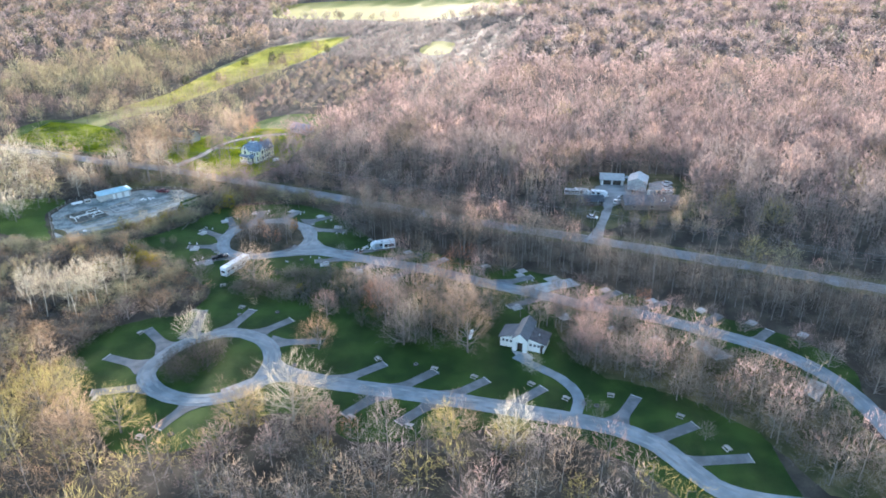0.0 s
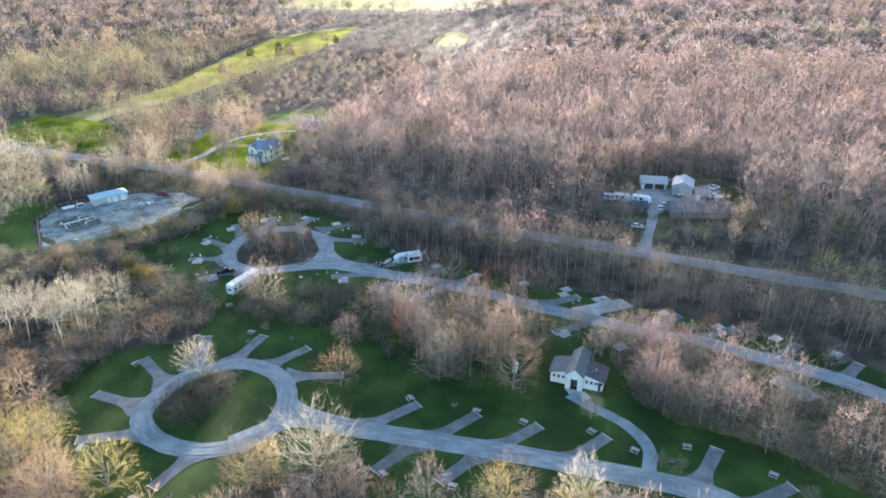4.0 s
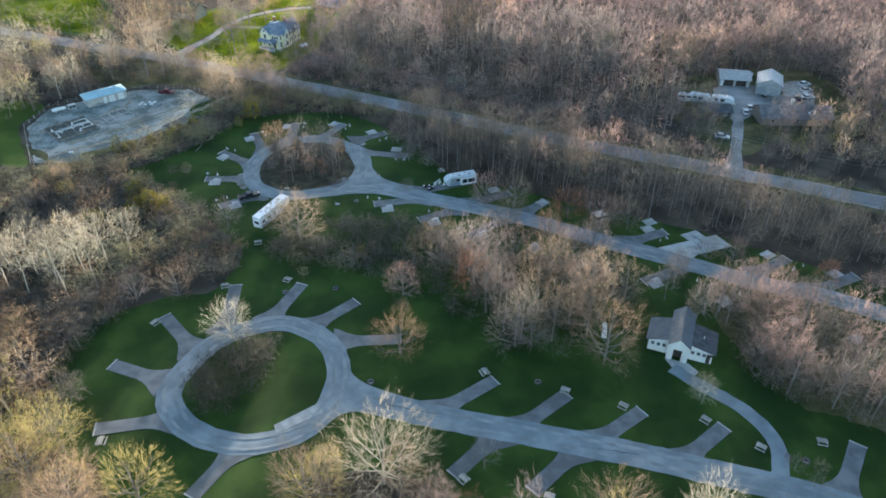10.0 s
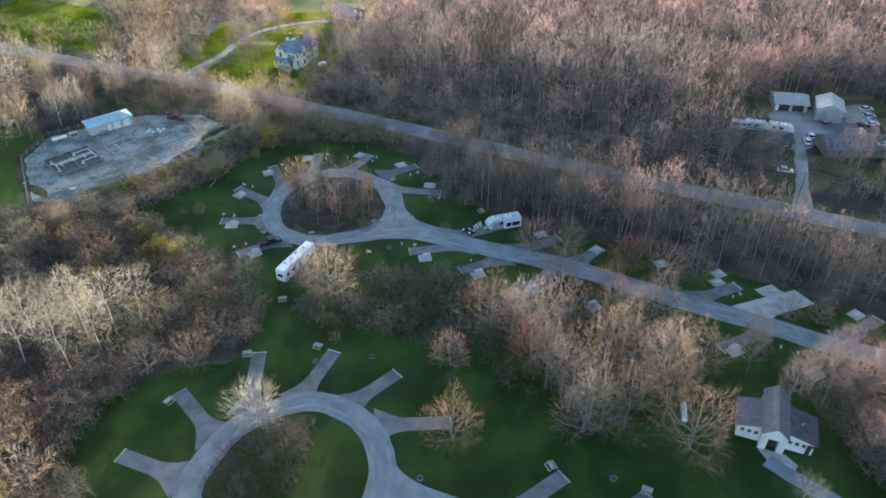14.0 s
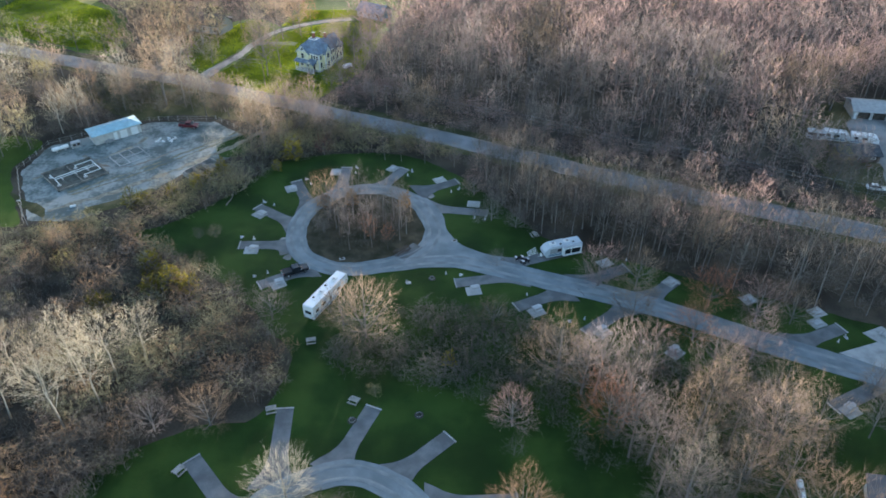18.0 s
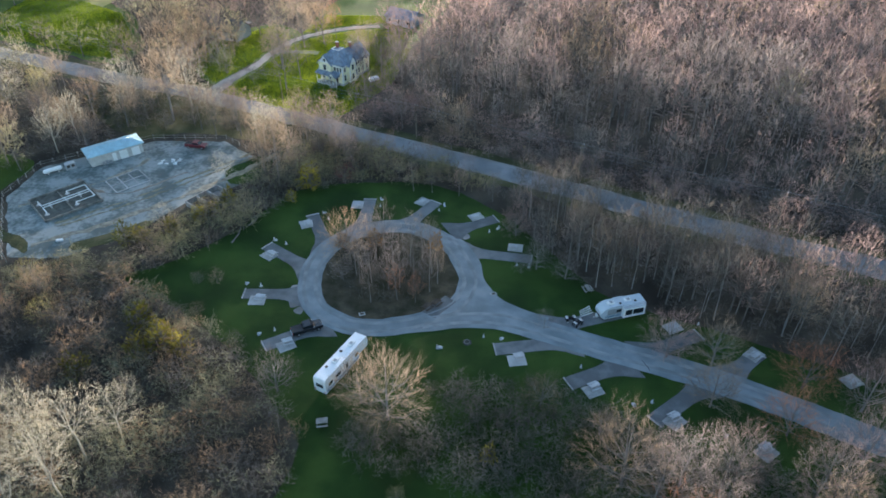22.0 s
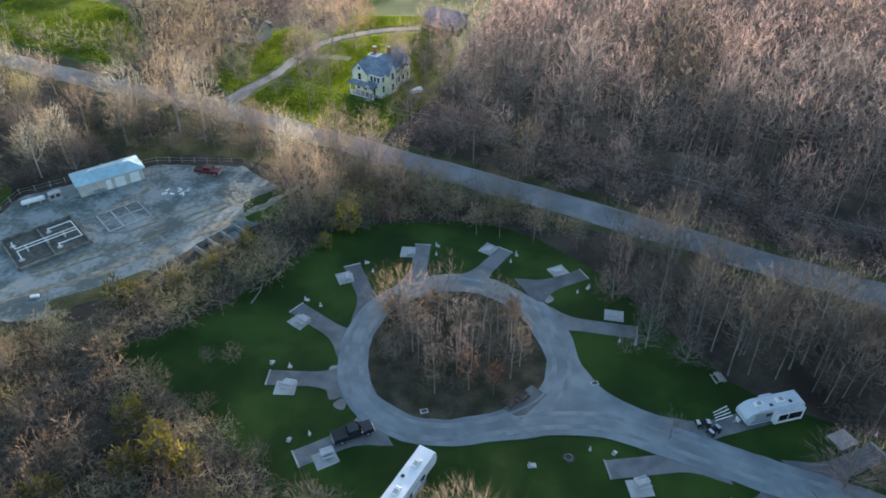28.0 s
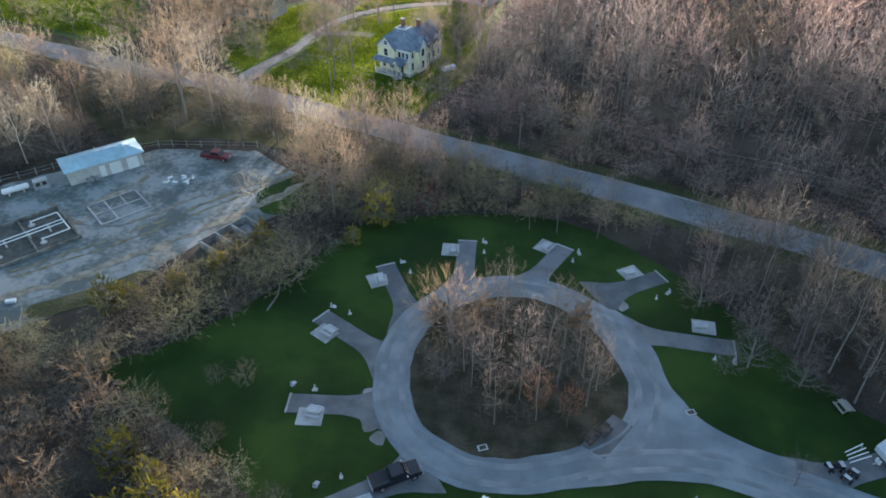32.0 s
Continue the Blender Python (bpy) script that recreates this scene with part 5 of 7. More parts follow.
def window(parent, x, y, z, w, h, face, frame_mat=None):
    """A sash window set 3 cm proud of a wall. face: 'y-' , 'y+', 'x-' or 'x+', the way it looks."""
    frame_mat = frame_mat or WHITE
    s = -1 if face[1] == "-" else 1
    t = 0.09

    def at(u0, u1, v0, v1, d0, d1):
        lo, hi = sorted((d0 * s, d1 * s))
        return (x + u0, x + u1, y + lo, y + hi, z + v0, z + v1) if face[0] == "y" else (x + lo, x + hi, y + u0, y + u1, z + v0, z + v1)

    win = boxes("window", parent, frame_mat, at(-w / 2 - t, -w / 2, 0, h, -0.05, 0.06), at(w / 2, w / 2 + t, 0, h, -0.05, 0.06), at(-w / 2 - t, w / 2 + t, h, h + t, -0.05, 0.07),
                at(-w / 2 - t, w / 2 + t, -t, 0, -0.05, 0.1), at(-w / 2, w / 2, h / 2 - 0.03, h / 2 + 0.03, -0.04, 0.045))
    boxes("pane", win, GLASS, at(-w / 2, w / 2, 0, h / 2 - 0.03, -0.04, 0.03))
    boxes("pane", win, GLASS, at(-w / 2, w / 2, h / 2 + 0.03, h, -0.04, 0.03))
    return win


def rod(name, parent, material, a, b, r, r1=None, sides=8, label=""):
    return part(name, rod_bm(a, b, r, r1, sides), material, parent, label)


# ---- the yellow farmhouse ----
def farmhouse():
    h = thing("farmhouse", -102.3, 342.6, -28, "two-storey pale yellow farmhouse with white porch and slate-blue roof", "house")
    each("foundation", h, BLOCK, (-0.05, 8.05, 1.9, 11.1, 0, 0.6), (1.3, 7.3, 11.1, 18.7, 0, 0.6))
    boxes("wall", h, YELLOW_CLAD, (0, 8, 2, 11, 0.6, 6.3), label="pale yellow clapboard walls of the main block")
    boxes("wall", h, YELLOW_CLAD, (1.4, 7.2, 11, 18.6, 0.6, 5.6), label="pale yellow clapboard walls of the rear wing")
    boxes("bay", h, YELLOW_CLAD, (8, 9.0, 4.6, 8.0, 0.6, 6.2))
    each("corner_board", h, WHITE, (-0.06, 0.3, 1.94, 2.3, 0.6, 6.3), (7.7, 8.06, 1.94, 2.3, 0.6, 6.3), (8.85, 9.06, 4.54, 4.8, 0.6, 6.2), (8.85, 9.06, 7.8, 8.06, 0.6, 6.2), (7.0, 7.26, 18.4, 18.66, 0.6, 5.6))
    part("roof", hip_bm(0, 8, 2, 11, 6.3, 9.6, 0.5, 0.3), SLATE_ROOF, h, "slate-blue hipped roof")
    each("roof_curb", h, WHITE, (2.7, 2.85, 5.0, 8.0, 9.45, 9.75), (5.15, 5.3, 5.0, 8.0, 9.45, 9.75), (2.85, 5.15, 4.85, 5.0, 9.45, 9.75), label="white curb round the flat roof top")
    chimney = boxes("chimney", h, BRICK, (3.0, 3.8, 7.0, 7.8, 9.2, 11.2), bevel=0.03)
    boxes("cap", chimney, BLOCK, (2.92, 3.88, 6.92, 7.88, 11.2, 11.35))
    chimney = boxes("chimney", h, BRICK, (4.0, 4.7, 12.6, 13.3, 8.0, 9.9), bevel=0.03)
    boxes("cap", chimney, BLOCK, (3.93, 4.77, 12.53, 13.37, 9.9, 10.03))
    each("cornice", h, WHITE, (-0.45, 8.45, 1.5, 1.62, 5.7, 6.12), (8.32, 8.45, 1.62, 11.4, 5.7, 6.12), (-0.45, -0.32, 1.62, 11.4, 5.85, 6.12))
    # front gable
    boxes("wall", h, YELLOW_CLAD, (0.0, 4.4, 1.2, 2.02, 3.4, 6.3))
    part("gable", gable_wall_bm(0.0, 4.4, 1.2, 6.3, 8.6), WHITE, h, "white front gable")
    part("roof", gable_bm(0.0, 4.4, 1.2, 5.5, 6.35, 8.8, "y", 0.45), SLATE_ROOF, h)
    window(h, 2.2, 1.2, 6.7, 0.8, 0.8, "y-")
    window(h, 2.2, 1.2, 4.1, 0.9, 1.6, "y-")
    # side gable
    part("gable", turn_bm(gable_wall_bm(4.4, 8.2, 0, 6.2, 8.4), Matrix.Translation((9.05, 0, 0)) @ Matrix.Rotation(radians(90), 4, "Z")), WHITE, h, "white side gable")
    part("roof", gable_bm(5.0, 9.0, 4.4, 8.2, 6.25, 8.7, "x", 0.4), SLATE_ROOF, h)
    # rear wing roof and gables
    part("roof", gable_bm(1.4, 7.2, 10.0, 18.6, 5.6, 8.6, "y", 0.45), SLATE_ROOF, h, "slate-blue roof of the rear wing")
    part("gable", gable_wall_bm(1.4, 7.2, 18.42, 5.6, 8.45), WHITE, h, "white rear gable")
    part("gable", turn_bm(gable_wall_bm(13.2, 16.8, 0, 5.6, 8.1), Matrix.Translation((7.6, 0, 0)) @ Matrix.Rotation(radians(90), 4, "Z")), WHITE, h)
    part("roof", gable_bm(4.3, 7.6, 13.2, 16.8, 5.6, 8.3, "x", 0.4), SLATE_ROOF, h)
    for x in (5.3, 6.3, 7.3):
        window(h, x, 2.0, 4.2, 0.65, 1.2, "y-")
    for y in (3.2, 9.8):
        window(h, 8.0, y, 1.4, 0.9, 1.7, "x+")
        window(h, 8.0, y, 4.2, 0.9, 1.5, "x+")
    for z in (1.4, 4.2):
        window(h, 9.0, 6.3, z, 1.1, 1.6, "x+")
        for y in (12.6, 15.0, 17.4):
            window(h, 7.2, y, z - 0.1, 0.8, 1.4, "x+")
    for y in (4.0, 8.0):
        window(h, 0.0, y, 1.4, 0.9, 1.7, "x-")
        window(h, 0.0, y, 4.2, 0.9, 1.5, "x-")
    # porch
    boxes("porch_floor", h, WEATHERED, (-0.2, 7.0, -0.4, 2.0, 0.45, 0.62))
    boxes("porch_skirt", h, WHITE, (-0.15, 6.95, -0.34, -0.26, 0, 0.45))
    for x in (-0.05, 1.5, 3.0, 4.5, 5.7, 6.85):
        rod("post", h, WHITE, (x, -0.25, 0.6), (x, -0.25, 3.0), 0.09)
    boxes("porch_beam", h, WHITE, (-0.2, 7.0, -0.36, -0.14, 2.9, 3.15))
    each("railing", h, WHITE, (-0.05, 4.5, -0.3, -0.22, 1.35, 1.43), (-0.05, 4.5, -0.3, -0.22, 0.72, 0.78), *[(0.2 + 0.3 * i, 0.25 + 0.3 * i, -0.28, -0.24, 0.78, 1.35) for i in range(14)])
    bm = bmesh.new()
    vs = [bm.verts.new(p) for p in ((-0.5, -0.7, 3.1), (7.3, -0.7, 3.1), (7.3, 2.0, 3.95), (-0.5, 2.0, 3.95), (-0.5, -0.7, 3.25), (7.3, -0.7, 3.25), (7.3, 2.0, 4.1), (-0.5, 2.0, 4.1))]
    for q in ((0, 3, 2, 1), (4, 5, 6, 7), (0, 1, 5, 4), (1, 2, 6, 5), (2, 3, 7, 6), (3, 0, 4, 7)):
        bm.faces.new([vs[i] for i in q])
    part("porch_roof", bm, SLATE_ROOF, h)
    part("entry_gable", gable_bm(4.6, 6.9, -0.9, 1.5, 3.3, 4.5, "y", 0.2), SLATE_ROOF, h)
    part("pediment", gable_wall_bm(4.6, 6.9, -0.85, 3.3, 4.35), WHITE, h)
    boxes("door", h, DARKWOOD, (5.3, 6.2, 1.94, 2.0, 0.62, 2.75))
    for x in (1.2, 3.2):
        window(h, x, 2.0, 1.2, 0.9, 1.6, "y-")
    each("step", h, WEATHERED, (5.0, 6.5, -0.8, -0.4, 0, 0.42), (5.0, 6.5, -1.2, -0.8, 0, 0.28), (5.0, 6.5, -1.6, -1.2, 0, 0.14))
    h.scale = (1.1, 0.86, 1.04)
    return h


farmhouse()


def small_house(x, y, yaw, w, d, eave, ridge, wall, roof, label, along="x"):
    h = thing("house", x, y, yaw, label, "house")
    boxes("wall", h, wall, (-w / 2, w / 2, -d / 2, d / 2, 0, eave))
    part("roof", gable_bm(-w / 2, w / 2, -d / 2, d / 2, eave, ridge, along, 0.5), roof, h)
    if along == "y":
        for s in (-1, 1):
            part("gable", gable_wall_bm(-w / 2, w / 2, s * d / 2 - 0.1, eave, ridge - 0.15), wall, h)
    else:
        for s in (-1, 1):
            part("gable", turn_bm(gable_wall_bm(-d / 2, d / 2, 0, eave, ridge - 0.15), Matrix.Translation((s * w / 2 + (0.1 if s > 0 else 0.1), 0, 0)) @ Matrix.Rotation(radians(90), 4, "Z")), wall, h)
    for i in range(3):
        window(h, -w / 3 + i * w / 3, -d / 2, 1.0, 1.0, 1.2, "y-")
    boxes("door", h, DARKWOOD, (w / 2 - 1.6, w / 2 - 0.7, -d / 2 - 0.04, -d / 2 + 0.02, 0, 2.0))
    return h


small_house(-143.5, 381, -20, 15, 8, 3.6, 6.6, plain("grey_siding", (0.4, 0.41, 0.42)), DARK_ROOF, "low grey-sided house among bare trees")
small_house(-81, 398, -30, 12, 7.5, 3.0, 5.2, plain("blue_grey_siding", (0.32, 0.37, 0.43)), SLATE_ROOF, "single-storey blue-grey house behind the farmhouse")
small_house(88.5, 281.5, -1, 23, 9, 2.9, 5.4, plain("brown_siding", (0.24, 0.2, 0.17)), plain("weathered_shingles", (0.15, 0.145, 0.15), 0.8, vary=0.25, bump=0.4), "long low house with weathered grey roof")
low_house = bpy.data.objects["house.002"]
chimney = boxes("chimney", low_house, BLOCK, (-1.2, -0.3, 0.6, 1.5, 3.2, 6.9), bevel=0.04, label="pale block chimney")
boxes("cap", chimney, BLOCK, (-1.28, -0.22, 0.52, 1.58, 6.9, 7.02))
boxes("dormer", low_house, WHITE, (3.6, 5.6, -3.2, -0.8, 3.4, 5.0), label="white boxed dormer")
part("dormer_roof", gable_bm(3.6, 5.6, -3.2, -0.8, 5.0, 5.7, "y", 0.25), DARK_ROOF, low_house)
window(low_house, 4.6, -3.2, 3.9, 0.9, 0.8, "y-")
small_house(63.2, 285.6, 2, 11, 6.6, 2.3, 3.7, plain("dark_board_siding", (0.13, 0.115, 0.1), vary=0.3), DARK_ROOF, "low dark-roofed shed beside parked trailers")


# ---- the wash house ----
def wash_house():
    h = thing("wash_house", 21.9, 170.2, -21, "white block wash house with grey metal roof and low wings", "building")
    each("wall", h, WHITE, (-2.1, -0.9, -0.6, -0.35, 0, 3.6), (0.9, 2.1, -0.6, -0.35, 0, 3.6), (-0.9, 0.9, -0.6, -0.35, 2.5, 3.6), (-2.1, -1.85, -0.35, 10.0, 0, 3.6), (1.85, 2.1, -0.35, 10.0, 0, 3.6), (-2.1, 2.1, 10.0, 10.25, 0, 3.6), label="white walls of the tall centre")
    part("gable", gable_wall_bm(-2.1, 2.1, -0.6, 3.6, 5.0), WHITE, h)
    part("gable", gable_wall_bm(-2.1, 2.1, 10.05, 3.6, 5.0), WHITE, h)
    part("roof", gable_bm(-2.1, 2.1, -0.6, 10.2, 3.65, 5.1, "y", 0.25, 0.14), GREY_METAL, h, "grey metal roof over the centre")
    # Dark sheet behind the entrance stands for shade in the recess.
    boxes("doorway", h, DARKWOOD, (-0.9, 0.9, 0.6, 0.7, 0, 2.5))
    each("jamb", h, WHITE, (-1.0, -0.88, -0.34, 0.7, 0, 2.5), (0.88, 1.0, -0.34, 0.7, 0, 2.5))
    for s, w, mat in ((-1, 4.0, GREY_METAL), (1, 4.7, DARK_ROOF)):
        x0, x1 = sorted((s * 2.12, s * (2.1 + w)))
        for y in (0.9, 7.2):
            part("wall", turn_bm(profile_bm([(s * 2.12, 0), (s * (2.1 + w), 0), (s * (2.1 + w), 2.42), (s * 2.12, 3.36)], -y - 0.25, -y), Matrix.Rotation(radians(-90), 4, "Z")), WHITE, h, "white wall of a low wing")
        each("wall", h, WHITE, *[((x1 - 0.25, x1) if s > 0 else (x0, x0 + 0.25)) + (1.15, 7.2, 0, 2.5)])
        bm = bmesh.new()
        a, b = s * 2.12, s * (2.1 + w + 0.6)
        vs = [bm.verts.new(p) for p in ((a, 0.7, 3.5), (b, 0.7, 2.45), (b, 7.8, 2.45), (a, 7.8, 3.5), (a, 0.7, 3.36), (b, 0.7, 2.31), (b, 7.8, 2.31), (a, 7.8, 3.36))]
        for q in ((0, 1, 2, 3), (7, 6, 5, 4), (0, 4, 5, 1), (1, 5, 6, 2), (2, 6, 7, 3), (3, 7, 4, 0)):
            bm.faces.new([vs[i] for i in q])
        bmesh.ops.recalc_face_normals(bm, faces=bm.faces)
        roof = part("roof", bm, mat, h, "sloping roof of a low wing")
        for i in range(9):
            u = a + (b - a) * (i + 0.5) / 9
            z = 3.5 + (2.45 - 3.5) * (i + 0.5) / 9
            boxes("seam", roof, mat, (u - 0.03, u + 0.03, 0.7, 7.8, z - 0.02, z + 0.05))
        for i in range(3):
            window(h, s * (2.9 + 1.15 * i), 0.9, 1.5, 0.55, 0.5, "y-", TRAILER_GREY)
    boxes("corner_panel", h, DARKWOOD, (5.7, 6.82, 0.84, 0.9, 0.1, 2.2))
    boxes("plaque", h, WHITE, (6.45, 6.8, 0.78, 0.84, 0.3, 1.7))
    for x in (-1.5, 1.5):
        rod("post", h, WHITE, (x, -0.75, 0), (x, -0.75, 3.5), 0.1)
    boxes("vent", h, STEEL, (4.4, 4.7, 4.0, 4.3, 2.9, 3.5))
    h.scale = (1.0, 1.0, 1.2)
    return h


wash_house()
tagged(part("apron", prism_bm([(19.5, 170.6), (24.2, 168.8), (25.6, 166.5), (23.4, 164.2), (21, 166.5)], -0.2, 0.05), CONCRETE), "concrete apron before the wash house", "apron", kind="structure")


# ---- the pump house and its yard ----
def pump_house():
    h = thing("pump_house", -149.0, 286.8, 40.5, "low block pump house with light blue metal roof", "building")
    boxes("wall", h, BLOCK, (0, 13.2, 0, 5.6, 0, 3.0), label="pale block walls")
    bm = bmesh.new()
    L, D, o, e = 13.2, 5.6, 0.5, 3.0
    vs = [bm.verts.new(p) for p in ((-o, -o, e), (L + o, -o, e), (L + o, D + o, e), (-o, D + o, e), (2.2, D / 2, e + 1.1), (L - 2.2, D / 2, e + 1.1), (-o, -o, e - 0.15), (L + o, -o, e - 0.15), (L + o, D + o, e - 0.15), (-o, D + o, e - 0.15))]
    for q in ((0, 1, 5, 4), (1, 2, 5), (2, 3, 4, 5), (3, 0, 4), (6, 7, 1, 0), (7, 8, 2, 1), (8, 9, 3, 2), (9, 6, 0, 3), (9, 8, 7, 6)):
        bm.faces.new([vs[i] for i in q])
    bmesh.ops.recalc_face_normals(bm, faces=bm.faces)
    roof = part("roof", bm, BLUE_METAL, h, "light blue ribbed metal hip roof")
    for i in range(24):
        x = 2.4 + i * (L - 4.8) / 23
        rod("rib", roof, BLUE_METAL, (x, -o, e + 0.02), (x, D / 2, e + 1.12), 0.09, sides=4)
        rod("rib", roof, BLUE_METAL, (x, D + o, e + 0.02), (x, D / 2, e + 1.12), 0.09, sides=4)
    for x, w in ((5.9, 1.0), (8.2, 2.0), (11.3, 2.0)):
        d = boxes("door", h, WHITE, (x - w / 2, x + w / 2, -0.06, 0.02, 0, 2.3), label="white door")
        boxes("handle", d, STEEL, (x + w / 2 - 0.2, x + w / 2 - 0.1, -0.1, -0.06, 1.0, 1.15))
    for x in (2.6, 3.4, 4.2):
        boxes("equipment_box", h, TRAILER_GREY, (x, x + 0.6, -0.7, -0.1, 0, 0.8 + 0.2 * (x == 3.4)), bevel=0.04)
    rod("vent_pipe", h, STEEL, (6.0, 3.6, 3.6), (6.0, 3.6, 4.6), 0.08)
    return h


pump_house()


def gas_tank(x, y, yaw, label):
    t = thing("gas_tank", x, y, yaw, label, "tank")
    bm = rod_bm((-1.9, 0, 0.95), (1.9, 0, 0.95), 0.55, sides=20)
    for s in (-1, 1):
        bmesh.ops.create_uvsphere(bm, u_segments=20, v_segments=10, radius=0.55, matrix=Matrix.Translation((s * 1.9, 0, 0.95)) @ Matrix.Diagonal((0.7, 1, 1, 1)))
    part("shell", bm, WHITE, t)
    for s in (-1, 1):
        boxes("saddle", t, BLOCK, (s * 1.2 - 0.15, s * 1.2 + 0.15, -0.5, 0.5, 0, 0.55))
    rod("valve_dome", t, TRAILER_GREY, (0, 0, 1.45), (0, 0, 1.7), 0.2)


gas_tank(-157.6, 283.7, 40, "white horizontal gas tank on two saddles beside the pump house")
gas_tank(8.2, 177.6, 78, "white gas tank on two saddles among bare trees")
g = thing("generator_cabinet", -154.3, 286.2, 40, "grey metal generator cabinet beside the tank", "cabinet")
boxes("plinth", g, BLOCK, (-1.3, 1.3, -0.8, 0.8, 0, 0.15))
boxes("body", g, STEEL, (-1.2, 1.2, -0.7, 0.7, 0.15, 1.6), bevel=0.04)
each("vent", g, DARKWOOD, (-0.9, -0.2, -0.73, -0.69, 0.6, 1.3), (0.2, 0.9, -0.73, -0.69, 0.6, 1.3))


def filter_bed():
    f = thing("filter_bed", -148.0, 271.0, 46.5, "sunken filter bed with concrete rim and white pipes", "filter bed")
    X, Y = 6.6, 6.0
    boxes("rim", f, plain("stained_concrete", (0.2, 0.19, 0.165), 0.9, vary=0.35, bump=0.3), (-X, X, -Y, -Y + 0.25, 0, 0.55), (-X, X, Y - 0.25, Y, 0, 0.55), (-X, -X + 0.25, -Y, Y, 0, 0.55), (X - 0.25, X, -Y, Y, 0, 0.55), (-0.14, 0.14, -Y, Y, 0, 0.5), label="weathered concrete rim")
    boxes("floor", f, plain("dark_gravel", (0.1, 0.1, 0.085), 0.9, vary=0.3, bump=0.5), (-X + 0.3, X - 0.3, -Y + 0.3, Y - 0.3, 0.02, 0.1))
    for a, b in (((-5.2, -0.5, 0.8), (5.8, -0.5, 0.8)), ((-5.2, 0.5, 0.8), (5.8, 0.5, 0.8)), ((5.8, -3.2, 0.8), (5.8, 3.2, 0.8)), ((5.8, -3.2, 0.8), (1.5, -3.2, 0.8)), ((5.8, 3.2, 0.8), (1.5, 3.2, 0.8)), ((-5.2, -2.8, 0.8), (-5.2, -0.5, 0.8)), ((-5.2, 0.5, 0.8), (-5.2, 2.8, 0.8))):
        rod("pipe", f, PIPE_WHITE, a, b, 0.11, label="white pipe")
    for x, y in ((1.5, -3.2), (1.5, 3.2), (-5.2, -2.8), (-5.2, 2.8)):
        rod("riser", f, PIPE_WHITE, (x, y, 0.05), (x, y, 0.95), 0.14)
        rod("splash_pad", f, BLOCK, (x, y, 0.08), (x, y, 0.2), 0.6, 0.5, 12)
    for x, y in ((-3.4, 0), (0.2, 0), (3.4, 0)):
        boxes("pipe_support", f, BLOCK, (x - 0.15, x + 0.15, -0.9, 0.9, 0.05, 0.62))


filter_bed()
s = thing("old_footing", -137.2, 281.0, 46, "grid of weathered footings flush with the gravel", "footing")
for i in range(4):
    boxes("kerb", s, CONCRETE, (-4.2 + i * 2.8 - 0.15, -4.2 + i * 2.8 + 0.15, -3.6, 3.6, 0, 0.14 + 0.004 * i))
for i in range(3):
    boxes("kerb", s, CONCRETE, (-4.2, 4.2, -3.6 + i * 3.6 - 0.15, -3.6 + i * 3.6 + 0.15, 0, 0.17 + 0.004 * i))
rng = random.Random(4)
for i in range(14):
    b = thing("stone_block", -130.5 + rng.uniform(-3, 3), 291 + rng.uniform(-1.6, 1.6), rng.uniform(0, 180), "pale stone block lying on the gravel", "block", "loose blocks on the yard", 0.04)
    boxes("block", b, WHITE, (-0.5, 0.5, -0.2, 0.2, 0, 0.25), bevel=0.03)
b = thing("stone_block", -141.5, 255.5, 20, "pale stone block lying on the gravel", "block", "loose blocks on the yard", 0.04)
boxes("block", b, WHITE, (-0.7, 0.7, -0.35, 0.35, 0, 0.4), bevel=0.04)


def storage_bins():
    t = thing("storage_bins", -114.5, 273.6, 56, "row of timber-walled storage bins with rubble", "bins")
    for i in range(4):
        boxes("divider", t, WEATHERED, (-4.5 + 3 * i - 0.12, -4.5 + 3 * i + 0.12, -2.4, 1.8, 0, 1.3))
    boxes("back_wall", t, WEATHERED, (-4.6, 4.6, 1.8, 2.05, 0, 1.4))
    for i, m in enumerate((DARKWOOD, DARKWOOD, GRAVEL)):
        bm = bmesh.new()
        bmesh.ops.create_icosphere(bm, subdivisions=2, radius=1.0)
        for v in bm.verts:
            v.co = Vector((v.co.x * 1.3 - 3 + 3 * i, v.co.y * 1.6, max(0, v.co.z) * 0.7)) * (1 + 0.0) + Vector((rng.uniform(-0.1, 0.1), rng.uniform(-0.1, 0.1), 0))
        part("heap", bm, m, t)


storage_bins()


def covered_trailer(x, y, yaw):
    t = thing("utility_trailer", x, y, yaw, "small white covered trailer at the edge of the farmhouse lawn", "trailer")
    part("cover", profile_bm([(-0.8, 0.5), (0.8, 0.5), (0.85, 1.1), (0.45, 1.5), (-0.45, 1.5), (-0.85, 1.1)], -1.6, 1.6, 0.05), TRAILER_WHITE, t)
    boxes("chassis", t, TRAILER_GREY, (-1.5, 1.5, -0.7, 0.7, 0.38, 0.52))
    rod("drawbar", t, STEEL, (1.5, 0, 0.45), (2.6, 0, 0.4), 0.05)
    for s in (-1, 1):
        rod("wheel", t, RUBBER, (0, s * 0.87, 0.33), (0, s * 1.05, 0.33), 0.33, sides=14)


covered_trailer(-85, 344.2, 40)


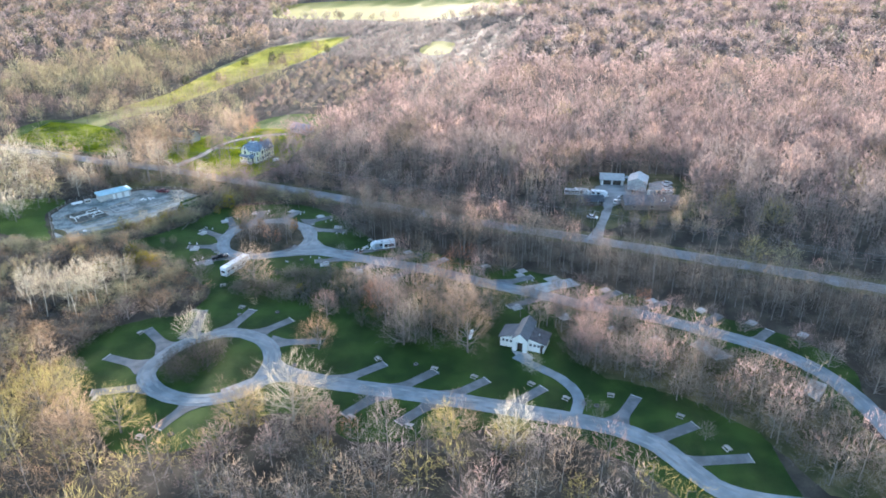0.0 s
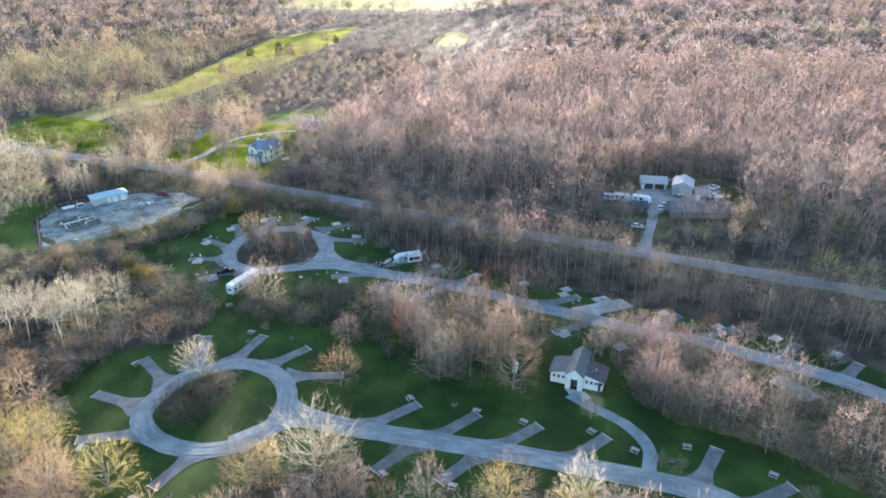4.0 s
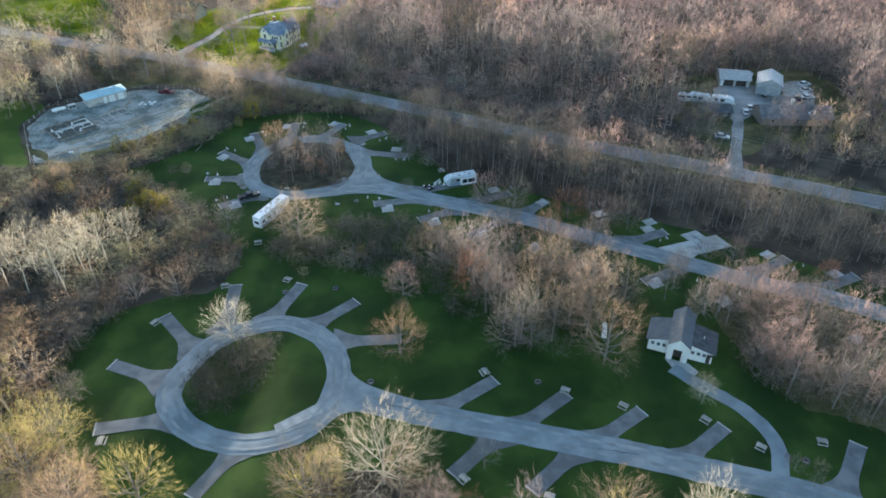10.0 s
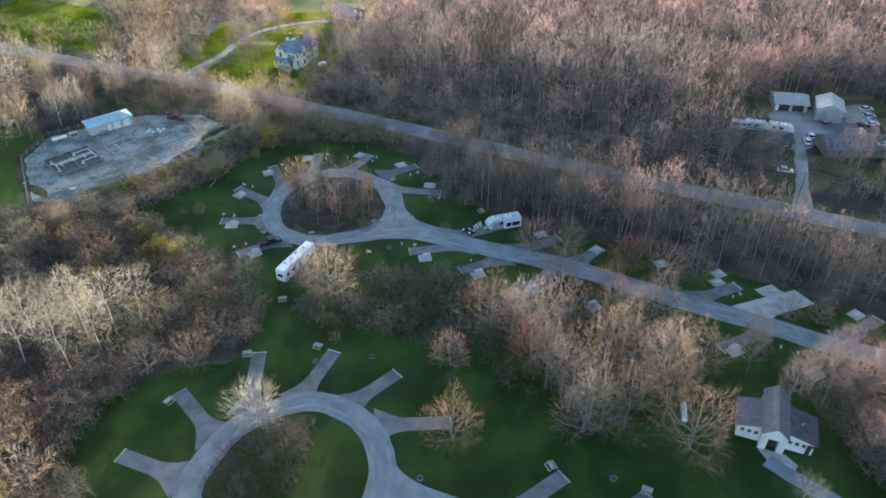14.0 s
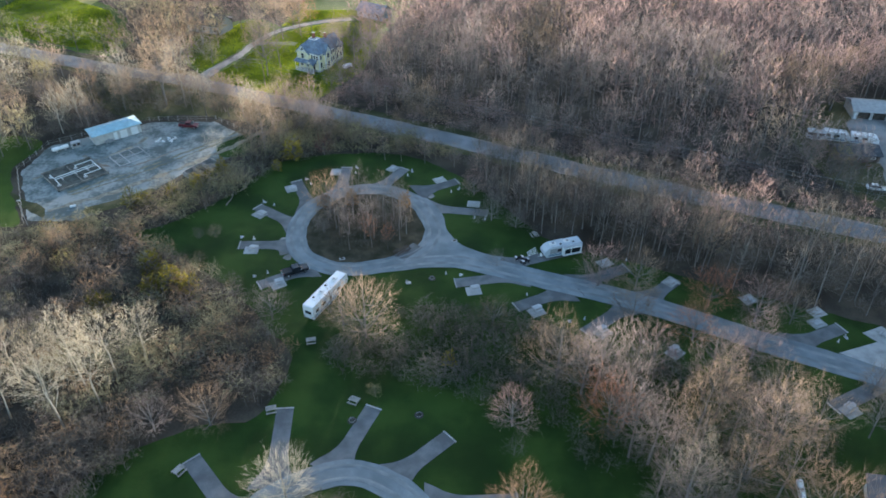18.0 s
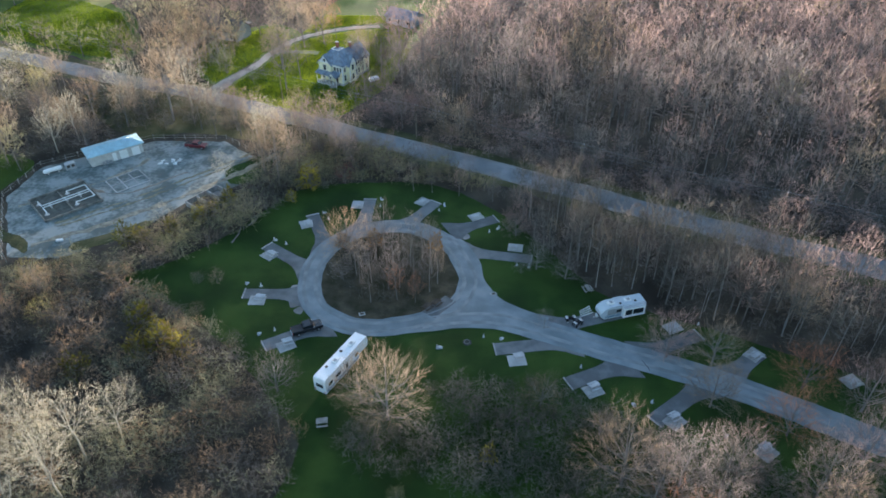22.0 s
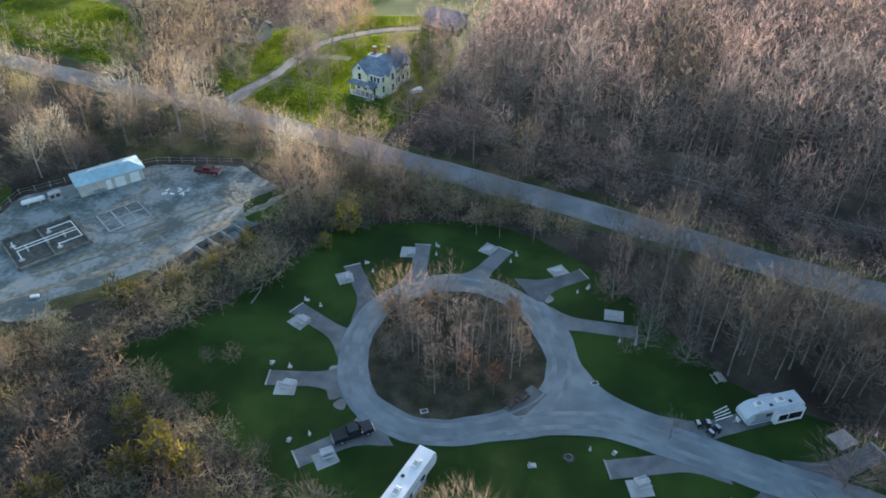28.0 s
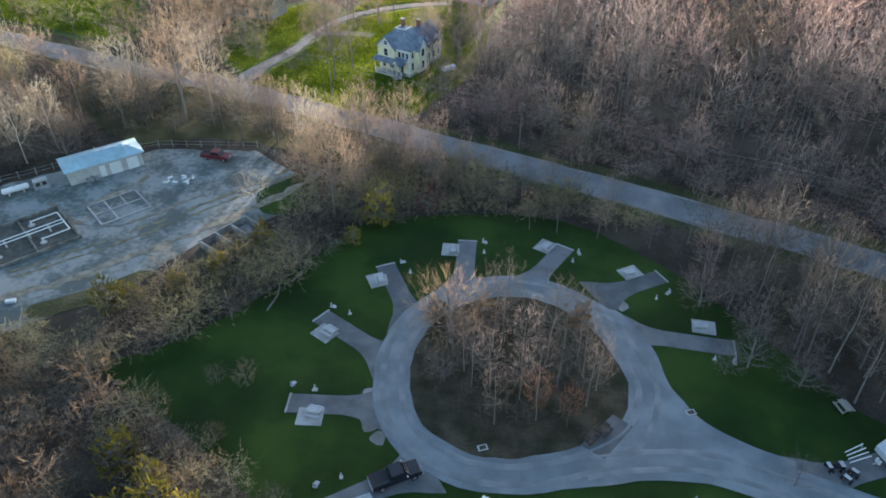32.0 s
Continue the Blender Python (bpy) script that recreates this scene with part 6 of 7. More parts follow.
def fence():
    pts = [(-150.4, 248.4), (-164, 272.2), (-162.5, 286.8), (-150.4, 295.6), (-139.2, 302.6), (-119.4, 303.7), (-105.8, 293.6)]
    f = thing("wire_fence", 0, 0, 0, "weathered post and rail fence round the gravel yard", "fence")
    line = [np.array(a) + (np.array(b) - a) * k / n for a, b in zip(pts, pts[1:]) for n in [round(math.dist(a, b) / 3)] for k in range(n)] + [np.array(pts[-1])]
    for p in line:
        rod("post", f, WEATHERED, (*p, -0.2), (*p, 1.5), 0.07, sides=6)
    for a, b in zip(line, line[1:]):
        for z in (0.55, 1.25):
            rod("rail", f, WEATHERED, (*a, z), (*b, z), 0.028, sides=5)


fence()
sheet("verge", [(-151.5, 247.5), (-165.5, 271.5), (-164.5, 287), (-176, 292), (-196, 284), (-186, 262), (-170, 252)], 0.026, MEADOW, "weedy green grass outside the yard fence", "verge", 0.8, 2.0)
pole = thing("lamp_post", -149, 247.5, 0, "slender grey pole at the yard's corner", "pole")
rod("shaft", pole, WEATHERED, (0, 0, -0.3), (0, 0, 7.0), 0.1, 0.07)
boxes("lamp_head", pole, STEEL, (-0.1, 0.7, -0.12, 0.12, 6.9, 7.05), bevel=0.03)
# ---- vehicles ----
def wheel(parent, x, y, r=0.38, w=0.26):
    """A wheel with its axle along y."""
    t = part("wheel", rod_bm((x, y - w / 2, r), (x, y + w / 2, r), r, sides=16), RUBBER, parent)
    rod("rim", t, STEEL, (x, y - w / 2 - 0.01, r), (x, y + w / 2 + 0.01, r), r * 0.58, sides=12)
    return t


def xz_solid(outline, y0, y1, bevel=0.0):
    """A solid with an outline of (x, z), from y0 to y1."""
    return turn_bm(profile_bm(outline, y0, y1, bevel), Matrix(((0, 1, 0, 0), (1, 0, 0, 0), (0, 0, 1, 0), (0, 0, 0, 1))))


def pickup(x, y, yaw, paint, label):
    """A crew-cab pickup, nose towards +x."""
    t = thing("pickup_truck", x, y, yaw, label, "pickup truck")
    boxes("body", t, paint, (-2.9, -0.75, -0.98, -0.8, 0.55, 1.3), (-2.9, -0.75, 0.8, 0.98, 0.55, 1.3), (-2.9, -2.78, -0.8, 0.8, 0.55, 1.3), (-2.9, 2.85, -0.9, 0.9, 0.45, 0.68), (-0.85, 1.35, -0.98, 0.98, 0.55, 1.2), bevel=0.04)
    part("hood", xz_solid([(1.3, 0.6), (2.85, 0.6), (2.92, 0.95), (2.75, 1.12), (1.3, 1.2)], -0.96, 0.96, 0.05), paint, t)
    cab = part("cab", xz_solid([(-0.8, 1.2), (-0.65, 1.88), (0.75, 1.9), (1.4, 1.2)], -0.86, 0.86, 0.05), paint, t)
    part("windscreen", xz_solid([(0.86, 1.82), (1.44, 1.2), (1.47, 1.23), (0.89, 1.85)], -0.74, 0.74), GLASS, cab)
    part("rear_window", xz_solid([(-0.83, 1.28), (-0.69, 1.8), (-0.72, 1.81), (-0.86, 1.29)], -0.66, 0.66), GLASS, cab)
    for s in (-1, 1):
        part("side_window", xz_solid([(-0.62, 1.28), (-0.52, 1.76), (0.12, 1.78), (0.12, 1.28)], s * 0.875 - 0.01, s * 0.875 + 0.01), GLASS, cab)
        part("side_window", xz_solid([(0.2, 1.28), (0.2, 1.78), (0.72, 1.78), (1.2, 1.28)], s * 0.875 - 0.01, s * 0.875 + 0.01), GLASS, cab)
        boxes("mirror", t, CHROME, (1.0, 1.15, s * 1.12 - 0.12, s * 1.12 + 0.12, 1.2, 1.42), bevel=0.02)
        boxes("headlight", t, CHROME, (2.82, 2.93, s * 0.72 - 0.17, s * 0.72 + 0.17, 0.82, 1.0), bevel=0.02)
        boxes("tail_light", t, TAIL_RED, (-2.94, -2.86, s * 0.88 - 0.08, s * 0.88 + 0.08, 0.85, 1.2))
        for x0 in (-1.85, 1.95):
            wheel(t, x0, s * 0.86, 0.4, 0.28)
    boxes("bed_cover", t, plain("black_bed_cover", (0.025, 0.027, 0.03), 0.6), (-2.8, -0.85, -0.82, 0.82, 1.24, 1.29), bevel=0.01)
    boxes("grille", t, CHROME, (2.88, 2.95, -0.5, 0.5, 0.72, 1.0), bevel=0.02)
    each("bumper", t, CHROME, (2.85, 3.0, -0.95, 0.95, 0.45, 0.65), (-3.0, -2.86, -0.95, 0.95, 0.5, 0.68), bevel=0.03)
    return t


pickup(-81.1, 230.9, 29, BLACK_PAINT, "black crew-cab pickup truck parked on an asphalt spur")
pickup(-126.0, 298.8, -8, RED_PAINT, "dark red pickup truck parked on the gravel yard")


def car(x, y, yaw, paint, label):
    t = thing("car", x, y, yaw, label, "car")
    part("body", xz_solid([(-2.2, 0.35), (2.2, 0.35), (2.28, 0.7), (1.2, 0.95), (-2.2, 0.98), (-2.28, 0.7)], -0.88, 0.88, 0.06), paint, t)
    cab = part("cabin", xz_solid([(-1.9, 0.95), (-1.4, 1.45), (0.3, 1.48), (1.15, 0.95)], -0.76, 0.76, 0.05), GLASS, t, "dark glazed cabin")
    boxes("roof", cab, paint, (-1.35, 0.28, -0.7, 0.7, 1.44, 1.5), bevel=0.02)
    for s in (-1, 1):
        boxes("headlight", t, CHROME, (2.18, 2.3, s * 0.65 - 0.15, s * 0.65 + 0.15, 0.6, 0.75))
        boxes("tail_light", t, TAIL_RED, (-2.3, -2.2, s * 0.7 - 0.12, s * 0.7 + 0.12, 0.7, 0.88))
        for x0 in (-1.4, 1.4):
            wheel(t, x0, s * 0.8, 0.32, 0.22)


car(75.0, 286.3, 75, WHITE, "white car parked beside the homestead drive")
car(77.6, 289.8, 75, SILVER_PAINT, "silver car parked beside the homestead drive")
car(61.5, 268.4, -15, WHITE, "white car among the homestead trees")
car(104.2, 309.6, 10, WHITE, "white car in a row beside the timber deck")
car(102.6, 304.2, 10, SILVER_PAINT, "silver car in a row beside the timber deck")
car(101.0, 298.4, 10, WHITE, "white car in a row beside the timber deck")
car(96.8, 297.0, 80, BLACK_PAINT, "black car beside the timber deck")


SILVER_SHELL = plain("silver_trailer_shell", (0.52, 0.56, 0.6), 0.35, vary=0.06)


def trailer(x, y, yaw, L, label, fifth=False, slide=0, stripe=True, H=3.3, group=""):
    """A travel trailer: its hitch end towards +x, door side -y."""
    t = thing("travel_trailer", x, y, yaw, label, "travel trailer", group)
    h = L / 2
    if fifth:
        out = [(-h, 0.55), (h - 2.8, 0.55), (h - 2.8, 1.5), (h - 0.4, 1.5), (h, 2.2), (h - 0.3, H), (-h + 0.15, H), (-h, H - 0.3)]
    else:
        out = [(-h, 0.5), (h - 0.7, 0.5), (h, 1.3), (h, 2.1), (h - 0.9, H - 0.25), (h - 1.7, H), (-h + 0.25, H), (-h, H - 0.3)]
    shell = part("shell", xz_solid(out, -1.24, 1.24, 0.07), SILVER_SHELL if slide else TRAILER_WHITE, t, "silver-white shell" if slide else "white fibreglass shell")
    if slide:
        for s in (-1, 1):
            boxes("side_band", shell, TRAILER_GREY, (-h + 0.25, h - 1.3, s * 1.25 - 0.012, s * 1.25 + 0.012, 1.45, 2.7), label="dark grey band along the side")
        boxes("rear_cap", shell, TRAILER_GREY, (-h - 0.015, -h + 0.3, -1.26, 1.26, 0.7, H - 0.4), bevel=0.02, label="dark rear cap")
    if stripe:
        for s in (-1, 1):
            each("stripe", shell, STRIPE, (-h + 0.2, h - 2.9 if fifth else h - 0.9, s * 1.25 - 0.008, s * 1.25 + 0.008, 0.85, 1.15), (-h + 0.2, h - 3.1 if fifth else h - 1.2, s * 1.25 - 0.008, s * 1.25 + 0.008, 1.3, 1.4))
    for xc, w in ((-h + 1.4, 1.0), (-h + 3.6, 1.3), (h - 3.6, 1.0)):
        for s in (-1, 1):
            wn = boxes("window", shell, TRAILER_GREY, (xc - w / 2 - 0.06, xc + w / 2 + 0.06, s * 1.25 - 0.02, s * 1.25 + 0.02, 1.72, 2.5))
            boxes("pane", wn, GLASS, (xc - w / 2, xc + w / 2, s * 1.25 - 0.03, s * 1.25 + 0.03, 1.78, 2.44))
    rw = boxes("rear_window", shell, TRAILER_GREY, (-h - 0.02, -h + 0.02, -0.75, 0.75, 1.7, 2.5))
    boxes("pane", rw, GLASS, (-h - 0.03, -h, -0.68, 0.68, 1.77, 2.43))
    d = boxes("door", shell, TRAILER_GREY, (-0.6, 0.15, -1.275, -1.24, 0.6, 2.55))
    boxes("pane", d, GLASS, (-0.45, 0.0, -1.285, -1.27, 1.6, 2.4))
    for xc, w in ((h * 0.5, 0.75), (-h * 0.25, 0.7)):
        a = boxes("roof_unit", t, WHITE, (xc - w, xc + w, -0.42, 0.42, H - 0.02, H + 0.3), bevel=0.1, label="white roof air-conditioner")
        boxes("grille", a, TRAILER_GREY, (xc - w * 0.6, xc + w * 0.3, -0.3, 0.3, H + 0.29, H + 0.315))
    for xc in (-h * 0.55, h * 0.12):
        boxes("vent_cover", t, DARKWOOD, (xc - 0.22, xc + 0.22, 0.3, 0.74, H - 0.02, H + 0.13), bevel=0.04)
    for s in (-1, 1):
        rod("roof_edge", t, TRAILER_GREY, (-h + 0.3, s * 1.2, H - 0.01), (h - (0.5 if fifth else 1.8), s * 1.2, H - 0.01), 0.03, sides=6)
        for k in (-0.45, 0.45):
            wheel(t, -h * 0.12 + k, s * 1.05, 0.36, 0.24)
        boxes("tail_light", t, TAIL_RED, (-h - 0.03, -h + 0.01, s * 1.0 - 0.12, s * 1.0 + 0.12, 0.8, 1.1))
        rod("jack", t, STEEL, (h - (3.2 if fifth else 1.2), s * 0.9, 0), (h - (3.2 if fifth else 1.2), s * 0.9, 0.7), 0.05)
    if slide:
        y0, y1 = sorted((slide * 1.2, slide * 2.05))
        yw = slide * 2.06
        so = boxes("slide_out", t, TRAILER_WHITE, (-h + 0.5, h - 4.2, y0, y1, 0.75, 2.95), bevel=0.05, label="white slide-out room")
        each("window", so, GLASS, (-h + 0.9, -h + 3.0, yw - 0.02, yw + 0.02, 1.35, 2.55), (-h + 3.2, h - 4.6, yw - 0.02, yw + 0.02, 1.35, 2.55))
        boxes("side_room", t, SILVER_SHELL, (h - 5.6, h - 3.6, -slide * 1.2 - 0.55, -slide * 1.2 + 0.55, 0.75, 2.9), bevel=0.05, label="small silver slide-out room")
        boxes("slide_topper", so, TARP, (-h + 0.45, h - 4.15, y0 - 0.03, y1 + 0.03, 2.96, 3.0))
    else:
        rod("awning_roll", t, STEEL, (-h * 0.5, -1.34, 2.95), (h * 0.45, -1.34, 2.95), 0.09)
    if not fifth:
        boxes("hitch", t, STEEL, (h - 0.4, h + 0.9, -0.07, 0.07, 0.42, 0.54))
        for s in (-1, 1):
            rod("gas_bottle", t, WHITE, (h + 0.25, s * 0.2, 0.54), (h + 0.25, s * 0.2, 1.1), 0.16, sides=12)
    return t


trailer(-72.7, 221.4, 64.5, 12.6, "long white fifth-wheel trailer parked on grass by the loop", fifth=True, H=3.7)
trailer(-22.4, 239.2, 199, 9.2, "white and silver travel trailer with slide-out on a spur", slide=1, H=3.2)
sl = thing("awning_frame", -28.9, 238.6, 19, "pale folded awning frames beside the trailer", "awning")
for i in range(4):
    rod("bar", sl, PIPE_WHITE, (-1.4 + 0.15 * i, -0.7 + 0.45 * i, 0.4), (1.0, -0.9 + 0.5 * i, 1.1 + 0.1 * i), 0.07)
rod("foot", sl, STEEL, (-1.3, -0.7, 0), (-1.3, -0.7, 0.5), 0.05)
rod("foot", sl, STEEL, (0.9, 0.5, 0), (0.9, 0.5, 1.2), 0.05)
trailer(56.5, 295.8, -15, 4.4, "small white camper in a row at the homestead", H=2.7, group="trailers at the homestead")
trailer(61.8, 294.9, -17, 7.0, "white travel trailer in a row at the homestead", H=3.1, group="trailers at the homestead")
trailer(69.0, 293.0, -17, 7.4, "white travel trailer beside the homestead drive", H=3.1, group="trailers at the homestead")


def quad_bike(x, y, yaw):
    t = thing("quad_bike", x, y, yaw, "dark quad bike with pale rack by the trailer", "quad bike")
    boxes("body", t, BLACK_PAINT, (-0.8, 0.85, -0.3, 0.3, 0.45, 0.8), bevel=0.08)
    boxes("seat", t, RUBBER, (-0.55, 0.2, -0.18, 0.18, 0.8, 0.95), bevel=0.05)
    each("rack", t, STEEL, (-1.0, -0.55, -0.4, 0.4, 0.9, 0.95), (0.5, 0.95, -0.4, 0.4, 0.9, 0.95))
    each("fender", t, BLACK_PAINT, (-0.95, -0.3, -0.55, 0.55, 0.65, 0.72), (0.3, 0.95, -0.55, 0.55, 0.65, 0.72), bevel=0.03)
    rod("handlebar", t, STEEL, (0.35, -0.4, 1.1), (0.35, 0.4, 1.1), 0.025)
    for a in (-0.65, 0.65):
        for s in (-1, 1):
            wheel(t, a, s * 0.5, 0.28, 0.24)


quad_bike(-31.9, 236.7, 10)
quad_bike(-30.6, 235.6, 40)

# ---- the homestead ----
g = thing("garage", 78.8, 312.6, -9, "tan two-bay garage with pale roof and open doors", "garage")
each("wall", g, BLOCK, (-5.2, 5.2, 4.2, 4.5, 0, 2.9), (-5.2, -4.9, -4.5, 4.2, 0, 2.9), (4.9, 5.2, -4.5, 4.2, 0, 2.9), (-4.9, -3.9, -4.5, -4.2, 0, 2.9), (-0.4, 0.4, -4.5, -4.2, 0, 2.9), (4.1, 4.9, -4.5, -4.2, 0, 2.9), (-3.9, -0.4, -4.5, -4.2, 2.3, 2.9), (0.4, 4.1, -4.5, -4.2, 2.3, 2.9))
part("roof", gable_bm(-5.2, 5.2, -4.5, 4.5, 2.9, 4.4, "x", 0.5), plain("pale_shingles", (0.42, 0.41, 0.4), 0.7), g)
# Dark panels behind the open bays take the place of interior shade.
each("door_opening", g, DARKWOOD, (-3.9, -0.4, -3.9, -3.8, 0, 2.3), (0.4, 4.1, -3.9, -3.8, 0, 2.3))
boxes("side_door", g, WHITE, (-4.85, -4.05, -4.54, -4.5, 0, 2.0))
PALE_METAL = plain("pale_grey_metal_siding", (0.4, 0.4, 0.395), 0.6, vary=0.15)
b = thing("barn", 89.2, 305.4, -20, "pale grey metal barn with gabled roof", "barn")
boxes("wall", b, PALE_METAL, (-4.1, 4.1, -5.0, 5.0, 0, 4.2))
part("roof", gable_bm(-4.1, 4.1, -5.0, 5.0, 4.2, 6.1, "y", 0.3), plain("pale_metal_roof", (0.46, 0.48, 0.49), 0.5, 0.2), b)
for s in (-1, 1):
    part("gable", gable_wall_bm(-4.1, 4.1, s * 5.0 - 0.1, 4.2, 5.95), PALE_METAL, b)
boxes("barn_door", b, TRAILER_GREY, (-3.3, -0.6, -5.06, -5.0, 0, 2.9))
for i in range(12):
    boxes("seam", b, PALE_METAL, (-4.05 + 0.73 * i, -4.0 + 0.73 * i, -5.03, -5.0, 0, 4.2))
d = thing("timber_deck", 98, 304.5, -14, "pale timber deck beside the barn", "deck")
for i in range(16):
    boxes("plank", d, WEATHERED, (-3.6, 3.6, -5.6 + 0.7 * i, -5.6 + 0.7 * i + 0.66, 0.2, 0.26))
each("joist", d, DARKWOOD, (-3.4, -3.2, -5.5, 5.5, 0, 0.2), (3.2, 3.4, -5.5, 5.5, 0, 0.2))
for i, (x, y) in enumerate(((102.6, 305.6), (102.9, 308.5), (101.8, 302.5), (99.5, 297.5), (97.3, 296.8), (101.0, 299.5), (86, 299.2), (84.5, 318.5), (87.5, 318))):
    b = thing("storage_crate", x, y, 20 * i, "pale crate among yard clutter", "crate", "yard clutter of the homestead", 0.04)
    boxes("body", b, WHITE if i % 3 else DARKWOOD, (-0.7, 0.7, -0.5, 0.5, 0, 0.9), bevel=0.05)
    boxes("lid", b, TARP, (-0.74, 0.74, -0.54, 0.54, 0.9, 0.97))

# ---- campsites ----
CONCRETE_PADS = [(-92.8, 238.7), (-94.3, 253.2), (-89, 265.2), (-78.6, 273.8), (-63.5, 276), (-50.7, 270.4), (-41.9, 259.1), (-84.1, 226.7), (-42.2, 225.6), (-29.4, 219.3), (-16.9, 213.5),
                 (-12.9, 235.9), (0.2, 229.6), (15.1, 224.2), (26.5, 217.3), (-3.9, 208.2), (23.4, 194.7), (37.6, 188.4), (51, 182.2), (62.4, 176.6), (54, 206.4), (67.5, 199), (81.3, 193), (94.2, 185.4), (106.7, 178.5), (27.7, 220.5)]
SPUR_MID = [(np.array(a) * 0.3 + np.array(b) * 0.7, math.degrees(math.atan2(b[1] - a[1], b[0] - a[0]))) for a, b in SPURS]


def site_yaw(x, y):
    return min(SPUR_MID, key=lambda m: ((m[0] - (x, y)) ** 2).sum())[1]


def concrete_pad():
    p = thing("concrete_pad", 0, 0, 0, "pale square concrete pad beside a parking spur", "concrete pad", "campsite pads")
    boxes("slab", p, CONCRETE, (-1.6, 1.6, -1.35, 1.35, -0.1, 0.1), bevel=0.02)
    return p


def picnic_table(wood, label, group):
    t = thing("picnic_table", 0, 0, 0, label, "picnic table", group)
    for i in range(5):
        boxes("top_plank", t, wood, (-0.92, 0.92, -0.4 + 0.162 * i, -0.4 + 0.162 * i + 0.15, 0.71, 0.75))
    for s in (-1, 1):
        for k in (0, 1):
            lo = s * (0.66 + 0.15 * k)
            boxes("seat_plank", t, wood, (-0.92, 0.92, min(lo, lo + s * 0.13), max(lo, lo + s * 0.13), 0.42, 0.46))
        boxes("cross_beam", t, wood, (s * 0.75 - 0.04, s * 0.75 + 0.04, -0.8, 0.8, 0.36, 0.42))
        for e in (-1, 1):
            rod("leg", t, wood, (s * 0.75, e * 0.62, 0), (s * 0.75, e * 0.25, 0.71), 0.05, sides=4)
    return t


pad = concrete_pad()
pale_table = picnic_table(TARP, "pale grey picnic table on a concrete pad", "picnic tables")
first = True
for i, (x, y) in enumerate(CONCRETE_PADS):
    yaw = site_yaw(x, y)
    m = pose(x, y, 0, 0, 0, yaw)
    if first:
        pad.matrix_basis = m
    else:
        copy_thing(pad, m)
    a = radians(yaw)
    tx, ty = x - 0.5 * math.cos(a) + 0.5 * math.sin(a), y - 0.5 * math.sin(a) - 0.5 * math.cos(a)
    mt = pose(tx, ty, 0.1, 0, 0, yaw + (i * 37 % 23) - 11)
    if first:
        pale_table.matrix_basis = mt
    else:
        copy_thing(pale_table, mt)
    first = False
TABLES = [(-18.2, 165.6), (8.3, 157), (23.3, 153.8), (-22.8, 140.2), (-8.2, 136.8), (-89.9, 179.4), (-72, 132.8), (-89.1, 147.6), (43.3, 148.9), (-77.9, 192.2), (-63.7, 194.6), (58.7, 140.4),
          (66, 128.6), (-73.9, 209.4), (-27.8, 245.8), (-2.4, 160.8), (31.6, 147.6)]
wood_table = picnic_table(WEATHERED, "weathered wooden picnic table on the grass", "picnic tables")
for i, (x, y) in enumerate(TABLES):
    m = pose(x, y, 0.04, 0, 0, site_yaw(x, y) + 80 + i * 29 % 40)
    if i == 0:
        wood_table.matrix_basis = m
    else:
        copy_thing(wood_table, m)


def grill():
    g = thing("fire_grill", 0, 0, 0, "pale fire grill with upright back on the grass", "fire grill", "campsite grills")
    boxes("base", g, TARP, (-0.75, 0.75, -0.45, 0.45, 0, 0.1), bevel=0.03)
    boxes("back", g, TARP, (0.45, 0.6, -0.3, 0.3, 0.1, 0.95), bevel=0.03)
    boxes("grate", g, STEEL, (-0.4, 0.3, -0.3, 0.3, 0.3, 0.33))
    each("side", g, STEEL, (-0.42, 0.32, -0.34, -0.3, 0.15, 0.36), (-0.42, 0.32, 0.3, 0.34, 0.15, 0.36))
    return g


def pedestal():
    p = thing("utility_pedestal", 0, 0, 0, "small white utility pedestal on a concrete foot", "utility pedestal", "campsite pedestals")
    boxes("foot", p, CONCRETE, (-0.45, 0.45, -0.35, 0.35, 0, 0.1), bevel=0.02)
    boxes("post", p, WHITE, (-0.12, 0.12, -0.1, 0.1, 0.1, 0.9), bevel=0.02)
    boxes("hood", p, TRAILER_GREY, (-0.16, 0.16, -0.14, 0.14, 0.9, 1.05), bevel=0.02)
    return p


GRILLS = [(-56.2, 227.9), (-96.2, 243.7), (-89.8, 229.4), (-94.3, 258.7), (-85.7, 269.9), (-73.2, 276.2), (-58.2, 274.6), (-45.7, 266), (-39.2, 252.6), (-23, 216.6), (-44.9, 230.9), (-9.3, 211), (30.5, 213.2), (42, 191), (36.5, 194.5), (58, 200.5)]
PEDESTALS = [(-93.2, 243), (-87.2, 230.6), (-91.6, 257.4), (-84.2, 267.4), (-73.2, 273.4), (-59.3, 272.4), (-47.6, 264.6), (-41.7, 252.9), (-19.9, 217.3), (-48.2, 231.2), (-31.0, 224.6), (-8, 237), (28.5, 212), (33.5, 196), (61, 202)]
for build, spots in ((grill, GRILLS), (pedestal, PEDESTALS)):
    one = build()
    for i, (x, y) in enumerate(spots):
        m = pose(x, y, 0.03, 0, 0, site_yaw(x, y) + i * 67 % 90) @ Matrix.Diagonal((0.78, 0.78, 0.85, 1))
        if i == 0:
            one.matrix_basis = m
        else:
            copy_thing(one, m)


BURNT = plain("ash_and_scorched_earth", (0.07, 0.068, 0.06), 0.95, vary=0.4, bump=0.5)
RUST = plain("rusty_iron", (0.25, 0.235, 0.22), 0.8, vary=0.3)


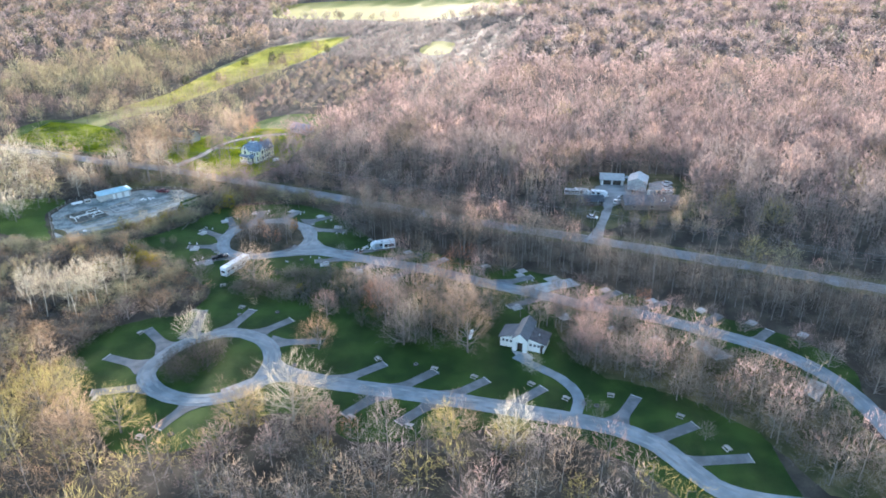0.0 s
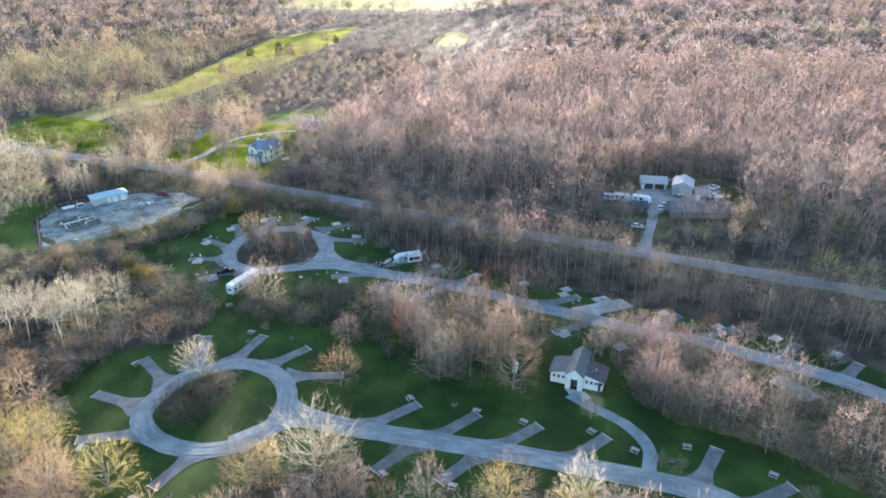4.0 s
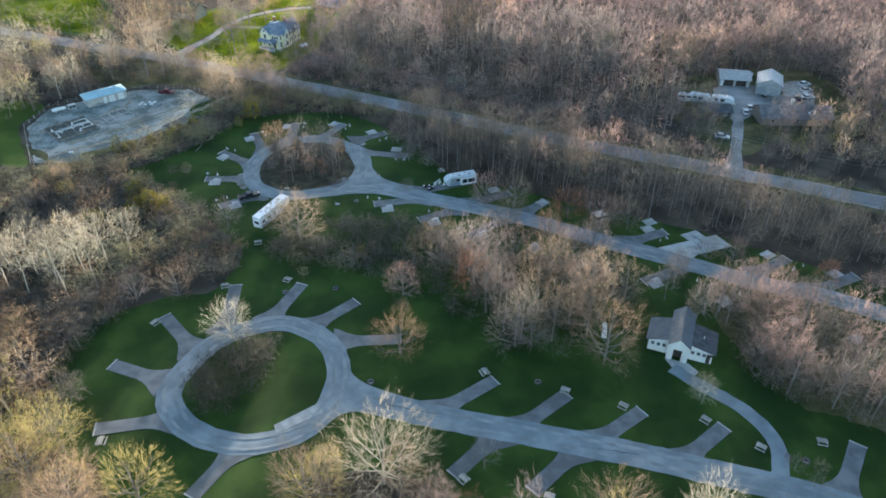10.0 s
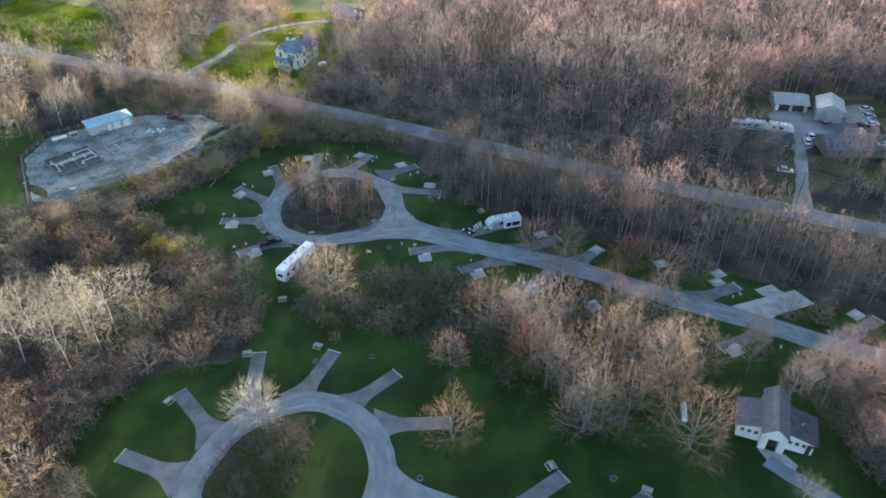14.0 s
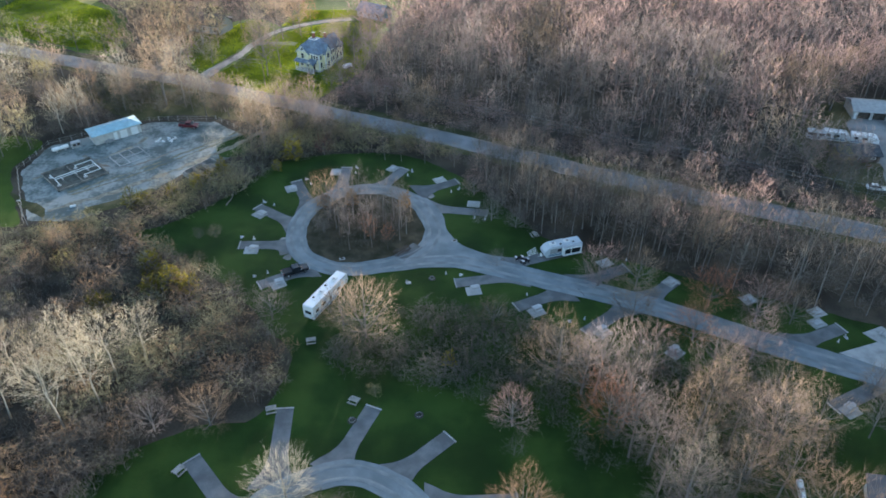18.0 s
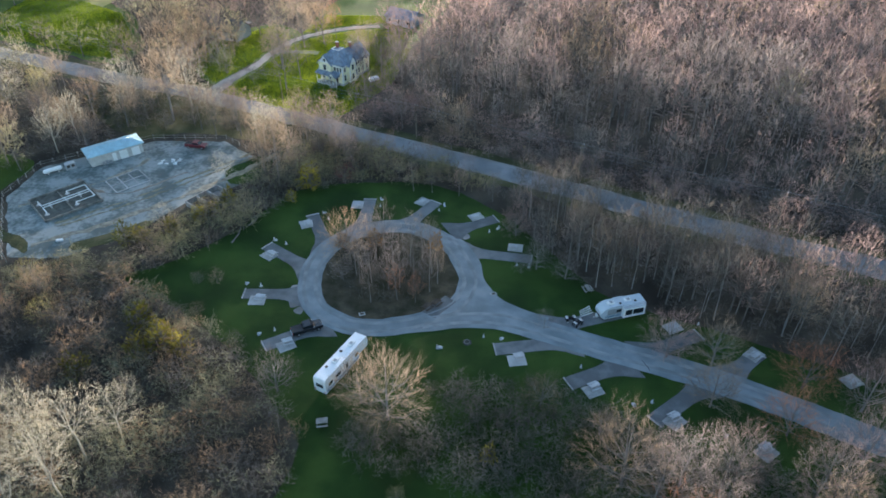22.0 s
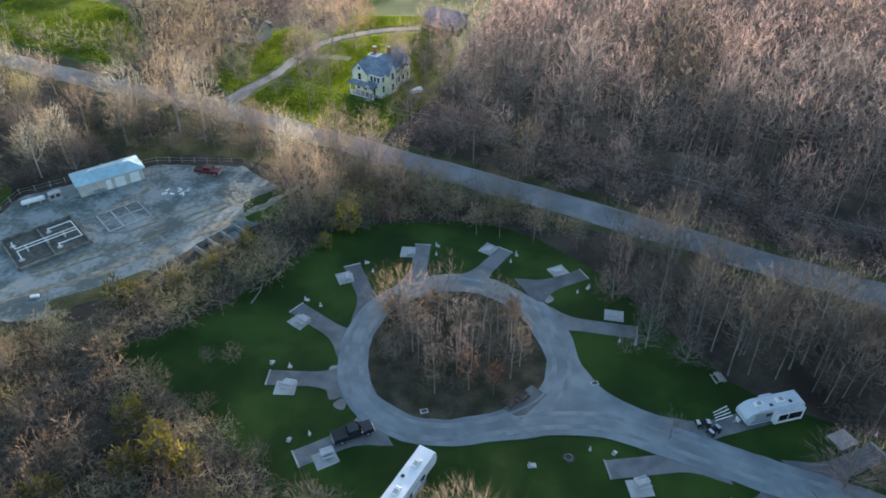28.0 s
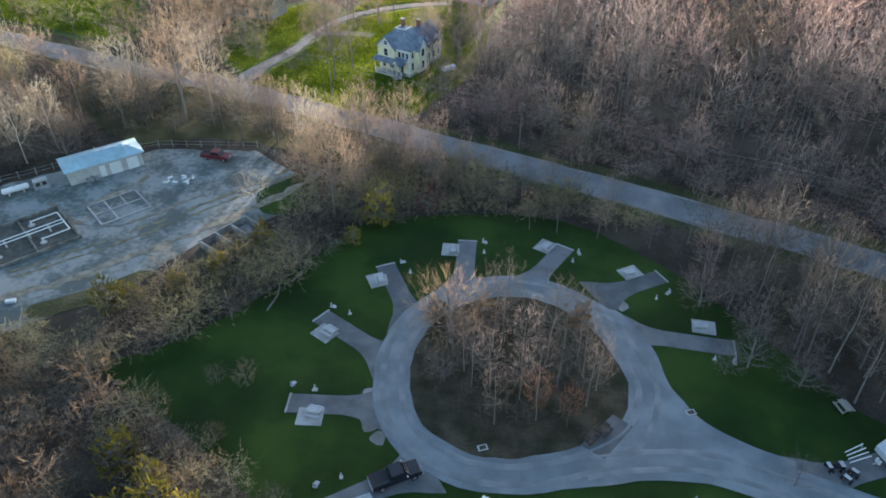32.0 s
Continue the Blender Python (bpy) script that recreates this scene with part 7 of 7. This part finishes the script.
def fire_ring():
    r = thing("fire_ring", 0, 0, 0, "low round grey iron fire ring in a patch of ash", "fire ring", "fire rings")
    bm = bmesh.new()
    n = 18
    vs = [[bm.verts.new((rr * math.cos(2 * math.pi * k / n), rr * math.sin(2 * math.pi * k / n), z)) for k in range(n)] for rr, z in ((0.55, 0), (0.55, 0.3), (0.5, 0.3), (0.5, 0.02))]
    for a, b in zip(vs, vs[1:]):
        for k in range(n):
            bm.faces.new((a[k], a[(k + 1) % n], b[(k + 1) % n], b[k]))
    part("ring", bm, RUST, r, "grey iron ring")
    part("ash", rod_bm((0, 0, 0), (0, 0, 0.05), 0.85, 0.8, 14), BURNT, r, "grey ash and gravel")
    return r


ring = fire_ring()
for i, (x, y) in enumerate([(-65.3, 134.2), (35.8, 146), (-7.5, 163.4), (-63.5, 190.5), (-51.2, 229.6), (-41.1, 163), (-52, 192), (38.9, 145)]):
    m = pose(x, y, 0.03, 0, 0, 40 * i)
    if i == 0:
        ring.matrix_basis = m
    else:
        copy_thing(ring, m)

# paved courts among the campsites
for pts, lab in (([(27.3, 208.9), (36.1, 212.1), (34.3, 214.6), (38.9, 216.6), (40.7, 213.6), (43.5, 214.7), (46.2, 209.8), (36.5, 206.2), (34.6, 204.6)], "pale concrete court with a small parking bay"),
                 ([(71.3, 173.3), (75.4, 176.1), (82.2, 166.8), (76.4, 165.1)], "pale concrete court under trees"), ([(93.6, 150.6), (98.6, 156.2), (101.8, 153.9), (96, 146.5)], "pale concrete court by the east road"),
                 ([(-60.2, 237.4), (-56, 242.3), (-53.8, 240.6), (-57.6, 235.6)], "grey concrete apron at the loop's island"), ([(-58.3, 151.8), (-50.9, 157.2), (-49.5, 155), (-57.5, 149.8)], "pale concrete apron at the south loop")):
    tagged(part("court", prism_bm(pts, -0.2, 0.16), PADTAR if "island" in lab else CONCRETE), lab, "court", kind="structure")
bench = picnic_table(DARKWOOD, "dark slatted picnic table on the island's apron", "picnic tables")
bench.matrix_basis = pose(-59.2, 238.3, 0.16, 0, 0, 50)
copy_thing(bench, pose(-57.5, 239.6, 0.16, 0, 0, 50))
t = copy_thing(pale_table, pose(38.3, 213.8, 0.16, 0, 0, 40))

# drain covers beside the loop road
for x, y in ((-71.6, 236.0), (-46.5, 243.5)):
    p = thing("drain_cover", x, y, 20, "small concrete drain cover at the road's edge", "drain cover")
    boxes("frame", p, CONCRETE, (-0.6, 0.6, -0.4, 0.4, 0, 0.14))
    boxes("grate", p, DARKWOOD, (-0.4, 0.4, -0.25, 0.25, 0.14, 0.16))


# ---- poles and wires along the country road ----
def road_at(s):
    line = spline(COUNTRY, 1.0)
    i = min(len(line) - 2, max(0, int(s)))
    a, b = line[i], line[i + 1]
    t = (b - a) / np.linalg.norm(b - a)
    return a, np.array((-t[1], t[0]))


line = np.array(spline(COUNTRY, 1.0))
starts = [int(np.argmin(np.abs(line[:, 0] - x))) for x in (-210, -155, -112, -70, -28, 14, 56, 98, 150)]
tops = []
for i in starts:
    a, n = road_at(i)
    p = a + n * (5.6 if n[1] > 0 else -5.6)
    u = thing("utility_pole", p[0], p[1], math.degrees(math.atan2(n[1], n[0])), "weathered wooden utility pole with crossarm beside the road", "utility pole", "poles along the road")
    rod("shaft", u, POLEWOOD, (0, 0, -0.5), (0, 0, 9.6), 0.16, 0.11)
    boxes("crossarm", u, POLEWOOD, (-1.1, 1.1, -0.06, 0.06, 9.0, 9.14))
    for x in (-1.0, 0.0, 1.0):
        rod("insulator", u, WHITE, (x, 0, 9.14 if x else 9.6), (x, 0, 9.34 if x else 9.8), 0.05, sides=6)
    tops.append([(p[0] + n[0] * x, p[1] + n[1] * x, 9.32 if x else 9.8) for x in (-1.0, 0.0, 1.0)] + [(p[0], p[1], 7.6)])
w = thing("overhead_wires", 0, 0, 0, "thin sagging wires between the utility poles", "wires")
for a, b in zip(tops, tops[1:]):
    for p, q in zip(a, b):
        pts = [Vector(p).lerp(Vector(q), k / 8) - Vector((0, 0, 0.8 * 4 * k / 8 * (1 - k / 8))) for k in range(9)]
        n = Vector((-(q[1] - p[1]), q[0] - p[0], 0)).normalized() * 0.014
        ring = [n, Vector((0, 0, 0.014)), -n, Vector((0, 0, -0.014))]
        mesh_ob("wire", [c + r for c in pts for r in ring], [(4 * k + i, 4 * k + (i + 1) % 4, 4 * k + 4 + (i + 1) % 4, 4 * k + 4 + i) for k in range(8) for i in range(4)], TRAILER_GREY, w)

# fallen logs at the lawn's edge
for x, y, yaw, n in ((-103.3, 260.5, 85, 7.0), (-101, 266, 70, 5.0)):
    l = thing("fallen_log", x, y, yaw, "grey fallen log at the edge of the grass", "log")
    rod("trunk", l, BARK, (-n / 2, 0, 0.12), (0, -0.3, 0.15), 0.17, 0.13)
    rod("trunk", l, BARK, (0, -0.3, 0.15), (n / 2, 0.5, 0.25), 0.13, 0.06)
    for k in (0.2, 0.35, 0.45):
        rod("limb", l, BARK, (n * (k - 0.1), 0.1, 0.18), (n * k + 0.7, 0.9 * (1 if k > 0.3 else -1), 0.5), 0.05, 0.02, 5)
# ---- evergreen and yellow-green bushes ----
KINDS["cedar"] = (4.8, 1.9, 0.02, 14, 60, 300, 2, 0.1, 0.3, 0.1, 5, 0.3, True)
SHAPES["cedar"] = [tree_shape(900 + i, *KINDS["cedar"]) for i in range(4)]
OLIVE = surface("olive_yellow_leaves", [(0.11, 0.1, 0.016), (0.21, 0.185, 0.028), (0.34, 0.28, 0.045)], 0.4, 2.0, own=0.4, bump=0, thin=0.35)
REDBUD = surface("dark_red_buds", [(0.14, 0.03, 0.035), (0.22, 0.06, 0.06)], 0.4, 2.0, own=0.3, bump=0, thin=0.35)
for x, y, mat, size in ((-111.9, 229.5, OLIVE, 1.45), (-109.3, 222.2, OLIVE, 1.25), (-105.7, 224.4, OLIVE, 1.35), (-101.9, 223.4, OLIVE, 1.2), (-118.3, 217.2, OLIVE, 1.2), (-107.5, 227.5, OLIVE, 1.1), (-126.5, 255.5, OLIVE, 1.25), (-123.5, 256.6, OLIVE, 1.0), (-113, 264.5, OLIVE, 1.0),
                        (-108.2, 271.4, OLIVE, 1.2), (-91, 280, OLIVE, 1.6), (-110.5, 267, OLIVE, 0.9), (-117.8, 260.3, OLIVE, 0.9), (-94.2, 274, OLIVE, 0.75), (-47, 204, OLIVE, 0.8)):
    tree(x, y, "cedar", mat, BARK, size, "bushy olive-yellow evergreen in the thicket", "bushes in the thicket", "bush")
RUSSET = surface("russet_needles", [(0.12, 0.065, 0.02), (0.2, 0.11, 0.03), (0.3, 0.16, 0.045)], 0.4, 2.0, own=0.3, bump=0, thin=0.35)
for x, y, s in ((-79, 257, 0.95), (-72.3, 258, 1.0), (-59, 257.5, 1.0)):
    tree(x, y, "cedar", RUSSET, BARK, s, "russet-brown cedar among bare island trees", "cedars on the island")
tree(-83.2, 283, "small", REDBUD, BARK, 1.15, "small tree with dark red buds")
tree(-85, 298, "small", REDBUD, BARK, 0.7, "small tree with dark red buds")
tree(61, 277, "small", REDBUD, BARK, 1.0, "small tree with dark red buds")
tree(57, 286, "small", OLIVE, BARK, 1.2, "small tree with yellow-green leaves")
for x, y, s in ((-165, 599, 1.9), (-143, 599, 1.7), (-135.5, 607, 2.4), (-148, 625, 1.8), (-170, 538, 1.7), (-190, 524, 1.7), (-106, 662, 1.8)):
    tree(x, y, "cedar", CEDAR, BARK, s, "dark cedar standing on the meadow", "cedars on the meadow")
# tyre tracks and dry grass on the gravel yard
for k, pts in enumerate(([(-146, 262), (-134, 272), (-122, 284), (-110, 297)], [(-144.8, 260.8), (-132.6, 270.6), (-120.6, 282.8), (-109, 295)], [(-150, 281), (-143, 276), (-134, 276), (-124, 286)])):
    ribbon("track", spline(pts, 1.5), 0.6, 0.05 + 0.004 * k, HAY if k < 2 else TREAD, "dry grass along a tyre track on gravel", ragged=0.4)
TAN_DIRT = plain("tan_packed_dirt", (0.235, 0.222, 0.175), 0.95, vary=0.3, bump=0.4)
for k, (pts, w) in enumerate((([(-147, 253.5), (-136, 261), (-126, 270), (-117, 279), (-108, 290), (-104, 297)], 1.6), ([(-158, 268), (-148, 276), (-141, 283), (-136, 292)], 1.0))):
    ribbon("track", spline(pts, 1.5), w, 0.062 + 0.004 * k, TAN_DIRT, "packed tan dirt along the yard's track", ragged=0.6)
for x, y, r in ((-85.5, 238.6, 1.3), (-83.9, 236.2, 1.0), (-86.2, 243.2, 0.9), (-79.5, 231.2, 1.1), (-52.6, 262.5, 0.9), (-47.8, 255.6, 0.8)):
    sheet("gravel_spill", [(x + r * random.uniform(0.6, 1.3) * math.cos(a), y + r * random.uniform(0.6, 1.3) * math.sin(a)) for a in (0, 0.9, 1.8, 2.7, 3.6, 4.5, 5.4)], 0.06, GRAVEL, "pale gravel spilt at the road's edge", "gravel", 0.3, 0.5)
# Takes the darker lawn colour because this end lies in shade.
sheet("verge", [(-108, 281), (-104, 287), (-104, 294), (-109, 294), (-114, 288), (-113, 283)], 0.052, LAWN, "patch of green grass at the yard's end", "verge", 0.8, 1.5)
sheet("verge", [(-160, 262), (-155, 258), (-150, 256), (-147, 251), (-157, 257)], 0.052, DRYGRASS, "weedy grass along the yard's fence", "verge", 0.8, 1.5)
sheet("verge", [(-137, 252.5), (-130, 256), (-124, 263), (-126, 264), (-132, 259), (-138, 255)], 0.052, DRYGRASS, "weedy grass along the yard's edge", "verge", 0.8, 1.5)



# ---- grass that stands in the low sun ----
# Blade colour is raised too, so the lawn reads as sunlit.
GRASS = surface("sun_brightened_blades", [(0.13, 0.18, 0.008), (0.2, 0.265, 0.012), (0.3, 0.36, 0.022)], 0.1, 1.0, bump=0, thin=0.5)


STRAW = surface("straw_grass", [(0.28, 0.3, 0.06), (0.38, 0.39, 0.09), (0.48, 0.47, 0.14)], 0.05, 1.0, bump=0, thin=0.5)


def grass(name, poly, count, tall, wide, seed, label, gap=2.0, material=GRASS):
    """Upright blades strewn over a polygon, off the roads."""
    rng = np.random.default_rng(seed)
    lo, hi = np.min(poly, 0), np.max(poly, 0)
    p = rng.uniform(lo, hi, (count, 2))
    x0, y0 = np.array(poly).T
    x1, y1 = np.roll(x0, -1), np.roll(y0, -1)
    cross = ((y0 > p[:, 1:]) != (y1 > p[:, 1:])) & (p[:, :1] < (x1 - x0) * (p[:, 1:] - y0) / (y1 - y0 + 1e-9) + x0)
    p = p[cross.sum(1) % 2 == 1]
    near = np.ones(len(p), bool)
    for q in CLEAR_AT:
        near &= ((p - q) ** 2).sum(1) > gap**2
    p = p[near]
    n = len(p)
    a = rng.uniform(0, math.pi, n)
    h = tall * rng.uniform(0.5, 1.2, n)
    w = wide * rng.uniform(0.6, 1.2, n)
    side = np.stack([np.cos(a) * w, np.sin(a) * w, 0 * a], 1)
    root = np.c_[p, np.full(n, 0.02)]
    tip = np.c_[p + rng.normal(0, 0.25 * tall, (n, 2)), h]
    V = np.stack([root - side, root + side, tip], 1).reshape(-1, 3)
    F = np.arange(3 * n).reshape(-1, 3)
    return tagged(new(name, raw_mesh(name, V, F, material)), label, "grass", kind="stuff")


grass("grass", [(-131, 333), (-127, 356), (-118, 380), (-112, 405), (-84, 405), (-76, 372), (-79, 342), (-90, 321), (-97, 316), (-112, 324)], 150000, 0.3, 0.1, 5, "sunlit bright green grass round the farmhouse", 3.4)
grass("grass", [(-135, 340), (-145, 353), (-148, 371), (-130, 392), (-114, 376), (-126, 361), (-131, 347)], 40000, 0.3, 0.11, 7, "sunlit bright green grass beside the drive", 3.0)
grass("grass", STRIP, 120000, 0.4, 0.5, 6, "sunlit straw-coloured grass of the meadow strip", 4.0, STRAW)
grass("grass", GREEN, 70000, 0.35, 0.14, 8, "sunlit yellow-green grass north of the road", 4.0)
